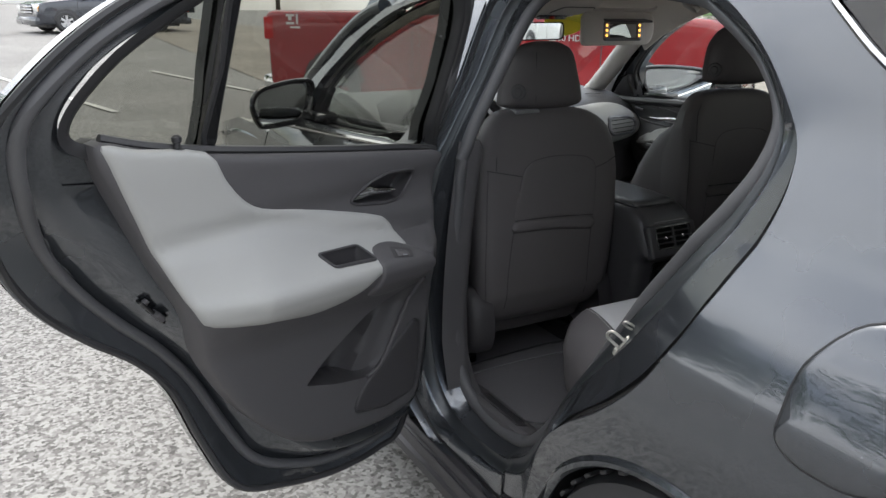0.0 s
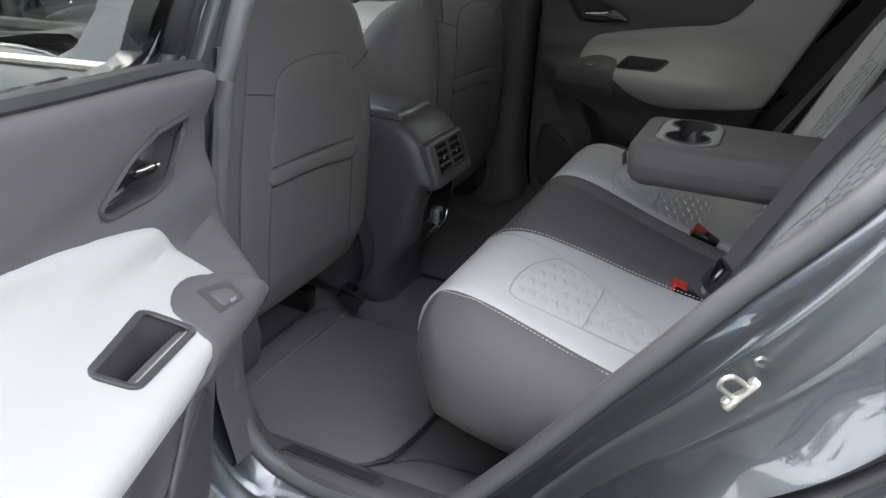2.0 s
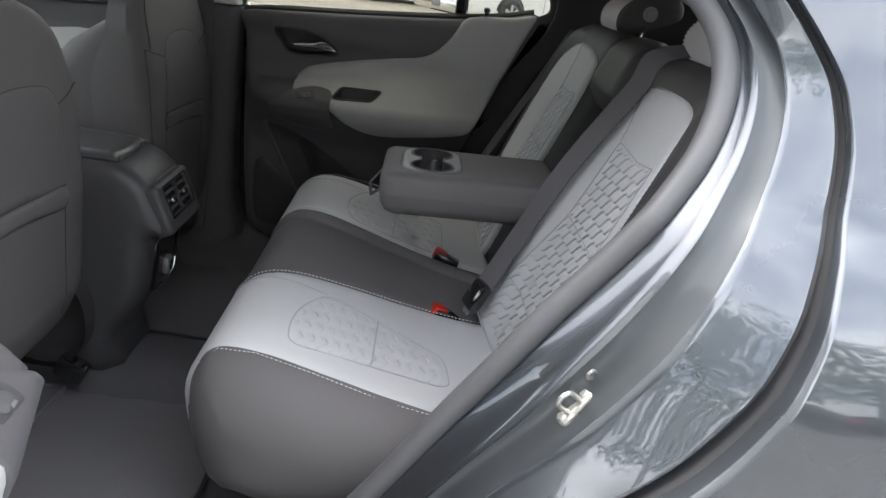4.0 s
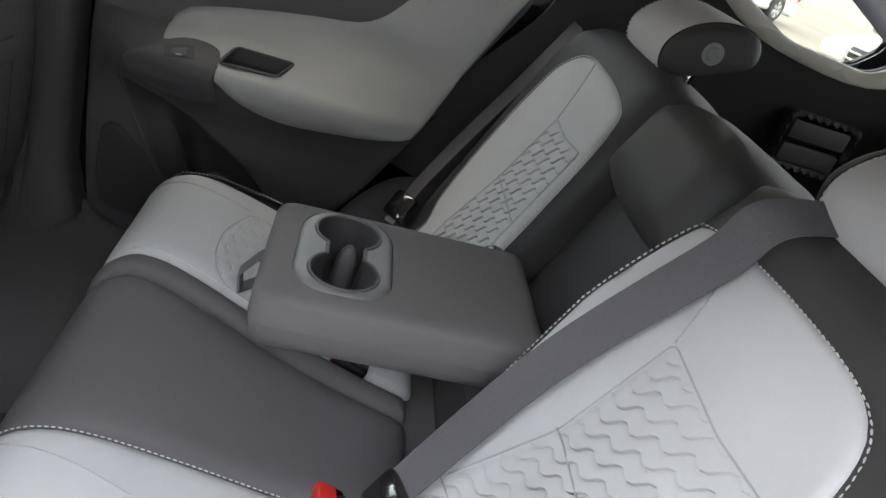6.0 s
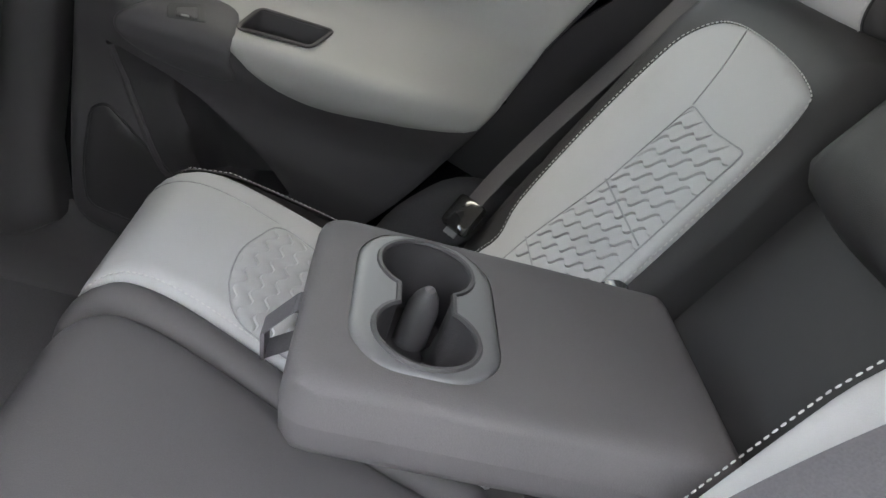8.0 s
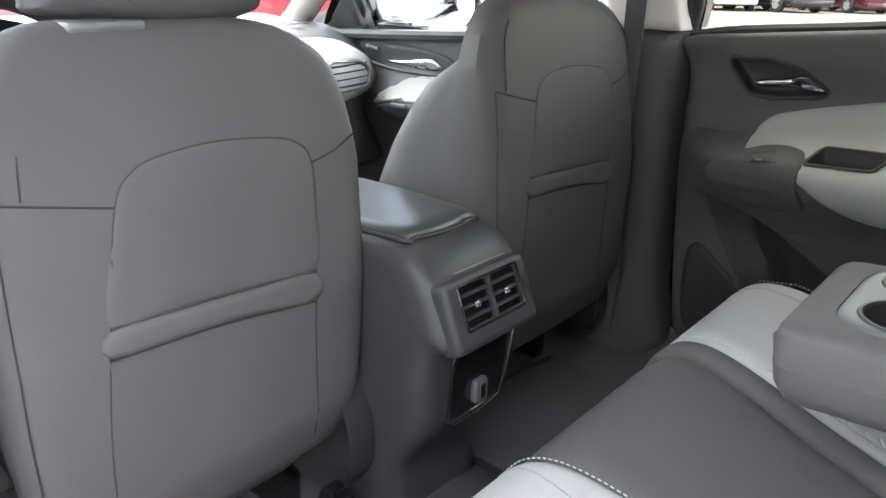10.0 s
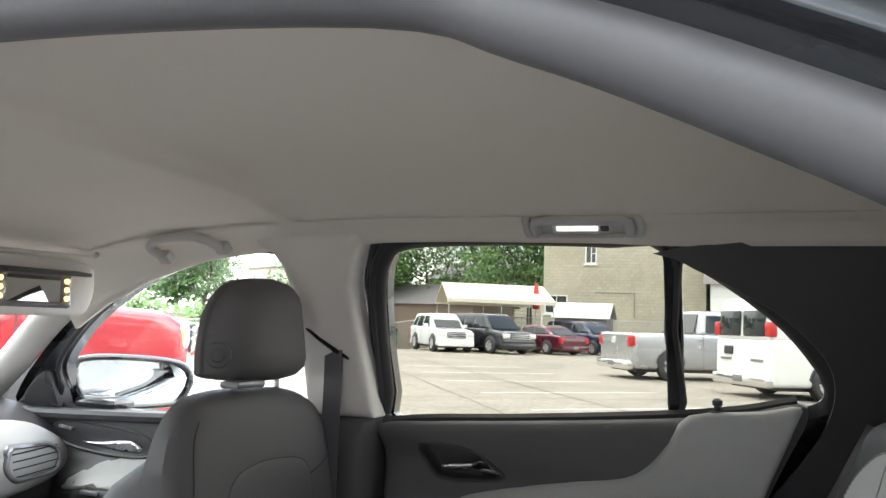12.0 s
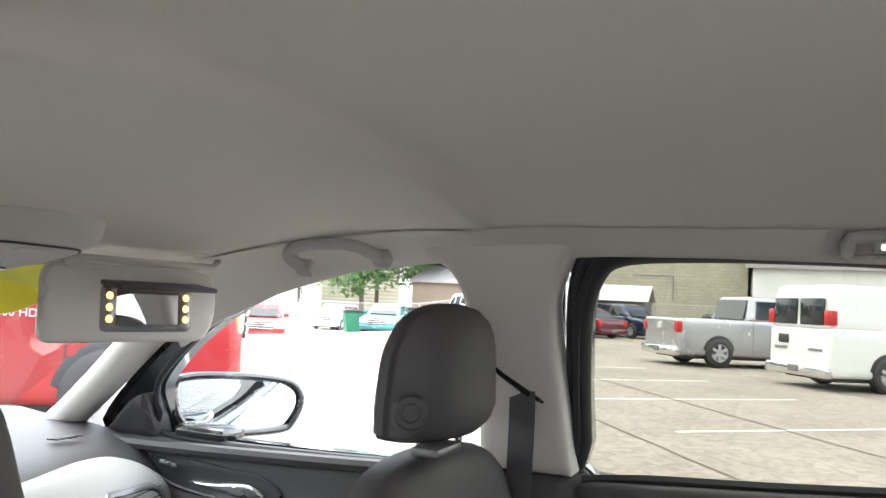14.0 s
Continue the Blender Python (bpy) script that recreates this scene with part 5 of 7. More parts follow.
GROUND = stony("pale_worn_asphalt", (0.105, 0.098, 0.088), (0.37, 0.356, 0.325), 75.0)
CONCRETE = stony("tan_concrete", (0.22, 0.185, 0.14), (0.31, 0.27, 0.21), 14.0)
bm = bmesh.new()
xs = [-600, -200, -80, -40, -20, -8, 0] + [2.2 + 2 * k for k in range(29)] + [60.2, 90, 200, 600]
ys = [-600, -200, -60] + [-26 + 2 * k for k in range(36)] + [50, 55, 60, 90, 200, 600]
gv = [[bm.verts.new((x, y, ground_z(x, y))) for x in xs] for y in ys]
for j in range(len(ys) - 1):
    for i in range(len(xs) - 1):
        bm.faces.new((gv[j][i], gv[j][i + 1], gv[j + 1][i + 1], gv[j + 1][i]))
tagged(part("ground", bm, GROUND), "pale worn asphalt parking lot with visible aggregate", "ground", kind="structure")
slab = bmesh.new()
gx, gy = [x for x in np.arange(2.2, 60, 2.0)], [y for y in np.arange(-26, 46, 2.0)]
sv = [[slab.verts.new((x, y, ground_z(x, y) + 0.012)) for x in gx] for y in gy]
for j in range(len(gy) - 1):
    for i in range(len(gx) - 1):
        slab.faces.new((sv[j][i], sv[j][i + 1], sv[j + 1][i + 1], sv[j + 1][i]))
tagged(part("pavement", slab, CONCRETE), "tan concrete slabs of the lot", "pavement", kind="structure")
# ================= front of the cabin =================
# dashboard: dark top, pale face, vents at the ends
dash = thing("dashboard", "dashboard with a dark top, pale grey face and grey-edged vent", "dashboard")
dp = spl([(0.80, 0.70), (0.80, 0.84), (0.785, 0.92), (0.80, 0.985), (0.86, 1.035), (0.96, 1.062), (1.15, 1.075), (1.40, 1.05), (1.45, 0.70)], 4)
part("body", loft([[(x, y + 0.10 * (abs(x) / 0.68) ** 2, z - 0.015 * (abs(x) / 0.7) ** 2) for y, z in dp] for x in np.linspace(-0.71, 0.71, 30)]), PLASTIC, dash, sharp=60)
face = spl([(-0.66, 0.945), (-0.66, 0.995), (-0.3, 1.015), (0.0, 1.02), (0.3, 1.03), (0.50, 1.035), (0.60, 1.02), (0.665, 0.975), (0.68, 0.93), (0.60, 0.885), (0.30, 0.865), (0.0, 0.86), (-0.40, 0.87)], 4)
fx = lambda u, v, w: (u, float(np.interp(v, [0.84, 0.92, 0.985, 1.04], [0.800, 0.785, 0.800, 0.866])) - 0.004 - w + 0.10 * (abs(u) / 0.68) ** 2, v)
part("pale_face", pillow(face, fx, 0.020, 0.03, 0.03, depth=0.02), LIGHT, dash, "pale grey dashboard face")
vl = rnd([(0.455, 0.995), (0.60, 0.985), (0.650, 0.955), (0.625, 0.905), (0.475, 0.905), (0.44, 0.94)], 0.02)
vh = [(0.545 + (u - 0.545) * 0.80, 0.945 + (v - 0.945) * 0.72) for u, v in vl]
ve = part("vent_frame", pillow(vl, lambda u, v, w: fx(u, v, w + 0.018), 0.008, 0.008, 0.012, [vh], depth=0.01), SATIN, dash, "satin grey vent frame")
part("vent_back", pillow(vh, lambda u, v, w: fx(u, v, 0.004), 0, 0, 0.03), RUBBER, ve)
for k in range(4):
    v = 0.918 + 0.0165 * k
    part("vent_slat", loft([[fx(u, v - 0.001, 0.012), fx(u, v + 0.001, 0.012), fx(u, v + 0.006, 0.024), fx(u, v + 0.004, 0.024)] for u in (0.475, 0.54, 0.625)]), VENTBLACK, ve)
part("defrost_grille", merge(*[moved(block(-0.004, -0.012, 0, 0.004, 0.012, 0.003), pose(0.50 + 0.014 * k, 1.02, 1.062, 0, 0, 20)) for k in range(5)]), RUBBER, dash)
# cluster hood and dials on the driver's side
part("cluster_hood", loft([[(-0.35 + 0.19 * math.cos(a) * s, y, 1.01 + 0.105 * math.sin(a) * s) for a in np.linspace(-0.2, math.pi + 0.2, 20)] for y, s in ((0.80, 0.92), (0.76, 1.0), (0.85, 1.05), (1.05, 0.9))], False, False), PLASTIC, dash)
part("cluster_face", pillow(spl([(-0.50, 1.0), (-0.47, 1.07), (-0.35, 1.10), (-0.23, 1.07), (-0.20, 1.0), (-0.35, 0.98)], 4), lambda u, v, w: (u, 0.835, v), 0, 0, 0.05), GLOSS, dash)
for x in (-0.42, -0.28):
    part("dial_ring", tube([(x + 0.045 * math.cos(a), 0.83, 1.035 + 0.045 * math.sin(a)) for a in np.linspace(0, 2 * math.pi, 30, endpoint=False)], 0.003, 6, True), CHROME, dash)

wheel_m = pose(-0.36, 0.62, 0.985, 68, 0, 0)
sw = thing("steering_wheel", "black leather steering wheel with bright spokes", "steering wheel", at=wheel_m)
ringp = [(0.185 * math.cos(a), 0.178 * math.sin(a), 0) for a in np.linspace(0, 2 * math.pi, 56, endpoint=False)]
part("rim", tube(ringp, 0.017, 12, True), PLASTIC, sw)
part("hub", pillow(spl([(-0.08, 0.05), (0.0, 0.065), (0.08, 0.05), (0.085, -0.02), (0.05, -0.075), (-0.05, -0.075), (-0.085, -0.02)], 4), lambda u, v, w: (u, v, w - 0.02), 0.03, 0.03, 0.02, depth=0.03), PLASTIC2, sw)
for s in (-1, 1):
    part("spoke", pillow(rnd([(s * 0.07, -0.025), (s * 0.175, -0.02), (s * 0.175, 0.02), (s * 0.07, 0.03)], 0.006), lambda u, v, w: (u, v, w - 0.012), 0.008, 0.008, 0.02, depth=0.012), SATIN, sw)
GOLD = pbr("gold_badge", (0.62, 0.40, 0.08), 0.3, 0.9, 0.05, 30, 0.03, 300, 0.0)
part("badge", pillow(rnd([(-0.032, -0.005), (-0.010, -0.007), (-0.012, -0.013), (0.008, -0.013), (0.010, -0.005), (0.032, -0.003), (0.034, 0.009), (0.012, 0.007), (0.013, 0.014), (-0.008, 0.014), (-0.010, 0.008), (-0.034, 0.006)], 0.001), lambda u, v, w: (u, v, w + 0.010), 0.003, 0.003, 0.01, depth=0.003), GOLD, sw, "small gold badge")
part("column", tube([(0, -0.01, -0.02), (0, -0.06, -0.20)], 0.045, 14), PLASTIC, sw)

# windshield and its pillars
ws = [[(x * (0.60 + 0.12 * k), 0.86 + 0.66 * k + 0.05 * math.cos(x * 1.5) - 0.05, 1.43 - 0.39 * k + 0.03 * (1 - x * x)) for x in np.linspace(-1, 1, 15)] for k in np.linspace(0, 1, 8)]
part("windshield", loft(ws, False, False), WINDSHIELD, car, "laminated windshield")
part("hood", loft([[(x, y, 1.05 - 0.10 * (abs(x) / 0.75) ** 2 - 0.16 * max(0, (y - 1.4) / 1.0) ** 2) for x in np.linspace(-0.875, 0.875, 19)] for y in np.linspace(1.32, 2.35, 14)], False, False), PAINT, car)
part("front_end", block(-0.62, 1.35, 0.35, 0.62, 2.30, 0.84, 0.08, 4), PAINT, car)
part("cowl", block(-0.72, 1.30, 0.70, 0.72, 1.50, 1.02, 0.02), RUBBER, car)
for s in (-1, 1):
    line = spl([(s * 0.575, 0.66, 1.405), (s * 0.60, 0.78, 1.365), (s * 0.635, 0.93, 1.275), (s * 0.672, 1.08, 1.165), (s * 0.70, 1.21, 1.07), (s * 0.71, 1.27, 1.02)], 6, False)
    part("front_pillar", tube(line, [0.024] * 6 + [0.044] * 19 + [0.048] * 6, 14, False, 0.75), TRIMLIGHT, car, "pale grey windshield pillar trim")
    out = [(p[0] + s * 0.045, p[1] + 0.02, p[2] + 0.012) for p in line]
    part("front_pillar_outer", tube(out, 0.028, 10), PAINT, car)


def front_door(s, label):
    """Front door: trim inside, skin outside, mirror on its front corner."""
    door = thing("front_door", label, "car door", "front doors of the car")
    win = spl([(0.182, 1.083), (0.172, 1.25), (0.178, 1.375), (0.202, 1.425), (0.26, 1.444), (0.44, 1.429), (0.60, 1.385), (0.75, 1.315), (0.87, 1.236), (0.955, 1.16), (0.965, 1.10), (0.965, 1.045), (0.60, 1.050), (0.30, 1.068)], 3)
    sail = rnd([(0.975, 1.04), (0.975, 1.145), (1.02, 1.125), (1.14, 1.03)], 0.01)
    skin_loop = [(0.09, 0.30), (0.085, 0.70), (0.06, 1.05), (0.045, 1.25), (0.03, 1.43), (0.10, 1.485), (0.30, 1.47), (0.60, 1.415), (0.85, 1.31), (1.02, 1.19), (1.20, 1.05), (1.24, 0.90), (1.22, 0.5), (1.15, 0.32)]
    part("outer_skin", pillow(skin_loop, lambda u, v, w: (s * (skin_x(v) + w - 0.06 * max(0, u - 0.9)), u, v), 0, 0, 0.05, [win], depth=0.03), PAINT, door, "dark grey metallic outer skin", sharp=55)
    part("window_pane", pillow(win, lambda u, v, w: (s * (glass_x(v) + 0.004), u, v), 0, 0, 0.1), GLASS, door)
    part("window_frame", tube([(s * (glass_x(v) - 0.008), u, v) for u, v in win], 0.0075, 8, True), RUBBER, door)
    part("belt_trim", tube([(s * (skin_x(v) + 0.004), u, v) for u, v in [(0.07, 1.072), (0.3, 1.058), (0.6, 1.040), (0.95, 1.022), (1.15, 1.015)]], 0.007, 6), CHROME, door, "chrome belt moulding")
    part("sail_cover", pillow(sail, lambda u, v, w: (s * (glass_x(v) - 0.03 - w), u, v), 0.01, 0.012, 0.03, depth=0.05), PLASTIC, door)
    # trim panel
    loop = spl([(0.175, 1.075), (0.175, 0.80), (0.17, 0.45), (0.40, 0.42), (0.85, 0.42), (1.05, 0.55), (1.12, 0.80), (1.13, 1.025), (0.80, 1.035), (0.45, 1.055)], 4)

    def px(u, v):
        arm = float(np.interp(v, [0.70, 0.80, 0.86, 0.89, 0.93, 0.97], [0, 0.05, 0.085, 0.08, 0.025, 0]))
        along = min(1, max(0, (1.0 - u) / 0.25))
        return 0.700 - 0.03 * max(0, v - 0.95) - arm * along
    tr = lambda u, v, w: (s * (px(u, v) - w), u, v)
    panel = part("trim_panel", pillow(loop, tr, 0.014, 0.02, 0.025, depth=0.08), PLASTIC2, door, "charcoal door trim")
    part("belt_strip", tube([(s * 0.675, u, v) for u, v in spl([(0.175, 1.078), (0.45, 1.060), (0.80, 1.042), (1.13, 1.030)], 6, False)], 0.014, 8), PLASTIC, panel)
    inlay = spl([(0.20, 0.99), (0.40, 0.985), (0.62, 0.965), (0.76, 0.935), (0.845, 0.865), (0.70, 0.885), (0.60, 0.88), (0.50, 0.82), (0.35, 0.80), (0.20, 0.81)], 4)
    part("pale_inlay", pillow(inlay, lambda u, v, w: tr(u, v, w + 0.006), 0.012, 0.014, 0.02, depth=0.01), LIGHT, panel, "light grey inlay")
    bez = spl([(0.60, 0.978), (0.63, 0.955), (0.75, 0.953), (0.87, 0.962), (0.93, 0.985), (0.938, 1.012), (0.90, 1.022), (0.80, 1.020), (0.66, 1.008)], 4)
    part("handle_bowl", pillow(bez, lambda u, v, w: tr(u, v, w + 0.015), 0.004, 0.006, 0.015, depth=0.004), RUBBER, panel)
    part("handle_bezel", tube([tr(u, v, 0.018) for u, v in bez], 0.004, 6, True), PLASTIC, panel)
    part("handle_lever", pillow(spl([(0.635, 0.972), (0.67, 0.992), (0.76, 0.982), (0.83, 0.976), (0.76, 0.967), (0.67, 0.963)], 4), lambda u, v, w: tr(u, v, w + 0.02), 0.01, 0.006, 0.01, depth=0.006), CHROME, panel, "chrome inner handle")
    for k in range(3):
        part("memory_key", moved(block(-0.004, -0.008, -0.004, 0.004, 0.008, 0.004, 0.002, 1), pose(s * 0.672, 0.865 + 0.016 * k, 1.004 + 0.002 * k)), SATIN, panel)
    part("switch_pad", pillow(spl([(0.60, 0.872), (0.64, 0.885), (0.76, 0.878), (0.845, 0.850), (0.78, 0.835), (0.66, 0.845)], 4), lambda u, v, w: tr(u, v, w + 0.012), 0.006, 0.01, 0.015, depth=0.02), PLASTIC, panel)
    part("switch", block(*sorted((s * 0.592, s * 0.606))[:1], 0.69, 0.872, sorted((s * 0.592, s * 0.606))[1], 0.74, 0.882, 0.002, 1), SATIN, panel)
    # mirror
    ml = spl([(0.012, -0.02), (0.0, 0.045), (0.03, 0.066), (0.14, 0.066), (0.25, 0.050), (0.285, 0.008), (0.265, -0.050), (0.235, -0.066), (0.13, -0.070), (0.055, -0.066)], 5)
    mput = lambda k: (lambda u, v, w: (s * (0.772 + 0.92 * u), 0.900 - k * (u - 0.14) + w, 1.106 + v))
    mir = part("mirror_housing", pillow(ml, mput(0.60), 0.105, 0.07, 0.02, depth=0.012), PAINT, door, "dark grey door mirror")
    face = [(0.14 + (u - 0.14) * 0.93, v * 0.87) for u, v in ml]
    part("mirror_glass", pillow(face, lambda u, v, w: mput(0.62)(u, v, -0.004), 0, 0, 0.05), MIRROR, mir)
    part("mirror_rim", tube([mput(0.60)(u, v, -0.010) for u, v in ml], 0.009, 8, True), GLOSS, mir)
    part("mirror_arm", block(min(s * 0.74, s * 0.82), 0.80, 1.045, max(s * 0.74, s * 0.82), 0.94, 1.075, 0.012), GLOSS, door)
    return door


front_door(-1, "closed front door with dark grey skin and door mirror")
front_door(1, "closed front passenger door with charcoal and pale trim")

# ================= things on the ceiling =================
WARM = glow("vanity_lamp", (1.0, 0.50, 0.10), 1.3)
WHITE_LAMP = glow("dome_lamp", (1.0, 0.97, 0.92), 0.22)


def sun_visor(cx, s, label):
    at = pose(cx, 0.657, 1.347, -4, 0, -12 * s)
    v = thing("sun_visor", label, "sun visor", "sun visors", at=at)
    slab = rnd([(-0.152 * s, -0.062), (0.138 * s, -0.062), (0.156 * s, -0.01), (0.152 * s, 0.05), (0.10 * s, 0.060), (-0.150 * s, 0.058)][::s], [0.022, 0.035, 0.02, 0.02, 0.03, 0.03][::s])
    part("panel", merge(pillow(slab, lambda u, w, d: (u, -0.008 - d, w), 0.006, 0.01, 0.03), pillow(slab, lambda u, w, d: (u, -0.008 + d, w), 0.008, 0.01, 0.03)), TRIMLIGHT, v)
    part("mirror_frame", pillow(rnd(box2(-0.060, -0.046, 0.102, 0.026), 0.012), lambda u, w, d: (u, -0.014 - d, w), 0.004, 0.006, 0.02, [box2(-0.034, -0.034, 0.076, 0.018)], depth=0.004), SATIN, v)
    part("mirror", pillow(box2(-0.034, -0.034, 0.076, 0.018), lambda u, w, d: (u, -0.0155, w), 0, 0, 0.1), MIRROR, v)
    part("flap", moved(block(-0.062, -0.004, -0.004, 0.112, 0.055, 0.004, 0.003), pose(0, -0.018, 0.030, 190, 0, 0)), PLASTIC2, v)
    for x0 in (-0.047, 0.089):
        for k in range(3):
            part("lamp", lathe([(0, -0.0205), (0.0042, -0.0205), (0.0056, -0.018)], 10, "y", (x0, 0, -0.026 + 0.018 * k)), WARM, v, "lit warm vanity lamp")
    part("hinge_rod", tube([(-s * 0.10, -0.006, 0.066), (s * 0.150, -0.006, 0.066), (s * 0.165, 0.0, 0.075), (s * 0.168, 0.0, 0.125)], 0.006, 8), TRIMLIGHT, v)
    part("clip", block(-0.110 * s - 0.010, -0.018, 0.050, -0.110 * s + 0.010, 0.002, 0.085, 0.004), TRIMLIGHT, v)
    return v


sun_visor(0.317, 1, "lowered pale sun visor with a lit vanity mirror")
sun_visor(-0.305, -1, "lowered pale sun visor with lit mirror above the steering wheel")


HANDLE = pbr("grey_handle_plastic", (0.47, 0.46, 0.44), 0.55, 0, 0.05, 8, 0.05, 500, 0.08)


def grab_handle(at, label):
    return thing("grab_handle", label, "grab handle", "grab handles", at=at)


# front one: an open bow on two feet
gf = grab_handle(pose(0.470, 0.392, 1.444), "pale grey grab handle bow above the front window")
bow = spl([(0.022, 0.066, -0.022), (0.002, 0.078, -0.008), (-0.003, 0.068, 0.006), (-0.005, 0.034, 0.014), (-0.005, -0.030, 0.016), (-0.002, -0.062, 0.010), (0.012, -0.078, 0.002), (0.030, -0.082, -0.002)], 5, False)
part("bow", tube(bow, 0.012, 12, False, 0.85), HANDLE, gf)
for y, z in ((0.066, -0.022), (-0.082, -0.002)):
    part("foot", moved(block(-0.012, -0.016, -0.011, 0.016, 0.016, 0.011, 0.006), pose(0.032, y, z, 0, 40, 0)), HANDLE, gf)
# rear one: folded flat into its recess, with a lamp
gr = grab_handle(pose(0.478, -0.446, 1.480, 0, 42, 0), "pale grey grab handle folded into the headliner with a small lamp")
part("recess", pillow(rnd(box2(-0.030, -0.104, 0.034, 0.104), [0.024, 0.012, 0.012, 0.024]), lambda u, v, w: (u, v, -w), 0.005, 0.008, 0.014, [rnd(box2(-0.018, -0.088, 0.034 - 0.006, 0.088), 0.014)], depth=0.012), HANDLE, gr)
part("recess_floor", pillow(rnd(box2(-0.019, -0.089, 0.029, 0.089), 0.014), lambda u, v, w: (u, v, 0.005), 0, 0, 0.03), HANDLE, gr)
part("bow", tube(spl([(0.024, 0.080, 0.0), (0.0, 0.080, -0.004), (-0.010, 0.066, -0.006), (-0.012, 0.0, -0.006), (-0.010, -0.066, -0.006), (0.0, -0.080, -0.004), (0.024, -0.080, 0.0)], 5, False), 0.0085, 10, False, 0.8), HANDLE, gr)
part("lamp_housing", pillow(rnd(box2(0.0, -0.050, 0.026, 0.052), 0.006), lambda u, v, w: (u, v, 0.002 - w), 0.004, 0.005, 0.012, depth=0.004), HANDLE, gr)
part("lamp", block(0.005, -0.028, -0.0055, 0.015, 0.044, -0.0015, 0.002), WHITE_LAMP, gr, "small clear lamp")
part("switch", block(0.005, -0.046, -0.005, 0.016, -0.032, -0.0015, 0.002), PLASTIC2, gr)

oc = thing("overhead_console", "pale overhead console with reading lamps", "overhead console")
ol = spl([(0.022, 0.582), (0.07, 0.570), (0.13, 0.568), (0.180, 0.578), (0.200, 0.61), (0.195, 0.70), (0.165, 0.78), (0.08, 0.80), (0.0, 0.79), (-0.010, 0.70), (0.0, 0.62)], 4)
part("body", pillow(ol, lambda u, v, w: (u, v, head_z(u, v) - 0.004 - w), 0.034, 0.03, 0.016, depth=0.01), TRIMLIGHT, oc)
part("door", pillow(rnd(box2(0.030, 0.596, 0.172, 0.70), 0.025), lambda u, v, w: (u, v, head_z(u, v) - 0.0375 - w), 0.005, 0.006, 0.02, depth=0.003), TRIMLIGHT, oc)
part("door_gap", tube([(u, v, head_z(u, v) - 0.0395) for u, v in rnd(box2(0.030, 0.596, 0.172, 0.70), 0.025)], 0.0018, 6, True), PLASTIC2, oc)
part("door_catch", pillow(rnd(box2(0.075, 0.602, 0.128, 0.618), 0.004), lambda u, v, w: (u, v, head_z(u, v) - 0.042 - w), 0.002, 0.003, 0.01, depth=0.002), TRIMLIGHT, oc)
part("switch_panel", pillow(rnd(box2(0.015, 0.725, 0.155, 0.770), 0.012), lambda u, v, w: (u, v, head_z(u, v) - 0.0365 - w), 0.004, 0.006, 0.02, depth=0.004), GLOSS, oc)
for k in range(5):
    part("key", block(0.022 + 0.026 * k, 0.735, head_z(0, 0.748) - 0.047, 0.038 + 0.026 * k, 0.760, head_z(0, 0.748) - 0.038, 0.002, 1), SATIN if k != 2 else RED, oc)

rm = thing("rear_view_mirror", "black interior rear-view mirror", "mirror", at=pose(0.005, 0.70, 1.338, 0, 0, 12))
ml = rnd(box2(-0.12, -0.032, 0.12, 0.032), 0.022)
part("shell", pillow(ml, lambda u, v, w: (u, w, v), 0.03, 0.025, 0.02, depth=0.006), GLOSS, rm)
part("glass", pillow([(a * 0.93, b * 0.85) for a, b in ml], lambda u, v, w: (u, -0.0065, v), 0, 0, 0.05), MIRROR, rm)
part("stalk", tube([(0, 0.03, 0.01), (0, 0.10, 0.045)], 0.014, 10), GLOSS, rm)

# yellow price sticker on the windshield
STICK = pbr("yellow_sticker", (0.85, 0.72, 0.02), 0.5, 0, 0.05, 20, 0.03, 300, 0.0)
sticker = thing("windshield_sticker", "yellow oval price sticker on the windshield", "sticker", at=pose(0.335, 0.975, 1.378, 120, 0, 0))
oval = [(0.115 * math.cos(a), 0.080 * math.sin(a)) for a in np.linspace(0, 2 * math.pi, 40, endpoint=False)]
part("sheet", pillow(oval, lambda u, v, w: (u, v, w), 0.0005, 0.001, 0.03, depth=0.001), STICK, sticker)


def letters(text, size, m, material, name="lettering", parent=None, thick=0.0006, turn=Matrix.Identity(4)):
    cu = bpy.data.curves.new(name, "FONT")
    cu.body, cu.size, cu.extrude, cu.align_x, cu.align_y = text, size, thick, "CENTER", "CENTER"
    tmp = bpy.data.objects.new("tmp", cu)
    scene.collection.objects.link(tmp)
    bpy.context.view_layer.update()
    me = bpy.data.meshes.new_from_object(tmp.evaluated_get(bpy.context.evaluated_depsgraph_get()))
    bpy.data.objects.remove(tmp)
    me.transform(m)
    me.materials.clear()
    me.materials.append(material)
    ob = new(name, me)
    ob.parent = parent
    return ob


letters("18", 0.10, pose(0, 0, -0.002, 0, 180, 0), GLOSS, parent=sticker)

# front passenger belt on the pillar
fb = thing("front_seat_belt", "dark seat belt hanging from the pillar guide", "seat belt")
part("webbing", strip(spl([(0.607, 0.093, 1.238), (0.609, 0.092, 1.19), (0.614, 0.095, 1.05), (0.622, 0.10, 0.85), (0.63, 0.10, 0.60), (0.63, 0.11, 0.45)], 5, False), 0.046, side=(0.15, 1, 0)), BELT, fb)
part("guide", tube([(0.598, 0.150, 1.283), (0.602, 0.125, 1.262), (0.610, 0.085, 1.236), (0.616, 0.058, 1.222)], [0.010, 0.008, 0.008, 0.006], 8), GLOSS, fb, "black belt guide")

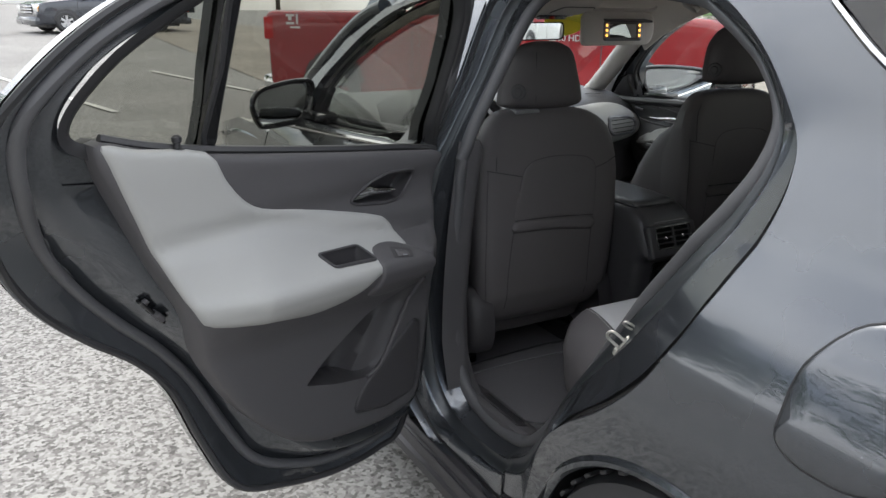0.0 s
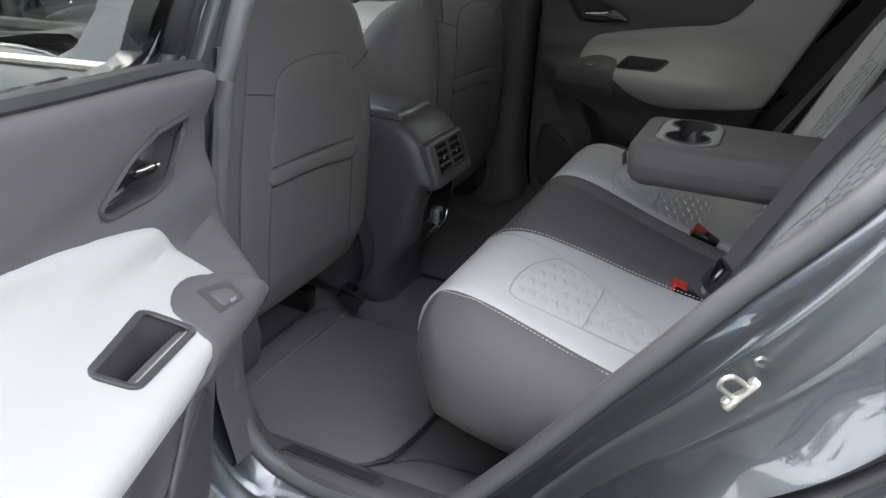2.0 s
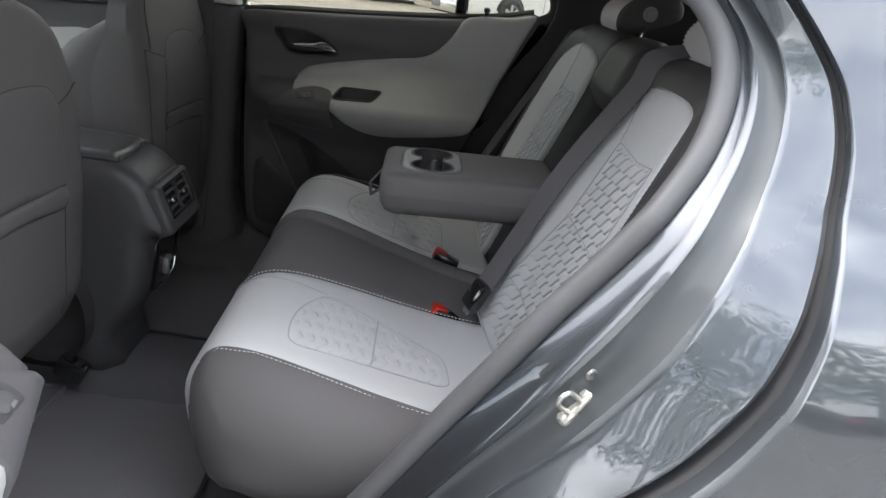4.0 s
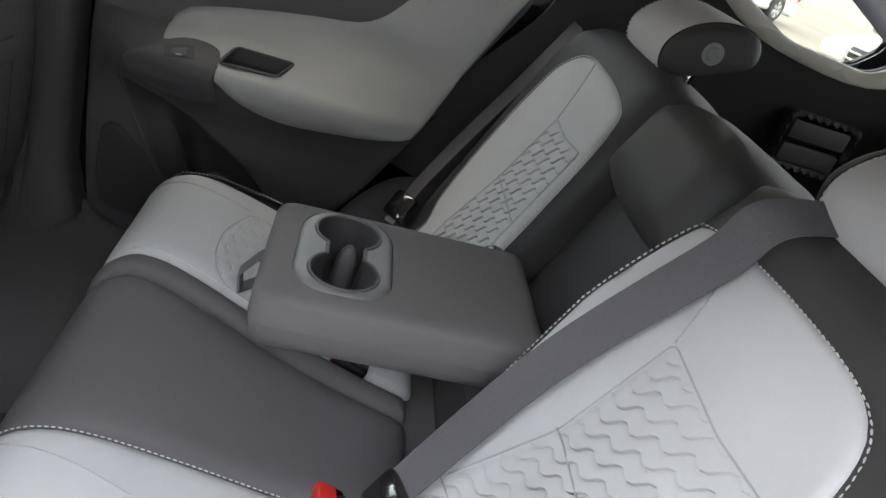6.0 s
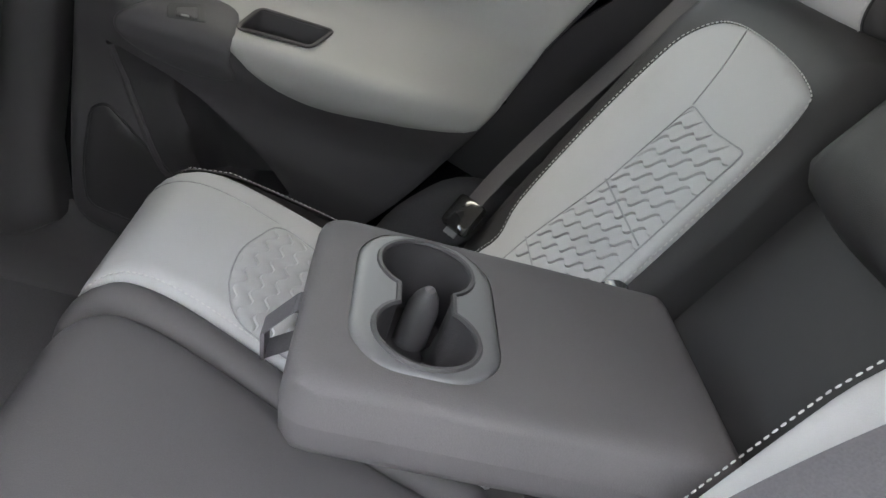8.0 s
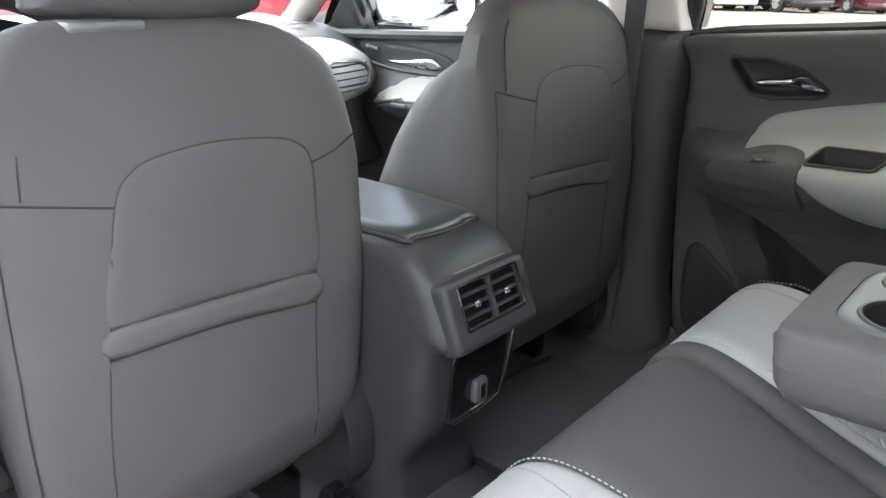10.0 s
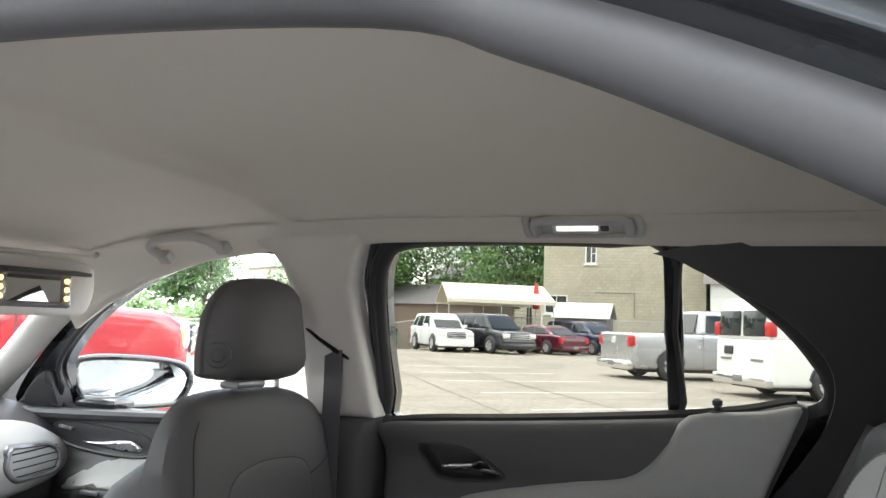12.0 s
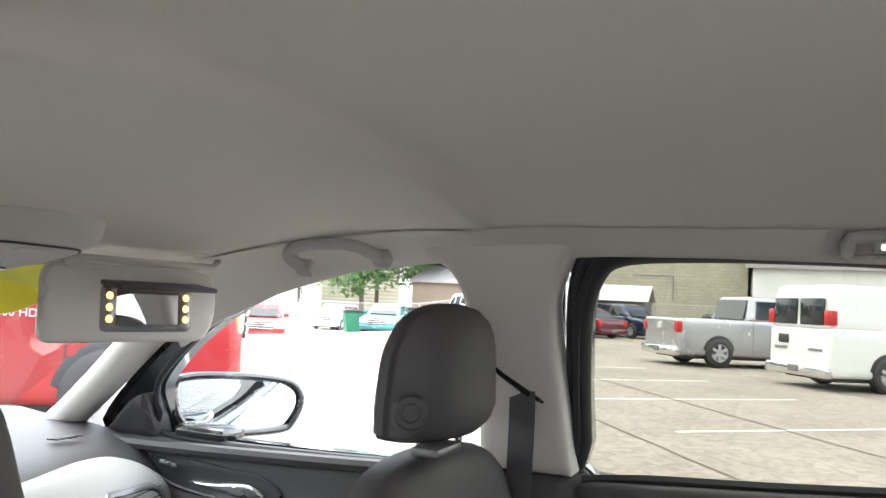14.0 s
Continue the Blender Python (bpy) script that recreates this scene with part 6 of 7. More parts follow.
# floor mats, sill plate, striker
mat_l = thing("floor_mat", "dark rubber-backed floor mat with a raised edge", "floor mat", "floor mats")
ml2 = spl([(-0.60, 0.20), (-0.40, 0.235), (-0.15, 0.22), (-0.12, 0.05), (-0.13, -0.14), (-0.30, -0.20), (-0.55, -0.18), (-0.625, -0.05), (-0.62, 0.10)], 5)
part("sheet", pillow(ml2, lambda u, v, w: (u, v, 0.337 + w + 0.02 * max(0, v - 0.05)), 0.006, 0.012, 0.03, depth=0.006), MATRUB, mat_l)
part("edge", tube([(u, v, 0.343 + 0.02 * max(0, v - 0.05)) for u, v in ml2], 0.004, 6, True), RUBBER, mat_l)
part("ridge", tube([(-0.60, 0.165, 0.347), (-0.40, 0.168, 0.347), (-0.13, 0.155, 0.347)], 0.003, 6), SATIN, mat_l, "worn pale fold line")
mat_r = thing("floor_mat", "dark rubber-backed floor mat by the far door", "floor mat", "floor mats")
part("sheet", pillow([(-u + 0.04, v) for u, v in ml2][::-1], lambda u, v, w: (u, v, 0.337 + w), 0.006, 0.012, 0.03, depth=0.006), MATRUB, mat_r)
part("edge", tube([(-u + 0.04, v, 0.343) for u, v in ml2], 0.004, 6, True), RUBBER, mat_r)

sp = thing("sill_plate", "dark sill plate with a ribbed insert", "sill trim")
part("plate", pillow(spl([(-0.70, 0.02), (-0.70, -0.25), (-0.665, -0.42), (-0.60, -0.46), (-0.61, -0.20), (-0.615, 0.04), (-0.66, 0.10)], 5), lambda u, v, w: (u, v, 0.352 + w + 0.35 * max(0, -0.60 - u)), 0.02, 0.03, 0.02, depth=0.05), PLASTIC2, sp)
part("insert", pillow(rnd(box2(-0.682, -0.23, -0.648, -0.035), 0.008), lambda u, v, w: (u, v, 0.372 + w + 0.35 * max(0, -0.60 - u)), 0.003, 0.004, 0.02, depth=0.003), PLASTIC, sp)
for k in range(4):
    part("rib", tube([(-0.676 + 0.0075 * k, -0.22, 0.3785 + 0.35 * (0.076 - 0.0075 * k)), (-0.676 + 0.0075 * k, -0.045, 0.3785 + 0.35 * (0.076 - 0.0075 * k))], 0.0018, 6), RUBBER, sp)
part("inner_strip", pillow(rnd([(-0.60, -0.15), (-0.60, -0.47), (-0.50, -0.47), (-0.52, -0.24)], 0.03), lambda u, v, w: (u, v, 0.345 + w), 0.012, 0.03, 0.03, depth=0.02), PLASTIC2, sp)

STEELY = pbr("zinc_plated_steel", (0.48, 0.47, 0.44), 0.35, 0.8, 0.1, 60, 0.05, 500, 0.05)
st = thing("door_striker", "bright steel door striker loop on the jamb", "striker", at=pose(-0.804, -0.718, 0.850, 0, 0, 0) @ pose(0, 0, 0, 38, 0, 18) @ Matrix.Scale(0.85, 4))
part("plate", merge(pillow(rnd(box2(-0.013, -0.030, 0.013, 0.030), 0.009), lambda u, v, w: (u, w, v), 0.004, 0.003, 0.008, depth=0.006), block(-0.013, -0.012, -0.012, -0.009, 0.0, 0.016, 0.001, 1)), STEELY, st)
part("loop", tube(spl([(-0.002, 0.0, -0.011), (-0.006, 0.018, -0.0115), (-0.011, 0.032, -0.010), (-0.013, 0.038, 0.0), (-0.011, 0.032, 0.010), (-0.006, 0.018, 0.0115), (-0.002, 0.0, 0.011)], 4, False), 0.0034, 8), STEELY, st)
for z in (-0.021, 0.021):
    part("screw", lathe([(0, 0.008), (0.005, 0.0075), (0.0075, 0.004)], 14, "y", (-0.001, 0, z)), STEELY, st)
slot = spl([(-0.003, -0.013), (0.004, -0.013), (0.006, 0.0), (0.004, 0.013), (-0.003, 0.013), (-0.006, 0.0)], 4)
part("bumper_ring", tube([(-0.004 - 0.5 * b, 0.020 + 0.8 * b, 0.046 + a) for a, b in slot], 0.0024, 8, True), STEELY, st)
# a dark storage bin in the load space, by the far side
bin_ = thing("side_bin", "dark plastic storage bin in the load space", "bin", at=pose(0.66, -1.50, 1.07))
part("frame", pillow(rnd(box2(-0.09, -0.065, 0.09, 0.065), 0.015), lambda u, v, w: (-w, u, v), 0.012, 0.01, 0.02, [rnd(box2(-0.075, -0.05, 0.075, 0.05), 0.01)], depth=0.02), PLASTIC, bin_)
for k in (-0.026, 0.026):
    part("drawer", block(-0.006, -0.070, k - 0.021, 0.01, 0.070, k + 0.021, 0.006), PLASTIC2, bin_)


# the rest of the car's outside: tailgate, bumpers, fenders, lamps and wheels
back_win = rnd([(-0.60, 1.13), (0.60, 1.13), (0.52, 1.42), (-0.52, 1.42)], 0.05)
part("tailgate_skin", pillow(rnd([(-0.86, 0.62), (0.86, 0.62), (0.86, 0.93), (0.77, 1.08), (0.62, 1.49), (-0.62, 1.49), (-0.77, 1.08), (-0.86, 0.93)], 0.05), lambda u, v, w: (u, -1.79 - w + 0.20 * max(0, v - 1.1), v), 0.03, 0.05, 0.07, [back_win], depth=0.02), PAINT, car, "dark grey metallic tailgate")
part("rear_bumper", block(-0.87, -1.93, 0.36, 0.87, -1.72, 0.64, 0.06, 3), PAINT, car)
part("front_bumper", block(-0.86, 2.20, 0.34, 0.86, 2.43, 0.74, 0.08, 3), PAINT, car)
part("grille", block(-0.50, 2.36, 0.58, 0.50, 2.45, 0.80, 0.03), GLOSS, car)
for s in (-1, 1):
    arch = [(1.755 + 0.375 * math.cos(a), 0.355 + 0.375 * math.sin(a)) for a in np.linspace(0, math.pi, 24)]
    fender = [(2.33, 0.42), (2.34, 0.72), (2.24, 0.86), (1.80, 0.945), (1.36, 0.965), (1.245, 0.96), (1.245, 0.36)] + arch[::-1]
    part("front_fender", pillow(fender, lambda u, v, w: (s * (skin_x(v) + w - 0.06 * max(0, u - 0.9) * (1 if u < 1.9 else 1) - 0.25 * max(0, u - 2.0) ** 2), u, v), 0, 0, 0.05, depth=0.02), PAINT, car, sharp=50)
    part("headlight", block(min(s * 0.52, s * 0.80), 2.20, 0.74, max(s * 0.52, s * 0.80), 2.36, 0.86, 0.03), CHROME, car)
    part("tail_lamp", block(min(s * 0.55, s * 0.84), -1.85, 0.88, max(s * 0.55, s * 0.84), -1.74, 1.0, 0.03), RED, car)
    for y in (1.755, -0.975):
        if s < 0 and y < 0:
            continue
        other = part("wheel", lathe(TYRE, 40, "x", (s * 0.76, y, 0.355), False), RUBBER, car, "black tyre on a grey alloy wheel")
        part("rim", lathe([(0.0, s * 0.10), (0.06, s * 0.10), (0.09, s * 0.085), (0.2, s * 0.07), (0.225, s * 0.098), (0.23, s * 0.02)], 40, "x", (s * 0.76, y, 0.355)), SATIN, other)
# ================= parked vehicles =================
DARKGLASS = pbr("dark_vehicle_glass", (0.02, 0.025, 0.028), 0.06, 0, 0.2, 3, 0.02, 100, 0.0, rough_var=0.02)
LAMP_RED = pbr("red_lamp_lens", (0.45, 0.02, 0.02), 0.2, 0, 0.1, 10, 0.02, 100, 0.0)
LAMP_CLEAR = pbr("clear_lamp_lens", (0.75, 0.75, 0.72), 0.12, 0.3, 0.1, 10, 0.02, 100, 0.0)
LAMP_AMBER = pbr("amber_lamp_lens", (0.8, 0.35, 0.03), 0.2, 0, 0.1, 10, 0.02, 100, 0.0)
PAINT_OF = {}
ALLOY = pbr("silver_alloy", (0.52, 0.52, 0.53), 0.35, 0.6, 0.06, 8, 0.03, 200, 0.0)


def paint(name, color, metal=0.2):
    if name not in PAINT_OF:
        PAINT_OF[name] = pbr(name + "_paint", color, 0.25, metal, 0.06, 2, 0.03, 200, 0.0, coat=0.8)
    return PAINT_OF[name]


def road_wheel(v, x, y, r, w, s, spokes=6):
    wh = part("wheel", lathe([(r * 0.60, -w / 2), (r * 0.86, -w / 2), (r * 0.97, -w * 0.36), (r, 0), (r * 0.97, w * 0.36), (r * 0.86, w / 2), (r * 0.60, w / 2)], 28, "x", (x, y, r), False), RUBBER, v, "black tyre")
    part("rim", lathe([(0.0, s * w * 0.30), (r * 0.14, s * w * 0.32), (r * 0.16, s * w * 0.20), (r * 0.52, s * w * 0.22), (r * 0.62, s * w * 0.46), (r * 0.64, s * w * 0.2)], 28, "x", (x, y, r)), ALLOY, wh)
    for k in range(spokes):
        part("spoke", moved(block(-0.02, -0.035 * r / 0.35, r * 0.10, 0.02, 0.035 * r / 0.35, r * 0.60, 0.008, 1), pose(x + s * w * 0.40, y, r) @ Matrix.Rotation(2 * math.pi * k / spokes, 4, "X")), ALLOY, wh)


def half_body(loop, x0, r, h, taper=0.0, z0=0.0, step=0.2):
    """A body from its side view, rounded at the shoulders, drawn in by taper above z0."""
    put = lambda s: (lambda u, v, w: (s * (x0 + w - taper * max(0, v - z0)), u, v))
    return merge(pillow(loop, put(1), h, r, step, depth=0), pillow(loop, put(-1), h, r, step, depth=0),
                 loft([[(x0 - taper * max(0, v - z0), u, v) for u, v in dense(loop, step)], [(-(x0 - taper * max(0, v - z0)), u, v) for u, v in dense(loop, step)]], True, False))


def vehicle(label, category, at, kind, color, L, W, H, wheels, r, belt, group="parked vehicles", front="lamps"):
    """A parked vehicle, nose along +y; kind sets its side view."""
    v = thing(category.replace(" ", "_"), label, category, group, at=at)
    f, b, hw = L / 2, -L / 2, W / 2
    zs = r * 0.75
    if kind == "pickup":
        low = [(f - 0.05, zs), (f, zs + 0.25), (f - 0.02, belt - 0.22), (f - 0.25, belt - 0.08), (f - 1.35, belt), (b + 0.1, belt - 0.02), (b, belt - 0.05), (b + 0.03, zs + 0.1), (b + 0.15, zs)]
        top = [(f - 1.30, belt - 0.02), (f - 1.95, H - 0.06), (f - 2.2, H), (f - 3.55, H), (f - 3.72, H - 0.05), (f - 3.85, belt - 0.02)]
        panes = [[(f - 1.62, belt + 0.03), (f - 2.05, H - 0.14), (f - 2.68, H - 0.12), (f - 2.68, belt + 0.03)], [(f - 2.78, belt + 0.03), (f - 2.78, H - 0.12), (f - 3.52, H - 0.13), (f - 3.62, belt + 0.03)]]
        shut = [f - 1.45, f - 2.73, f - 3.72]
        wind, rear = (f - 1.30, f - 1.98), (f - 3.86, f - 3.74)
    elif kind == "van":
        low = [(f - 0.05, zs), (f, zs + 0.3), (f - 0.03, 1.0), (f - 0.75, 1.18), (f - 0.9, belt), (b + 0.02, belt), (b, zs + 0.25), (b + 0.05, zs)]
        top = [(f - 0.85, belt - 0.02), (f - 1.45, H - 0.08), (f - 1.8, H), (b + 0.25, H), (b + 0.08, H - 0.08), (b + 0.02, belt - 0.02)]
        panes = [[(f - 1.12, belt + 0.03), (f - 1.52, H - 0.16), (f - 2.1, H - 0.16), (f - 2.1, belt + 0.03)]]
        shut = [f - 0.95, f - 2.2, f - 3.4]
        wind, rear = (f - 0.85, f - 1.47), (b + 0.015, b + 0.07)
    elif kind == "sedan":
        low = [(f - 0.06, zs), (f, zs + 0.2), (f - 0.03, belt - 0.25), (f - 0.3, belt - 0.12), (f - 1.2, belt), (b + 0.75, belt + 0.03), (b + 0.08, belt - 0.02), (b, belt - 0.2), (b + 0.03, zs + 0.1), (b + 0.12, zs)]
        top = [(f - 1.15, belt - 0.02), (f - 1.85, H - 0.05), (f - 2.3, H), (f - 3.0, H), (f - 3.5, H - 0.10), (b + 0.65, belt)]
        panes = [[(f - 1.55, belt + 0.03), (f - 1.98, H - 0.13), (f - 2.6, H - 0.09), (f - 2.6, belt + 0.03)], [(f - 2.68, belt + 0.03), (f - 2.68, H - 0.09), (f - 3.3, H - 0.16), (f - 3.75, belt + 0.06)]]
        shut = [f - 1.35, f - 2.64, f - 3.6]
        wind, rear = (f - 1.15, f - 1.9), (b + 0.66, b + 1.35)
    else:
        low = [(f - 0.06, zs), (f, zs + 0.25), (f - 0.03, belt - 0.22), (f - 0.3, belt - 0.10), (f - 1.15, belt), (b + 0.05, belt + 0.04), (b, belt - 0.2), (b + 0.04, zs + 0.1), (b + 0.12, zs)]
        top = [(f - 1.05, belt - 0.02), (f - 1.70, H - 0.08), (f - 2.0, H), (b + 0.45, H - 0.03), (b + 0.25, H - 0.08), (b + 0.06, belt)]
        panes = [[(f - 1.45, belt + 0.03), (f - 1.85, H - 0.14), (f - 2.45, H - 0.12), (f - 2.45, belt + 0.03)], [(f - 2.53, belt + 0.03), (f - 2.53, H - 0.12), (f - 3.3, H - 0.13), (f - 3.3, belt + 0.04)], [(f - 3.38, belt + 0.04), (f - 3.38, H - 0.13), (b + 0.42, H - 0.18), (b + 0.24, belt + 0.08)]]
        shut = [f - 1.25, f - 2.49, f - 3.34]
        wind, rear = (f - 1.05, f - 1.74), (b + 0.055, b + 0.24)
    taper = 0.30 if kind != "van" else 0.10
    arches = [[(y + (r + 0.07) * math.cos(a), r + (r + 0.07) * math.sin(a)) for a in np.linspace(math.pi, 0, 14)] for y in wheels]
    loop = rnd(low, 0.10)
    body = part("body", half_body(loop, hw - 0.10, 0.10, 0.10), color, v)
    cab = part("cab", half_body(rnd(top, 0.08), hw - 0.12, 0.06, 0.05, taper, belt), color, v)
    xs_ = lambda z: hw - 0.12 + 0.05 - taper * max(0, z - belt)
    for s in (-1, 1):
        for p in panes:
            part("side_window", pillow(rnd(p, 0.05), lambda u, z, w: (s * (xs_(z) + 0.004 + w), u, z), 0.004, 0.02, 0.3, depth=0.01), DARKGLASS, cab)
        for y in shut:
            part("door_gap", block(min(s * (hw - 0.004), s * (hw + 0.003)), y - 0.006, zs + 0.05, max(s * (hw - 0.004), s * (hw + 0.003)), y + 0.006, belt - 0.05), RUBBER, body)
        for y in shut[:2]:
            part("door_handle", block(min(s * (hw - 0.01), s * (hw + 0.02)), y - 1.15, belt - 0.17, max(s * (hw - 0.01), s * (hw + 0.02)), y - 0.95, belt - 0.13, 0.01), color, body)
        for y, a in zip(wheels, arches):
            part("wheel_arch", pillow(a, lambda u, z, w: (s * (hw - 0.02 + w), u, z), 0.024, 0.02, 0.2, depth=0.05), RUBBER, body)
            road_wheel(v, s * (hw - 0.065), y, r, 0.24, s)
        part("mirror", block(min(s * (hw - 0.02), s * (hw + 0.20)), wind[0] - 0.50, belt + 0.0, max(s * (hw - 0.02), s * (hw + 0.20)), wind[0] - 0.38, belt + 0.17, 0.04), color if kind != "van" else RUBBER, v)
        part("headlight", block(min(s * (hw - 0.42), s * (hw - 0.03)), f - 0.22, belt - 0.42, max(s * (hw - 0.42), s * (hw - 0.03)), f - 0.005, belt - 0.20, 0.04), LAMP_CLEAR, v)
        part("turn_lamp", block(min(s * (hw - 0.10), s * (hw - 0.02)), f - 0.26, belt - 0.40, max(s * (hw - 0.10), s * (hw - 0.02)), f - 0.04, belt - 0.24, 0.02), LAMP_AMBER, v)
        zt = belt - 0.10 if kind != "van" else belt + 0.35
        part("tail_lamp", block(min(s * (hw - 0.20), s * (hw + 0.004)), b - 0.012, zt - 0.30, max(s * (hw - 0.20), s * (hw + 0.004)), b + 0.16, zt, 0.03), LAMP_RED, v)
    w0 = hw - 0.26
    for (ya, yb), nm, off in ((wind, "windshield", 0.02), (rear, "rear_window", -0.02)):
        if kind == "van" and nm == "rear_window":
            for s in (-1, 1):
                part(nm, block(min(s * 0.06, s * (hw - 0.22)), b - 0.004, belt + 0.05, max(s * 0.06, s * (hw - 0.22)), b + 0.05, H - 0.28, 0.02), DARKGLASS, cab)
            continue
        part(nm, loft([[(x, ya + off, belt + 0.03), (x, yb + off, H - 0.10), (x, yb - off * 0.2, H - 0.11), (x, ya - off * 0.2, belt + 0.02)] for x in (-w0, 0, w0)]), DARKGLASS, cab)
    part("grille", block(-hw + 0.45, f - 0.03, belt - 0.48, hw - 0.45, f + 0.015, belt - 0.18, 0.03), GLOSS, v)
    for k in range(3):
        part("grille_bar", block(-hw + 0.42, f + 0.0, belt - 0.44 + 0.09 * k, hw - 0.42, f + 0.025, belt - 0.41 + 0.09 * k, 0.008), CHROME, v)
    part("front_bumper", block(-hw + 0.02, f - 0.16, zs - 0.02, hw - 0.02, f + 0.06, zs + 0.24, 0.06), CHROME if kind == "pickup" else color, v)
    part("rear_bumper", block(-hw + 0.03, b - 0.10, zs - 0.02, hw - 0.03, b + 0.12, zs + 0.22, 0.05), CHROME if kind in ("pickup", "van") else color, v)
    part("underside", block(-hw + 0.2, b + 0.3, zs - 0.08, hw - 0.2, f - 0.3, zs + 0.1), RUBBER, v)
    part("number_plate", block(-0.16, b - 0.115, zs + 0.06, 0.16, b - 0.10, zs + 0.20, 0.004), SATIN, v)
    return v


def stand(x, y, heading, z=None):
    """A pose on the ground with the nose along heading (degrees from +x)."""
    return pose(x, y, ground_z(x, y) if z is None else z, 0, 0, heading - 90)


red_truck = vehicle("bright red heavy-duty crew-cab pickup with chrome bumpers", "pickup truck", stand(3.95, 7.1, -53.0, 0.0), "pickup", paint("red", (0.26, 0.008, 0.012), 0.0), 6.05, 2.04, 1.98, (1.95, -1.95), 0.42, 1.40)
part("bed_gap", block(1.005, -0.80, 0.55, 1.025, -0.785, 1.36), RUBBER, red_truck)
MARK = pbr("silver_lettering", (0.6, 0.6, 0.6), 0.3, 0.5, 0.05, 10, 0.02, 100, 0.0)
for s in (-1, 1):
    letters("2500 HD", 0.10, pose(s * 1.030, 1.15, 1.10, 90, 0, 90 * s), MARK, parent=red_truck, thick=0.004)
    for k, (y0, z0, w0, h0) in enumerate(((-2.66, 1.30, 0.13, 0.03), (-2.62, 1.25, 0.05, 0.05), (-2.66, 1.20, 0.13, 0.03), (-2.50, 1.20, 0.03, 0.13), (-2.60, 1.15, 0.16, 0.025))):
        part("decal", block(min(s * 1.010, s * 1.024), y0, z0, max(s * 1.010, s * 1.024), y0 + w0, z0 + h0), MARK, red_truck, "plain silver decal bars")
silver_truck = vehicle("silver crew-cab pickup with chrome rear bumper", "pickup truck", stand(22.7, 0.2, -56), "pickup", paint("silver", (0.42, 0.42, 0.43), 0.6), 5.9, 2.0, 1.95, (1.85, -1.75), 0.40, 1.30)
part("tailgate_mark", block(-0.10, -2.965, 0.98, 0.10, -2.95, 1.16, 0.03), LAMP_CLEAR, silver_truck)
van = vehicle("white cargo van with dark rear door windows", "van", stand(18.45, -3.05, -56), "van", paint("white", (0.72, 0.73, 0.72), 0.0), 5.7, 2.0, 2.12, (1.85, -1.55), 0.37, 1.25)
part("number_plate", block(-0.62, -2.866, 0.90, -0.30, -2.845, 1.08, 0.01), RUBBER, van)
for s in (-1, 1):
    part("name_bar", block(min(s * 0.35, s * 0.75), -2.864, 0.78, max(s * 0.35, s * 0.75), -2.85, 0.83), SATIN, van)
vehicle("white off-road vehicle with black fenders and slotted grille", "jeep", stand(34.3, 13.1, 222), "suv", paint("white", (0.72, 0.73, 0.72), 0.0), 4.2, 1.85, 1.84, (1.35, -1.2), 0.41, 1.15)
vehicle("black full-size SUV with chrome grille", "suv", stand(35.6, 11.2, 236), "suv", paint("black", (0.012, 0.013, 0.018), 0.2), 5.3, 2.05, 1.92, (1.65, -1.5), 0.40, 1.18)
vehicle("maroon sedan parked tail towards the lot", "sedan", stand(38.0, 8.9, 55), "sedan", paint("maroon", (0.10, 0.012, 0.025), 0.3), 4.8, 1.85, 1.47, (1.5, -1.4), 0.34, 0.98)
vehicle("dark blue SUV in the parked row", "suv", stand(40.5, 7.2, 236), "suv", paint("navy", (0.02, 0.03, 0.07), 0.3), 4.8, 1.9, 1.75, (1.5, -1.4), 0.37, 1.12)
vehicle("dark grey sedan behind the pickup", "sedan", stand(40.5, 2.2, 200), "sedan", paint("dark_grey", (0.05, 0.055, 0.06), 0.4), 4.8, 1.85, 1.47, (1.5, -1.4), 0.34, 0.98)
vehicle("small red SUV far across the lot", "suv", stand(25.7, 19.5, 217), "suv", paint("red", (0.26, 0.008, 0.012), 0.0), 4.5, 1.85, 1.68, (1.4, -1.3), 0.36, 1.08)
vehicle("silver SUV beyond the fence", "suv", stand(39.0, 31.0, 190), "suv", paint("silver", (0.42, 0.42, 0.43), 0.6), 4.7, 1.85, 1.7, (1.4, -1.3), 0.36, 1.08)
vehicle("white SUV beyond the fence", "suv", stand(44.0, 27.0, 190), "suv", paint("white", (0.72, 0.73, 0.72), 0.0), 4.7, 1.85, 1.7, (1.4, -1.3), 0.36, 1.08)
vehicle("dark grey minivan across the lot", "minivan", stand(1.2, 27.5, 196), "suv", paint("slate", (0.035, 0.04, 0.05), 0.4), 5.0, 1.95, 1.72, (1.65, -1.4), 0.34, 1.05)
vehicle("teal compact car across the lot", "car", stand(33.5, 17.6, 195), "sedan", paint("teal", (0.03, 0.16, 0.18), 0.3), 4.5, 1.8, 1.45, (1.4, -1.3), 0.33, 0.96)
vehicle("white SUV parked on the far side of the row", "suv", stand(19.5, -9.5, 124), "suv", paint("white", (0.72, 0.73, 0.72), 0.0), 4.7, 1.85, 1.7, (1.4, -1.3), 0.36, 1.08)
vehicle("silver sedan parked behind the SUV", "sedan", stand(9.5, -9.0, 120), "sedan", paint("silver", (0.42, 0.42, 0.43), 0.6), 4.8, 1.85, 1.47, (1.5, -1.4), 0.34, 0.98)

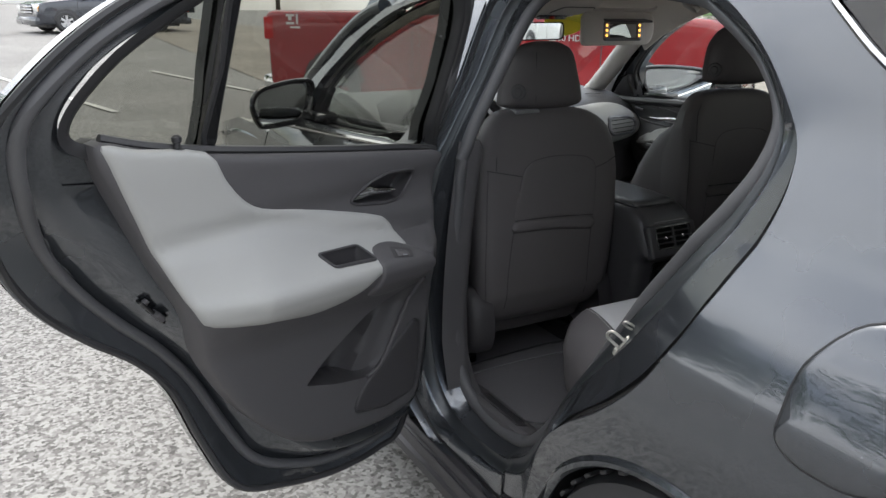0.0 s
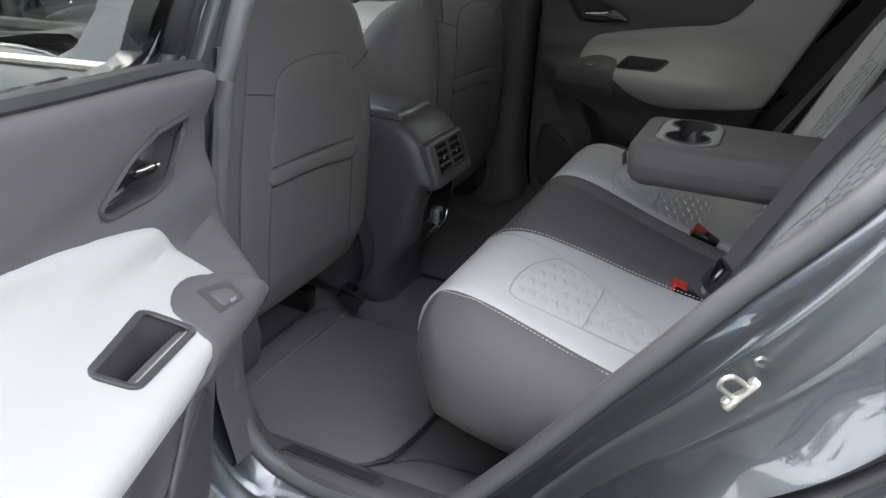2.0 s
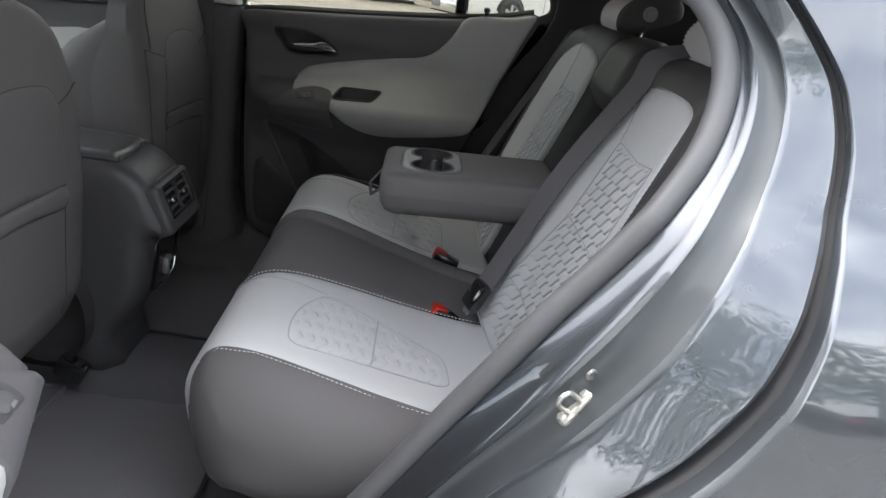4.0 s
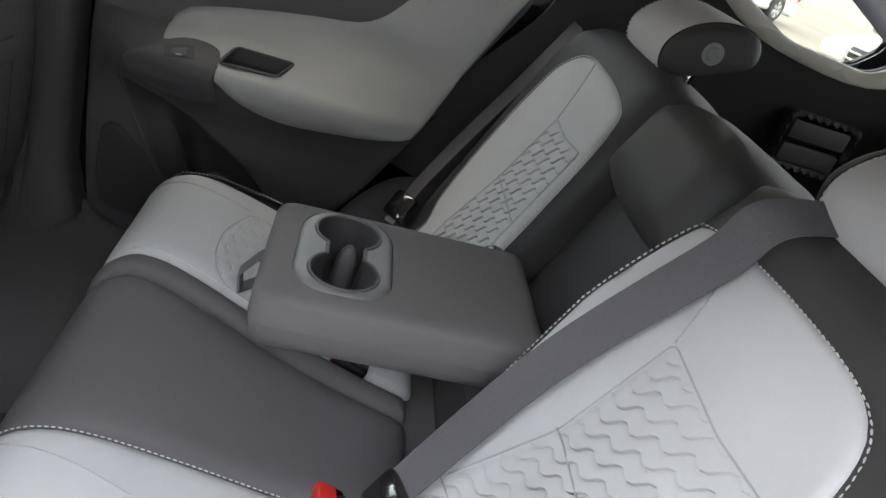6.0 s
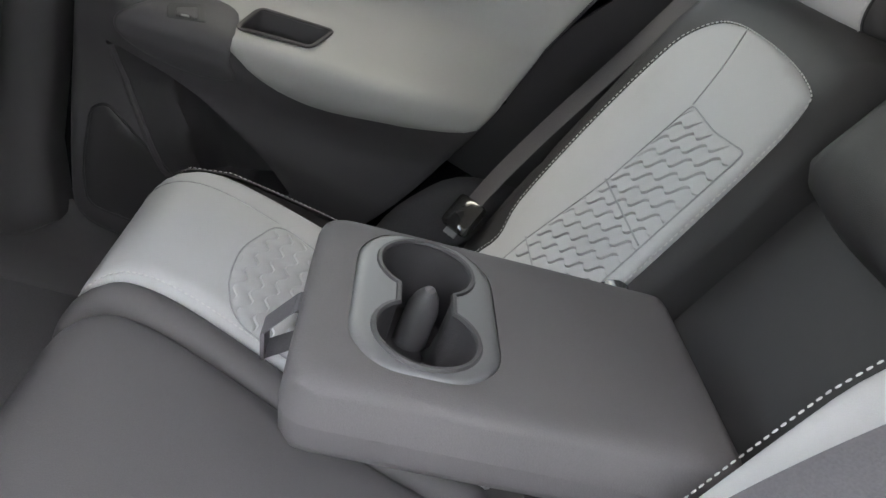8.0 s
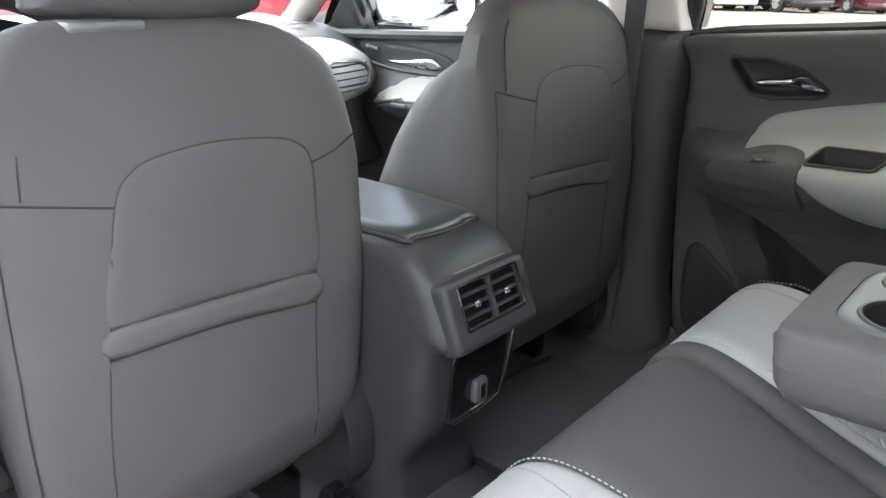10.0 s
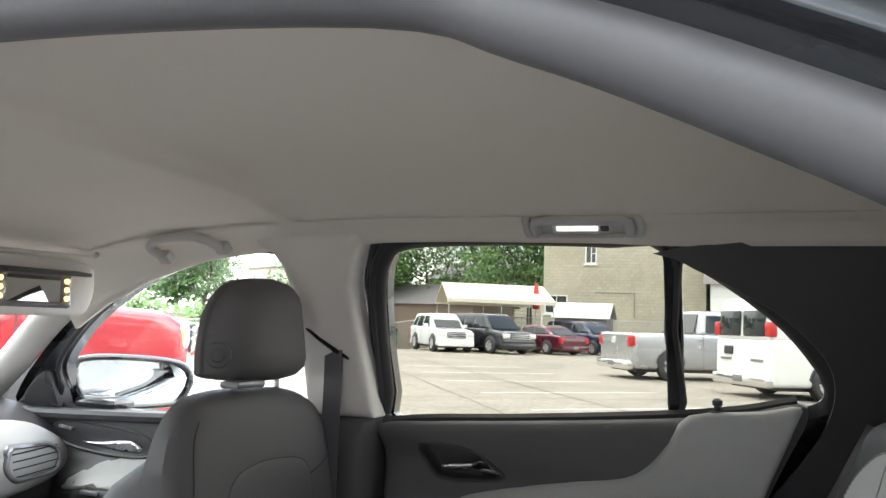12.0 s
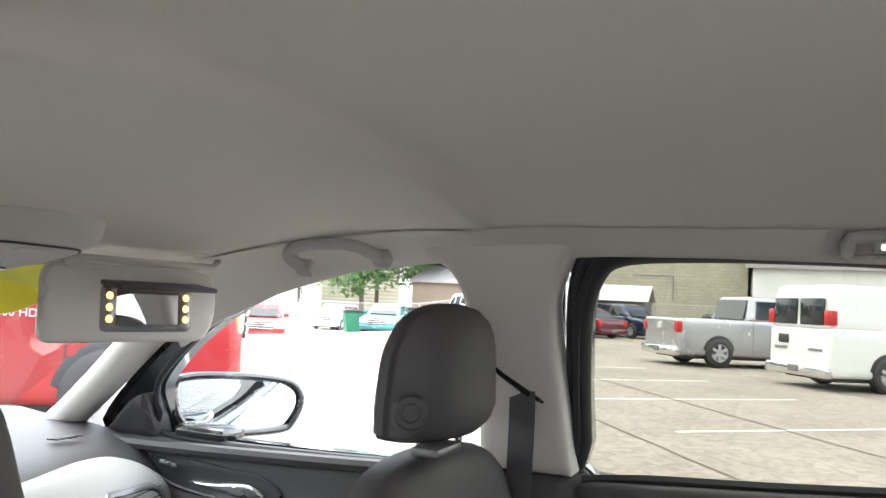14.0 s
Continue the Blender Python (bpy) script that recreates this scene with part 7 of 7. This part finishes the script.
# ================= lot markings =================
LINE = pbr("worn_white_paint", (0.62, 0.61, 0.56), 0.8, 0, 0.3, 3, 0.3, 60, 0.2)
JOINT = pbr("dark_joint_filler", (0.13, 0.11, 0.08), 0.9, 0, 0.3, 4, 0.3, 60, 0.3)


def ground_strip(name, a, b, w, material, label, h=0.017):
    d = Vector((b[0] - a[0], b[1] - a[1])).normalized()
    n = Vector((-d.y, d.x)) * w / 2
    k = max(2, int(math.dist(a, b) / 0.7))
    random.seed(int(a[0] * 10 + b[1] * 7))
    jit = [random.uniform(-0.02, 0.02) if material is JOINT else 0 for _ in range(k + 1)]
    rows = []
    for i in range(k + 1):
        x, y = a[0] + (b[0] - a[0]) * i / k, a[1] + (b[1] - a[1]) * i / k
        x, y = x + n.x * jit[i] * 40, y + n.y * jit[i] * 40
        z = ground_z(x, y) + h
        rows.append([(x - n.x, y - n.y, z), (x + n.x, y + n.y, z)])
    return tagged(part(name, loft(rows, False, False), material), label, "marking", "lot markings", "structure")


ground_strip("joint", (27.0, 11.6), (3.0, -5.2), 0.045, JOINT, "dark filled joint in the concrete")
ground_strip("joint", (24.0, 11.9), (3.0, -2.3), 0.035, JOINT, "dark filled joint in the concrete")
ground_strip("joint", (33.0, 11.0), (6.0, -9.0), 0.030, JOINT, "dark filled joint in the concrete")
ground_strip("joint", (6.0, 12.0), (26.0, -14.0), 0.022, JOINT, "dark filled joint in the concrete")
ground_strip("joint", (16.0, 16.0), (36.0, -10.0), 0.022, JOINT, "dark filled joint in the concrete")
for k in range(6):
    ox, oy = 2.35 * k, 1.62 * k
    ground_strip("parking_line", (8.7 + ox, 0.75 + oy), (11.6 + ox, -2.25 + oy), 0.10, LINE, "worn white parking line")
for k in range(4):
    ground_strip("parking_line", (-6.0 + 2.7 * k, 9.5), (-7.5 + 2.7 * k, 14.5), 0.10, LINE, "worn white parking line")

# ================= buildings, fence, trees =================
STUCCO = pbr("beige_block_wall", (0.42, 0.385, 0.30), 0.9, 0, 0.30, 0.35, 0.22, 6, 0.5)
nt = STUCCO.node_tree
bt, bm_, co = (nt.nodes.new(k) for k in ("ShaderNodeTexBrick", "ShaderNodeMixRGB", "ShaderNodeTexCoord"))
sw_ = nt.nodes.new("ShaderNodeMapping")
sw_.inputs["Rotation"].default_value = (radians(90), 0, 0)
nt.links.new(co.outputs["Object"], sw_.inputs["Vector"])
nt.links.new(sw_.outputs["Vector"], bt.inputs["Vector"])
bt.inputs["Scale"].default_value, bt.inputs["Brick Width"].default_value, bt.inputs["Row Height"].default_value, bt.inputs["Mortar Size"].default_value = 1.0, 0.42, 0.21, 0.014
bt.inputs["Color1"].default_value, bt.inputs["Color2"].default_value, bt.inputs["Mortar"].default_value = (1, 1, 1, 1), (0.86, 0.86, 0.84, 1), (0.66, 0.66, 0.64, 1)
bm_.blend_type = "MULTIPLY"
bm_.inputs["Fac"].default_value = 0.8
bsdf = nt.nodes["Principled BSDF"]
nt.links.new(bsdf.inputs["Base Color"].links[0].from_socket, bm_.inputs["Color1"])
nt.links.new(bt.outputs["Color"], bm_.inputs["Color2"])
nt.links.new(bm_.outputs["Color"], bsdf.inputs["Base Color"])
BRICK = pbr("brown_brick_wall", (0.19, 0.145, 0.11), 0.9, 0, 0.25, 0.7, 0.2, 10, 0.5)
WHITEWALL = pbr("white_siding", (0.66, 0.66, 0.64), 0.8, 0, 0.12, 0.6, 0.08, 10, 0.3)
ROOFM = pbr("grey_roofing", (0.16, 0.15, 0.15), 0.9, 0, 0.2, 1, 0.2, 15, 0.4)
CANVAS = pbr("cream_canvas", (0.62, 0.58, 0.47), 0.85, 0, 0.1, 1, 0.1, 40, 0.2)
GREENBIN = pbr("green_steel", (0.02, 0.16, 0.09), 0.5, 0.1, 0.2, 2, 0.1, 40, 0.2)
STEEL = pbr("galvanised_steel", (0.42, 0.43, 0.43), 0.45, 0.7, 0.1, 5, 0.1, 60, 0.1)


def building(label, at, w, d, h, wall, windows, roof="flat", sills=True):
    """A building whose front lies along x at y = 0, w wide, d deep (away, -y) and h high."""
    b = thing("building", label, "building", "buildings round the lot", at=at)
    holes = [box2(x, z, x + ww, z + hh) for x, z, ww, hh in windows]
    part("front_wall", pillow(box2(0, -0.5, w, h), lambda u, v, k: (u, k, v), 0.0, 0.0, 1.5, holes, depth=0.25), wall, b)
    for x0, x1 in ((0.002, 0.25), (w - 0.25, w - 0.002)):
        part("side_wall", block(x0, -d, -0.5, x1, -0.251, h), wall, b)
    part("back_wall", block(0.25, -d, -0.5, w - 0.25, -d + 0.25, h), wall, b)
    if roof == "flat":
        part("roof", block(-0.15, -d - 0.15, h + 0.004, w + 0.15, 0.15, h + 0.30), ROOFM, b)
    else:
        part("roof", loft([[(-0.4, 0.4, h - 0.1), (-0.4, -d / 2, h + d * 0.22), (-0.4, -d - 0.4, h - 0.1), (-0.4, -d / 2, h + d * 0.22 - 0.2)], [(w + 0.4, 0.4, h - 0.1), (w + 0.4, -d / 2, h + d * 0.22), (w + 0.4, -d - 0.4, h - 0.1), (w + 0.4, -d / 2, h + d * 0.22 - 0.2)]]), ROOFM, b)
    for x, z, ww, hh in windows:
        win = part("window", pillow(box2(x - 0.08, z - 0.08, x + ww + 0.08, z + hh + 0.08), lambda u, v, k: (u, k + 0.02, v), 0.0, 0.0, 1.5, [box2(x, z, x + ww, z + hh)], depth=0.10), WHITEWALL, b)
        part("pane", block(x, -0.16, z, x + ww, -0.14, z + hh), DARKGLASS, win)
        part("bar", block(x + ww / 2 - 0.03, -0.138, z, x + ww / 2 + 0.03, -0.10, z + hh), WHITEWALL, win)
        part("bar", block(x, -0.138, z + hh / 2 - 0.03, x + ww / 2 - 0.03, -0.10, z + hh / 2 + 0.03), WHITEWALL, win)
        if sills:
            part("sill", block(x - 0.15, -0.05, z - 0.20, x + ww + 0.15, 0.14, z - 0.085), WHITEWALL, win)
    return b


face = lambda x, y, deg: pose(x, y, min(0, ground_z(x, y)), 0, 0, deg)
main_b = building("beige block-walled two-storey building with few windows", face(50.0, 1.4, 90), 10.5, 14, 9.5, STUCCO, [(7.0, 5.8, 0.6, 1.2), (8.9, 2.4, 1.4, 1.1)])
part("frame_outline", merge(block(4.4, 0.0, 2.2, 4.45, 0.05, 3.8), block(4.45, 0.0, 3.75, 7.0, 0.05, 3.8)), ROOFM, main_b)
building("white sided building with a low eave", face(46.0, -13.0, 90), 14.0, 12, 4.3, WHITEWALL, [(10.5, 2.3, 1.2, 0.9), (4.0, 1.6, 1.2, 1.3)], "gable")
building("brown brick shed with a low roof", face(56.0, 19.0, 82), 9.0, 8, 3.6, BRICK, [(3.0, 1.2, 1.0, 1.2)], "gable")
building("cream two-storey house with a white window", face(70.0, 45.0, 60), 11, 10, 8.0, STUCCO, [(2.0, 5.0, 1.2, 1.6), (7.5, 5.0, 1.2, 1.6), (4.8, 1.3, 1.3, 1.7)], "gable")
building("cream house far behind the cars", face(72.0, 22.0, 75), 9, 9, 7.0, STUCCO, [(2.0, 4.5, 1.0, 1.4), (6.0, 4.5, 1.0, 1.4)], "gable")
building("long low grey shop front across the lot", face(14.0, 62.0, 180), 34, 10, 4.5, WHITEWALL, [(3, 1, 3, 1.8), (10, 1, 3, 1.8), (20, 1, 3, 1.8)], "flat", False)

tent = thing("carport_tent", "cream canvas carport tent on steel poles", "tent", at=pose(41.0, 14.2, 0, 0, 0, -62))
part("canopy", loft([[(x, -3.0, 2.55), (x, -3.0, 2.75), (x, 0, 3.75), (x, 3.0, 2.75), (x, 3.0, 2.55), (x, 2.9, 2.55), (x, 2.9, 2.72), (x, 0, 3.68), (x, -2.9, 2.72), (x, -2.9, 2.55)] for x in np.linspace(-1.5, 4.5, 7)]), CANVAS, tent, sharp=20)
for x in (-1.4, 1.5, 4.4):
    for y in (-2.95, 2.95):
        part("pole", tube([(x, y, 0), (x, y, 2.6)], 0.03, 8), STEEL, tent)
shed = thing("garden_shed", "small grey shed with a pitched roof", "shed", at=pose(44.5, 8.0, 0, 0, 0, 90))
part("walls", block(-1.5, -1.2, 0, 1.5, 1.2, 2.0, 0.02), ROOFM, shed)
part("roof", loft([[(x, -1.4, 1.95), (x, 0, 2.9), (x, 1.4, 1.95), (x, 0, 2.82)] for x in (-1.7, 1.7)]), STEEL, shed)
um = thing("closed_umbrella", "closed red patio umbrella on a pole", "umbrella", at=pose(41.5, 10.2, 0))
part("cloth", lathe([(0.02, 3.9), (0.12, 3.6), (0.22, 2.9), (0.20, 2.4), (0.16, 2.35)], 12), LAMP_RED, um)
part("pole", tube([(0, 0, 0), (0, 0, 2.6)], 0.03, 8), STEEL, um)
for x, y, r in ((36.0, 20.6, 35), (38.5, 18.6, 35)):
    dm = thing("dumpster", "green steel dumpster with black lid", "dumpster", "dumpsters", at=pose(x, y, ground_z(x, y), 0, 0, r))
    part("box", loft([[(-1.0, -0.75, 0.15), (1.0, -0.75, 0.15), (1.0, 0.75, 0.15), (-1.0, 0.75, 0.15)], [(-1.05, -0.95, 1.35), (1.05, -0.95, 1.35), (1.05, 0.95, 1.35), (-1.05, 0.95, 1.35)]]), GREENBIN, dm)
    part("lid", loft([[(x1, -1.0, 1.36), (x1, 1.0, 1.36), (x1, 0.9, 1.5), (x1, -0.9, 1.5)] for x1 in (-1.1, 1.1)]), RUBBER, dm)
    for k in (-0.6, 0.0, 0.6):
        part("rib", block(k - 0.04, -1.0, 0.2, k + 0.04, -0.90, 1.3), GREENBIN, dm)

# chain-link fence behind the row
fence = thing("chain_link_fence", "galvanised chain-link fence behind the parked row", "fence")
FA, FB = Vector((47.0, -2.0)), Vector((37.5, 36.0))
posts = [FA.lerp(FB, k / 14) for k in range(15)]
for p in posts:
    part("post", tube([(p.x, p.y, ground_z(p.x, p.y)), (p.x, p.y, ground_z(p.x, p.y) + 1.95)], 0.03, 8), STEEL, fence)
part("top_rail", tube([(p.x, p.y, ground_z(p.x, p.y) + 1.9) for p in posts], 0.022, 6), STEEL, fence)
wires = bmesh.new()
W_ = (FB - FA)
for k in range(0, 480):
    for sgn in (-1, 1):
        a, b = FA + W_ * (k / 480), FA + W_ * min(1, max(0, (k + sgn * 22) / 480))
        za, zb = ground_z(a.x, a.y), ground_z(b.x, b.y)
        q = [(a.x, a.y, za + 0.05), (a.x, a.y + 0.006, za + 0.05), (b.x, b.y + 0.006, zb + 1.88), (b.x, b.y, zb + 1.88)]
        wires.faces.new([wires.verts.new(p) for p in q])
tagged(part("wire_mesh", wires, STEEL, fence), kind="stuff")

# trees: tapered trunk, limbs, and a crown of many leaf clumps
LEAF = pbr("green_leaves", (0.055, 0.125, 0.024), 0.6, 0, 0.35, 1.2, 0.35, 9, 0.2)
LEAF2 = pbr("pale_green_leaves", (0.085, 0.17, 0.035), 0.6, 0, 0.35, 1.2, 0.35, 9, 0.2)
BARK = pbr("brown_bark", (0.10, 0.075, 0.055), 0.9, 0, 0.3, 4, 0.3, 30, 0.6)


def tree(x, y, h, r, seed, leaf, n=1500, base=0.35):
    rng = random.Random(seed)
    t = thing("tree", "leafy deciduous tree with an uneven crown", "tree", "trees round the lot", at=pose(x, y, ground_z(x, y)))
    trunk = spl([(0, 0, 0), (rng.uniform(-.2, .2), rng.uniform(-.2, .2), h * 0.3), (rng.uniform(-.4, .4), rng.uniform(-.4, .4), h * 0.6), (0, 0, h * 0.85)], 5, False)
    bms = [tube(trunk, [0.26 * (1 - 0.85 * k / (len(trunk) - 1)) for k in range(len(trunk))], 8)]
    tips = []
    for k in range(9):
        z = h * rng.uniform(0.3, 0.8)
        a = rng.uniform(0, 6.28)
        L = r * rng.uniform(0.5, 0.95)
        e = (L * math.cos(a), L * math.sin(a), z + h * rng.uniform(0.05, 0.2))
        tips.append((e, rng.uniform(0.35, 0.6) * r))
        bms.append(tube([(0, 0, z), (e[0] * 0.5, e[1] * 0.5, z + h * 0.06), e], [0.09, 0.06, 0.02], 6))
    part("trunk", merge(*bms), BARK, t)
    tips += [((rng.uniform(-.3, .3) * r, rng.uniform(-.3, .3) * r, h * z), r * q) for z, q in ((0.55, 0.6), (0.7, 0.65), (0.85, 0.5), (0.95, 0.3))]
    V, F = [], []
    for k in range(n):
        c, q = rng.choice(tips)
        d = Vector((rng.gauss(0, 1), rng.gauss(0, 1), rng.gauss(0, 0.8))).normalized() * q * rng.random() ** 0.4
        p = Vector(c) + d
        if p.z < h * base * 0.7:
            continue
        for _ in range(3):
            o = p + Vector((rng.uniform(-.22, .22), rng.uniform(-.22, .22), rng.uniform(-.18, .18)))
            u = Vector((rng.gauss(0, 1), rng.gauss(0, 1), rng.gauss(0, 1))).normalized() * rng.uniform(0.13, 0.25)
            w = u.orthogonal().normalized() * rng.uniform(0.07, 0.14)
            i = len(V)
            V += [o - u, o + w, o + u, o - w]
            F.append((i, i + 1, i + 2, i + 3))
    me = bpy.data.meshes.new("crown")
    me.from_pydata(V, [], F)
    me.materials.append(leaf)
    crown = new("crown", me)
    crown.parent = t
    crown["kind"] = "stuff"
    return t


for k, (x, y, h, r) in enumerate([(60, 15.5, 13, 5.0), (57, 11.0, 11, 4.2), (64, 20, 12, 5), (62, 26, 10, 4.5), (56, 32, 9, 4.0), (50, 40, 9, 4.2), (58, 50, 11, 5), (44, 48, 8, 3.6), (36, 52, 9, 4.0), (28, 58, 10, 4.5), (20, 70, 11, 5), (8, 72, 11, 5), (-4, 70, 10, 5), (66, 36, 12, 5)]):
    tree(x, y, h, r, 20 + k, LEAF if k % 3 else LEAF2, 2600)
# trees and cars on the near side, behind the open door
for k, (x, y, h, r) in enumerate([(-15, -20, 10, 4.5), (-17, -12, 11, 5.0), (-16, -3.5, 10, 4.6), (-18, 5, 11, 5.0), (-17, 14, 10, 4.5), (-19, 24, 11, 5)]):
    tree(x, y, h, r, 90 + k, LEAF, 1500, 0.2)
vehicle("dark grey sedan parked on the near side", "sedan", stand(-8.5, -7.0, 170), "sedan", paint("dark_grey", (0.05, 0.055, 0.06), 0.4), 4.8, 1.85, 1.47, (1.5, -1.4), 0.34, 0.98)
vehicle("black SUV parked on the near side", "suv", stand(-9.0, -3.4, 170), "suv", paint("black", (0.012, 0.013, 0.018), 0.2), 4.9, 1.95, 1.80, (1.6, -1.45), 0.38, 1.14)
vehicle("dark blue SUV parked on the near side", "suv", stand(-9.3, 0.3, 170), "suv", paint("navy", (0.02, 0.03, 0.07), 0.3), 4.8, 1.9, 1.75, (1.5, -1.4), 0.37, 1.12)
# low hedge under the fence, far left
for k, (x, y, h, r) in enumerate([(41, 33, 2.6, 1.8), (40, 37, 3.0, 2.0), (38.5, 41, 3.2, 2.2), (36, 45, 2.8, 2.0)]):
    tree(x, y, h, r, 60 + k, LEAF2, 600, 0.05)
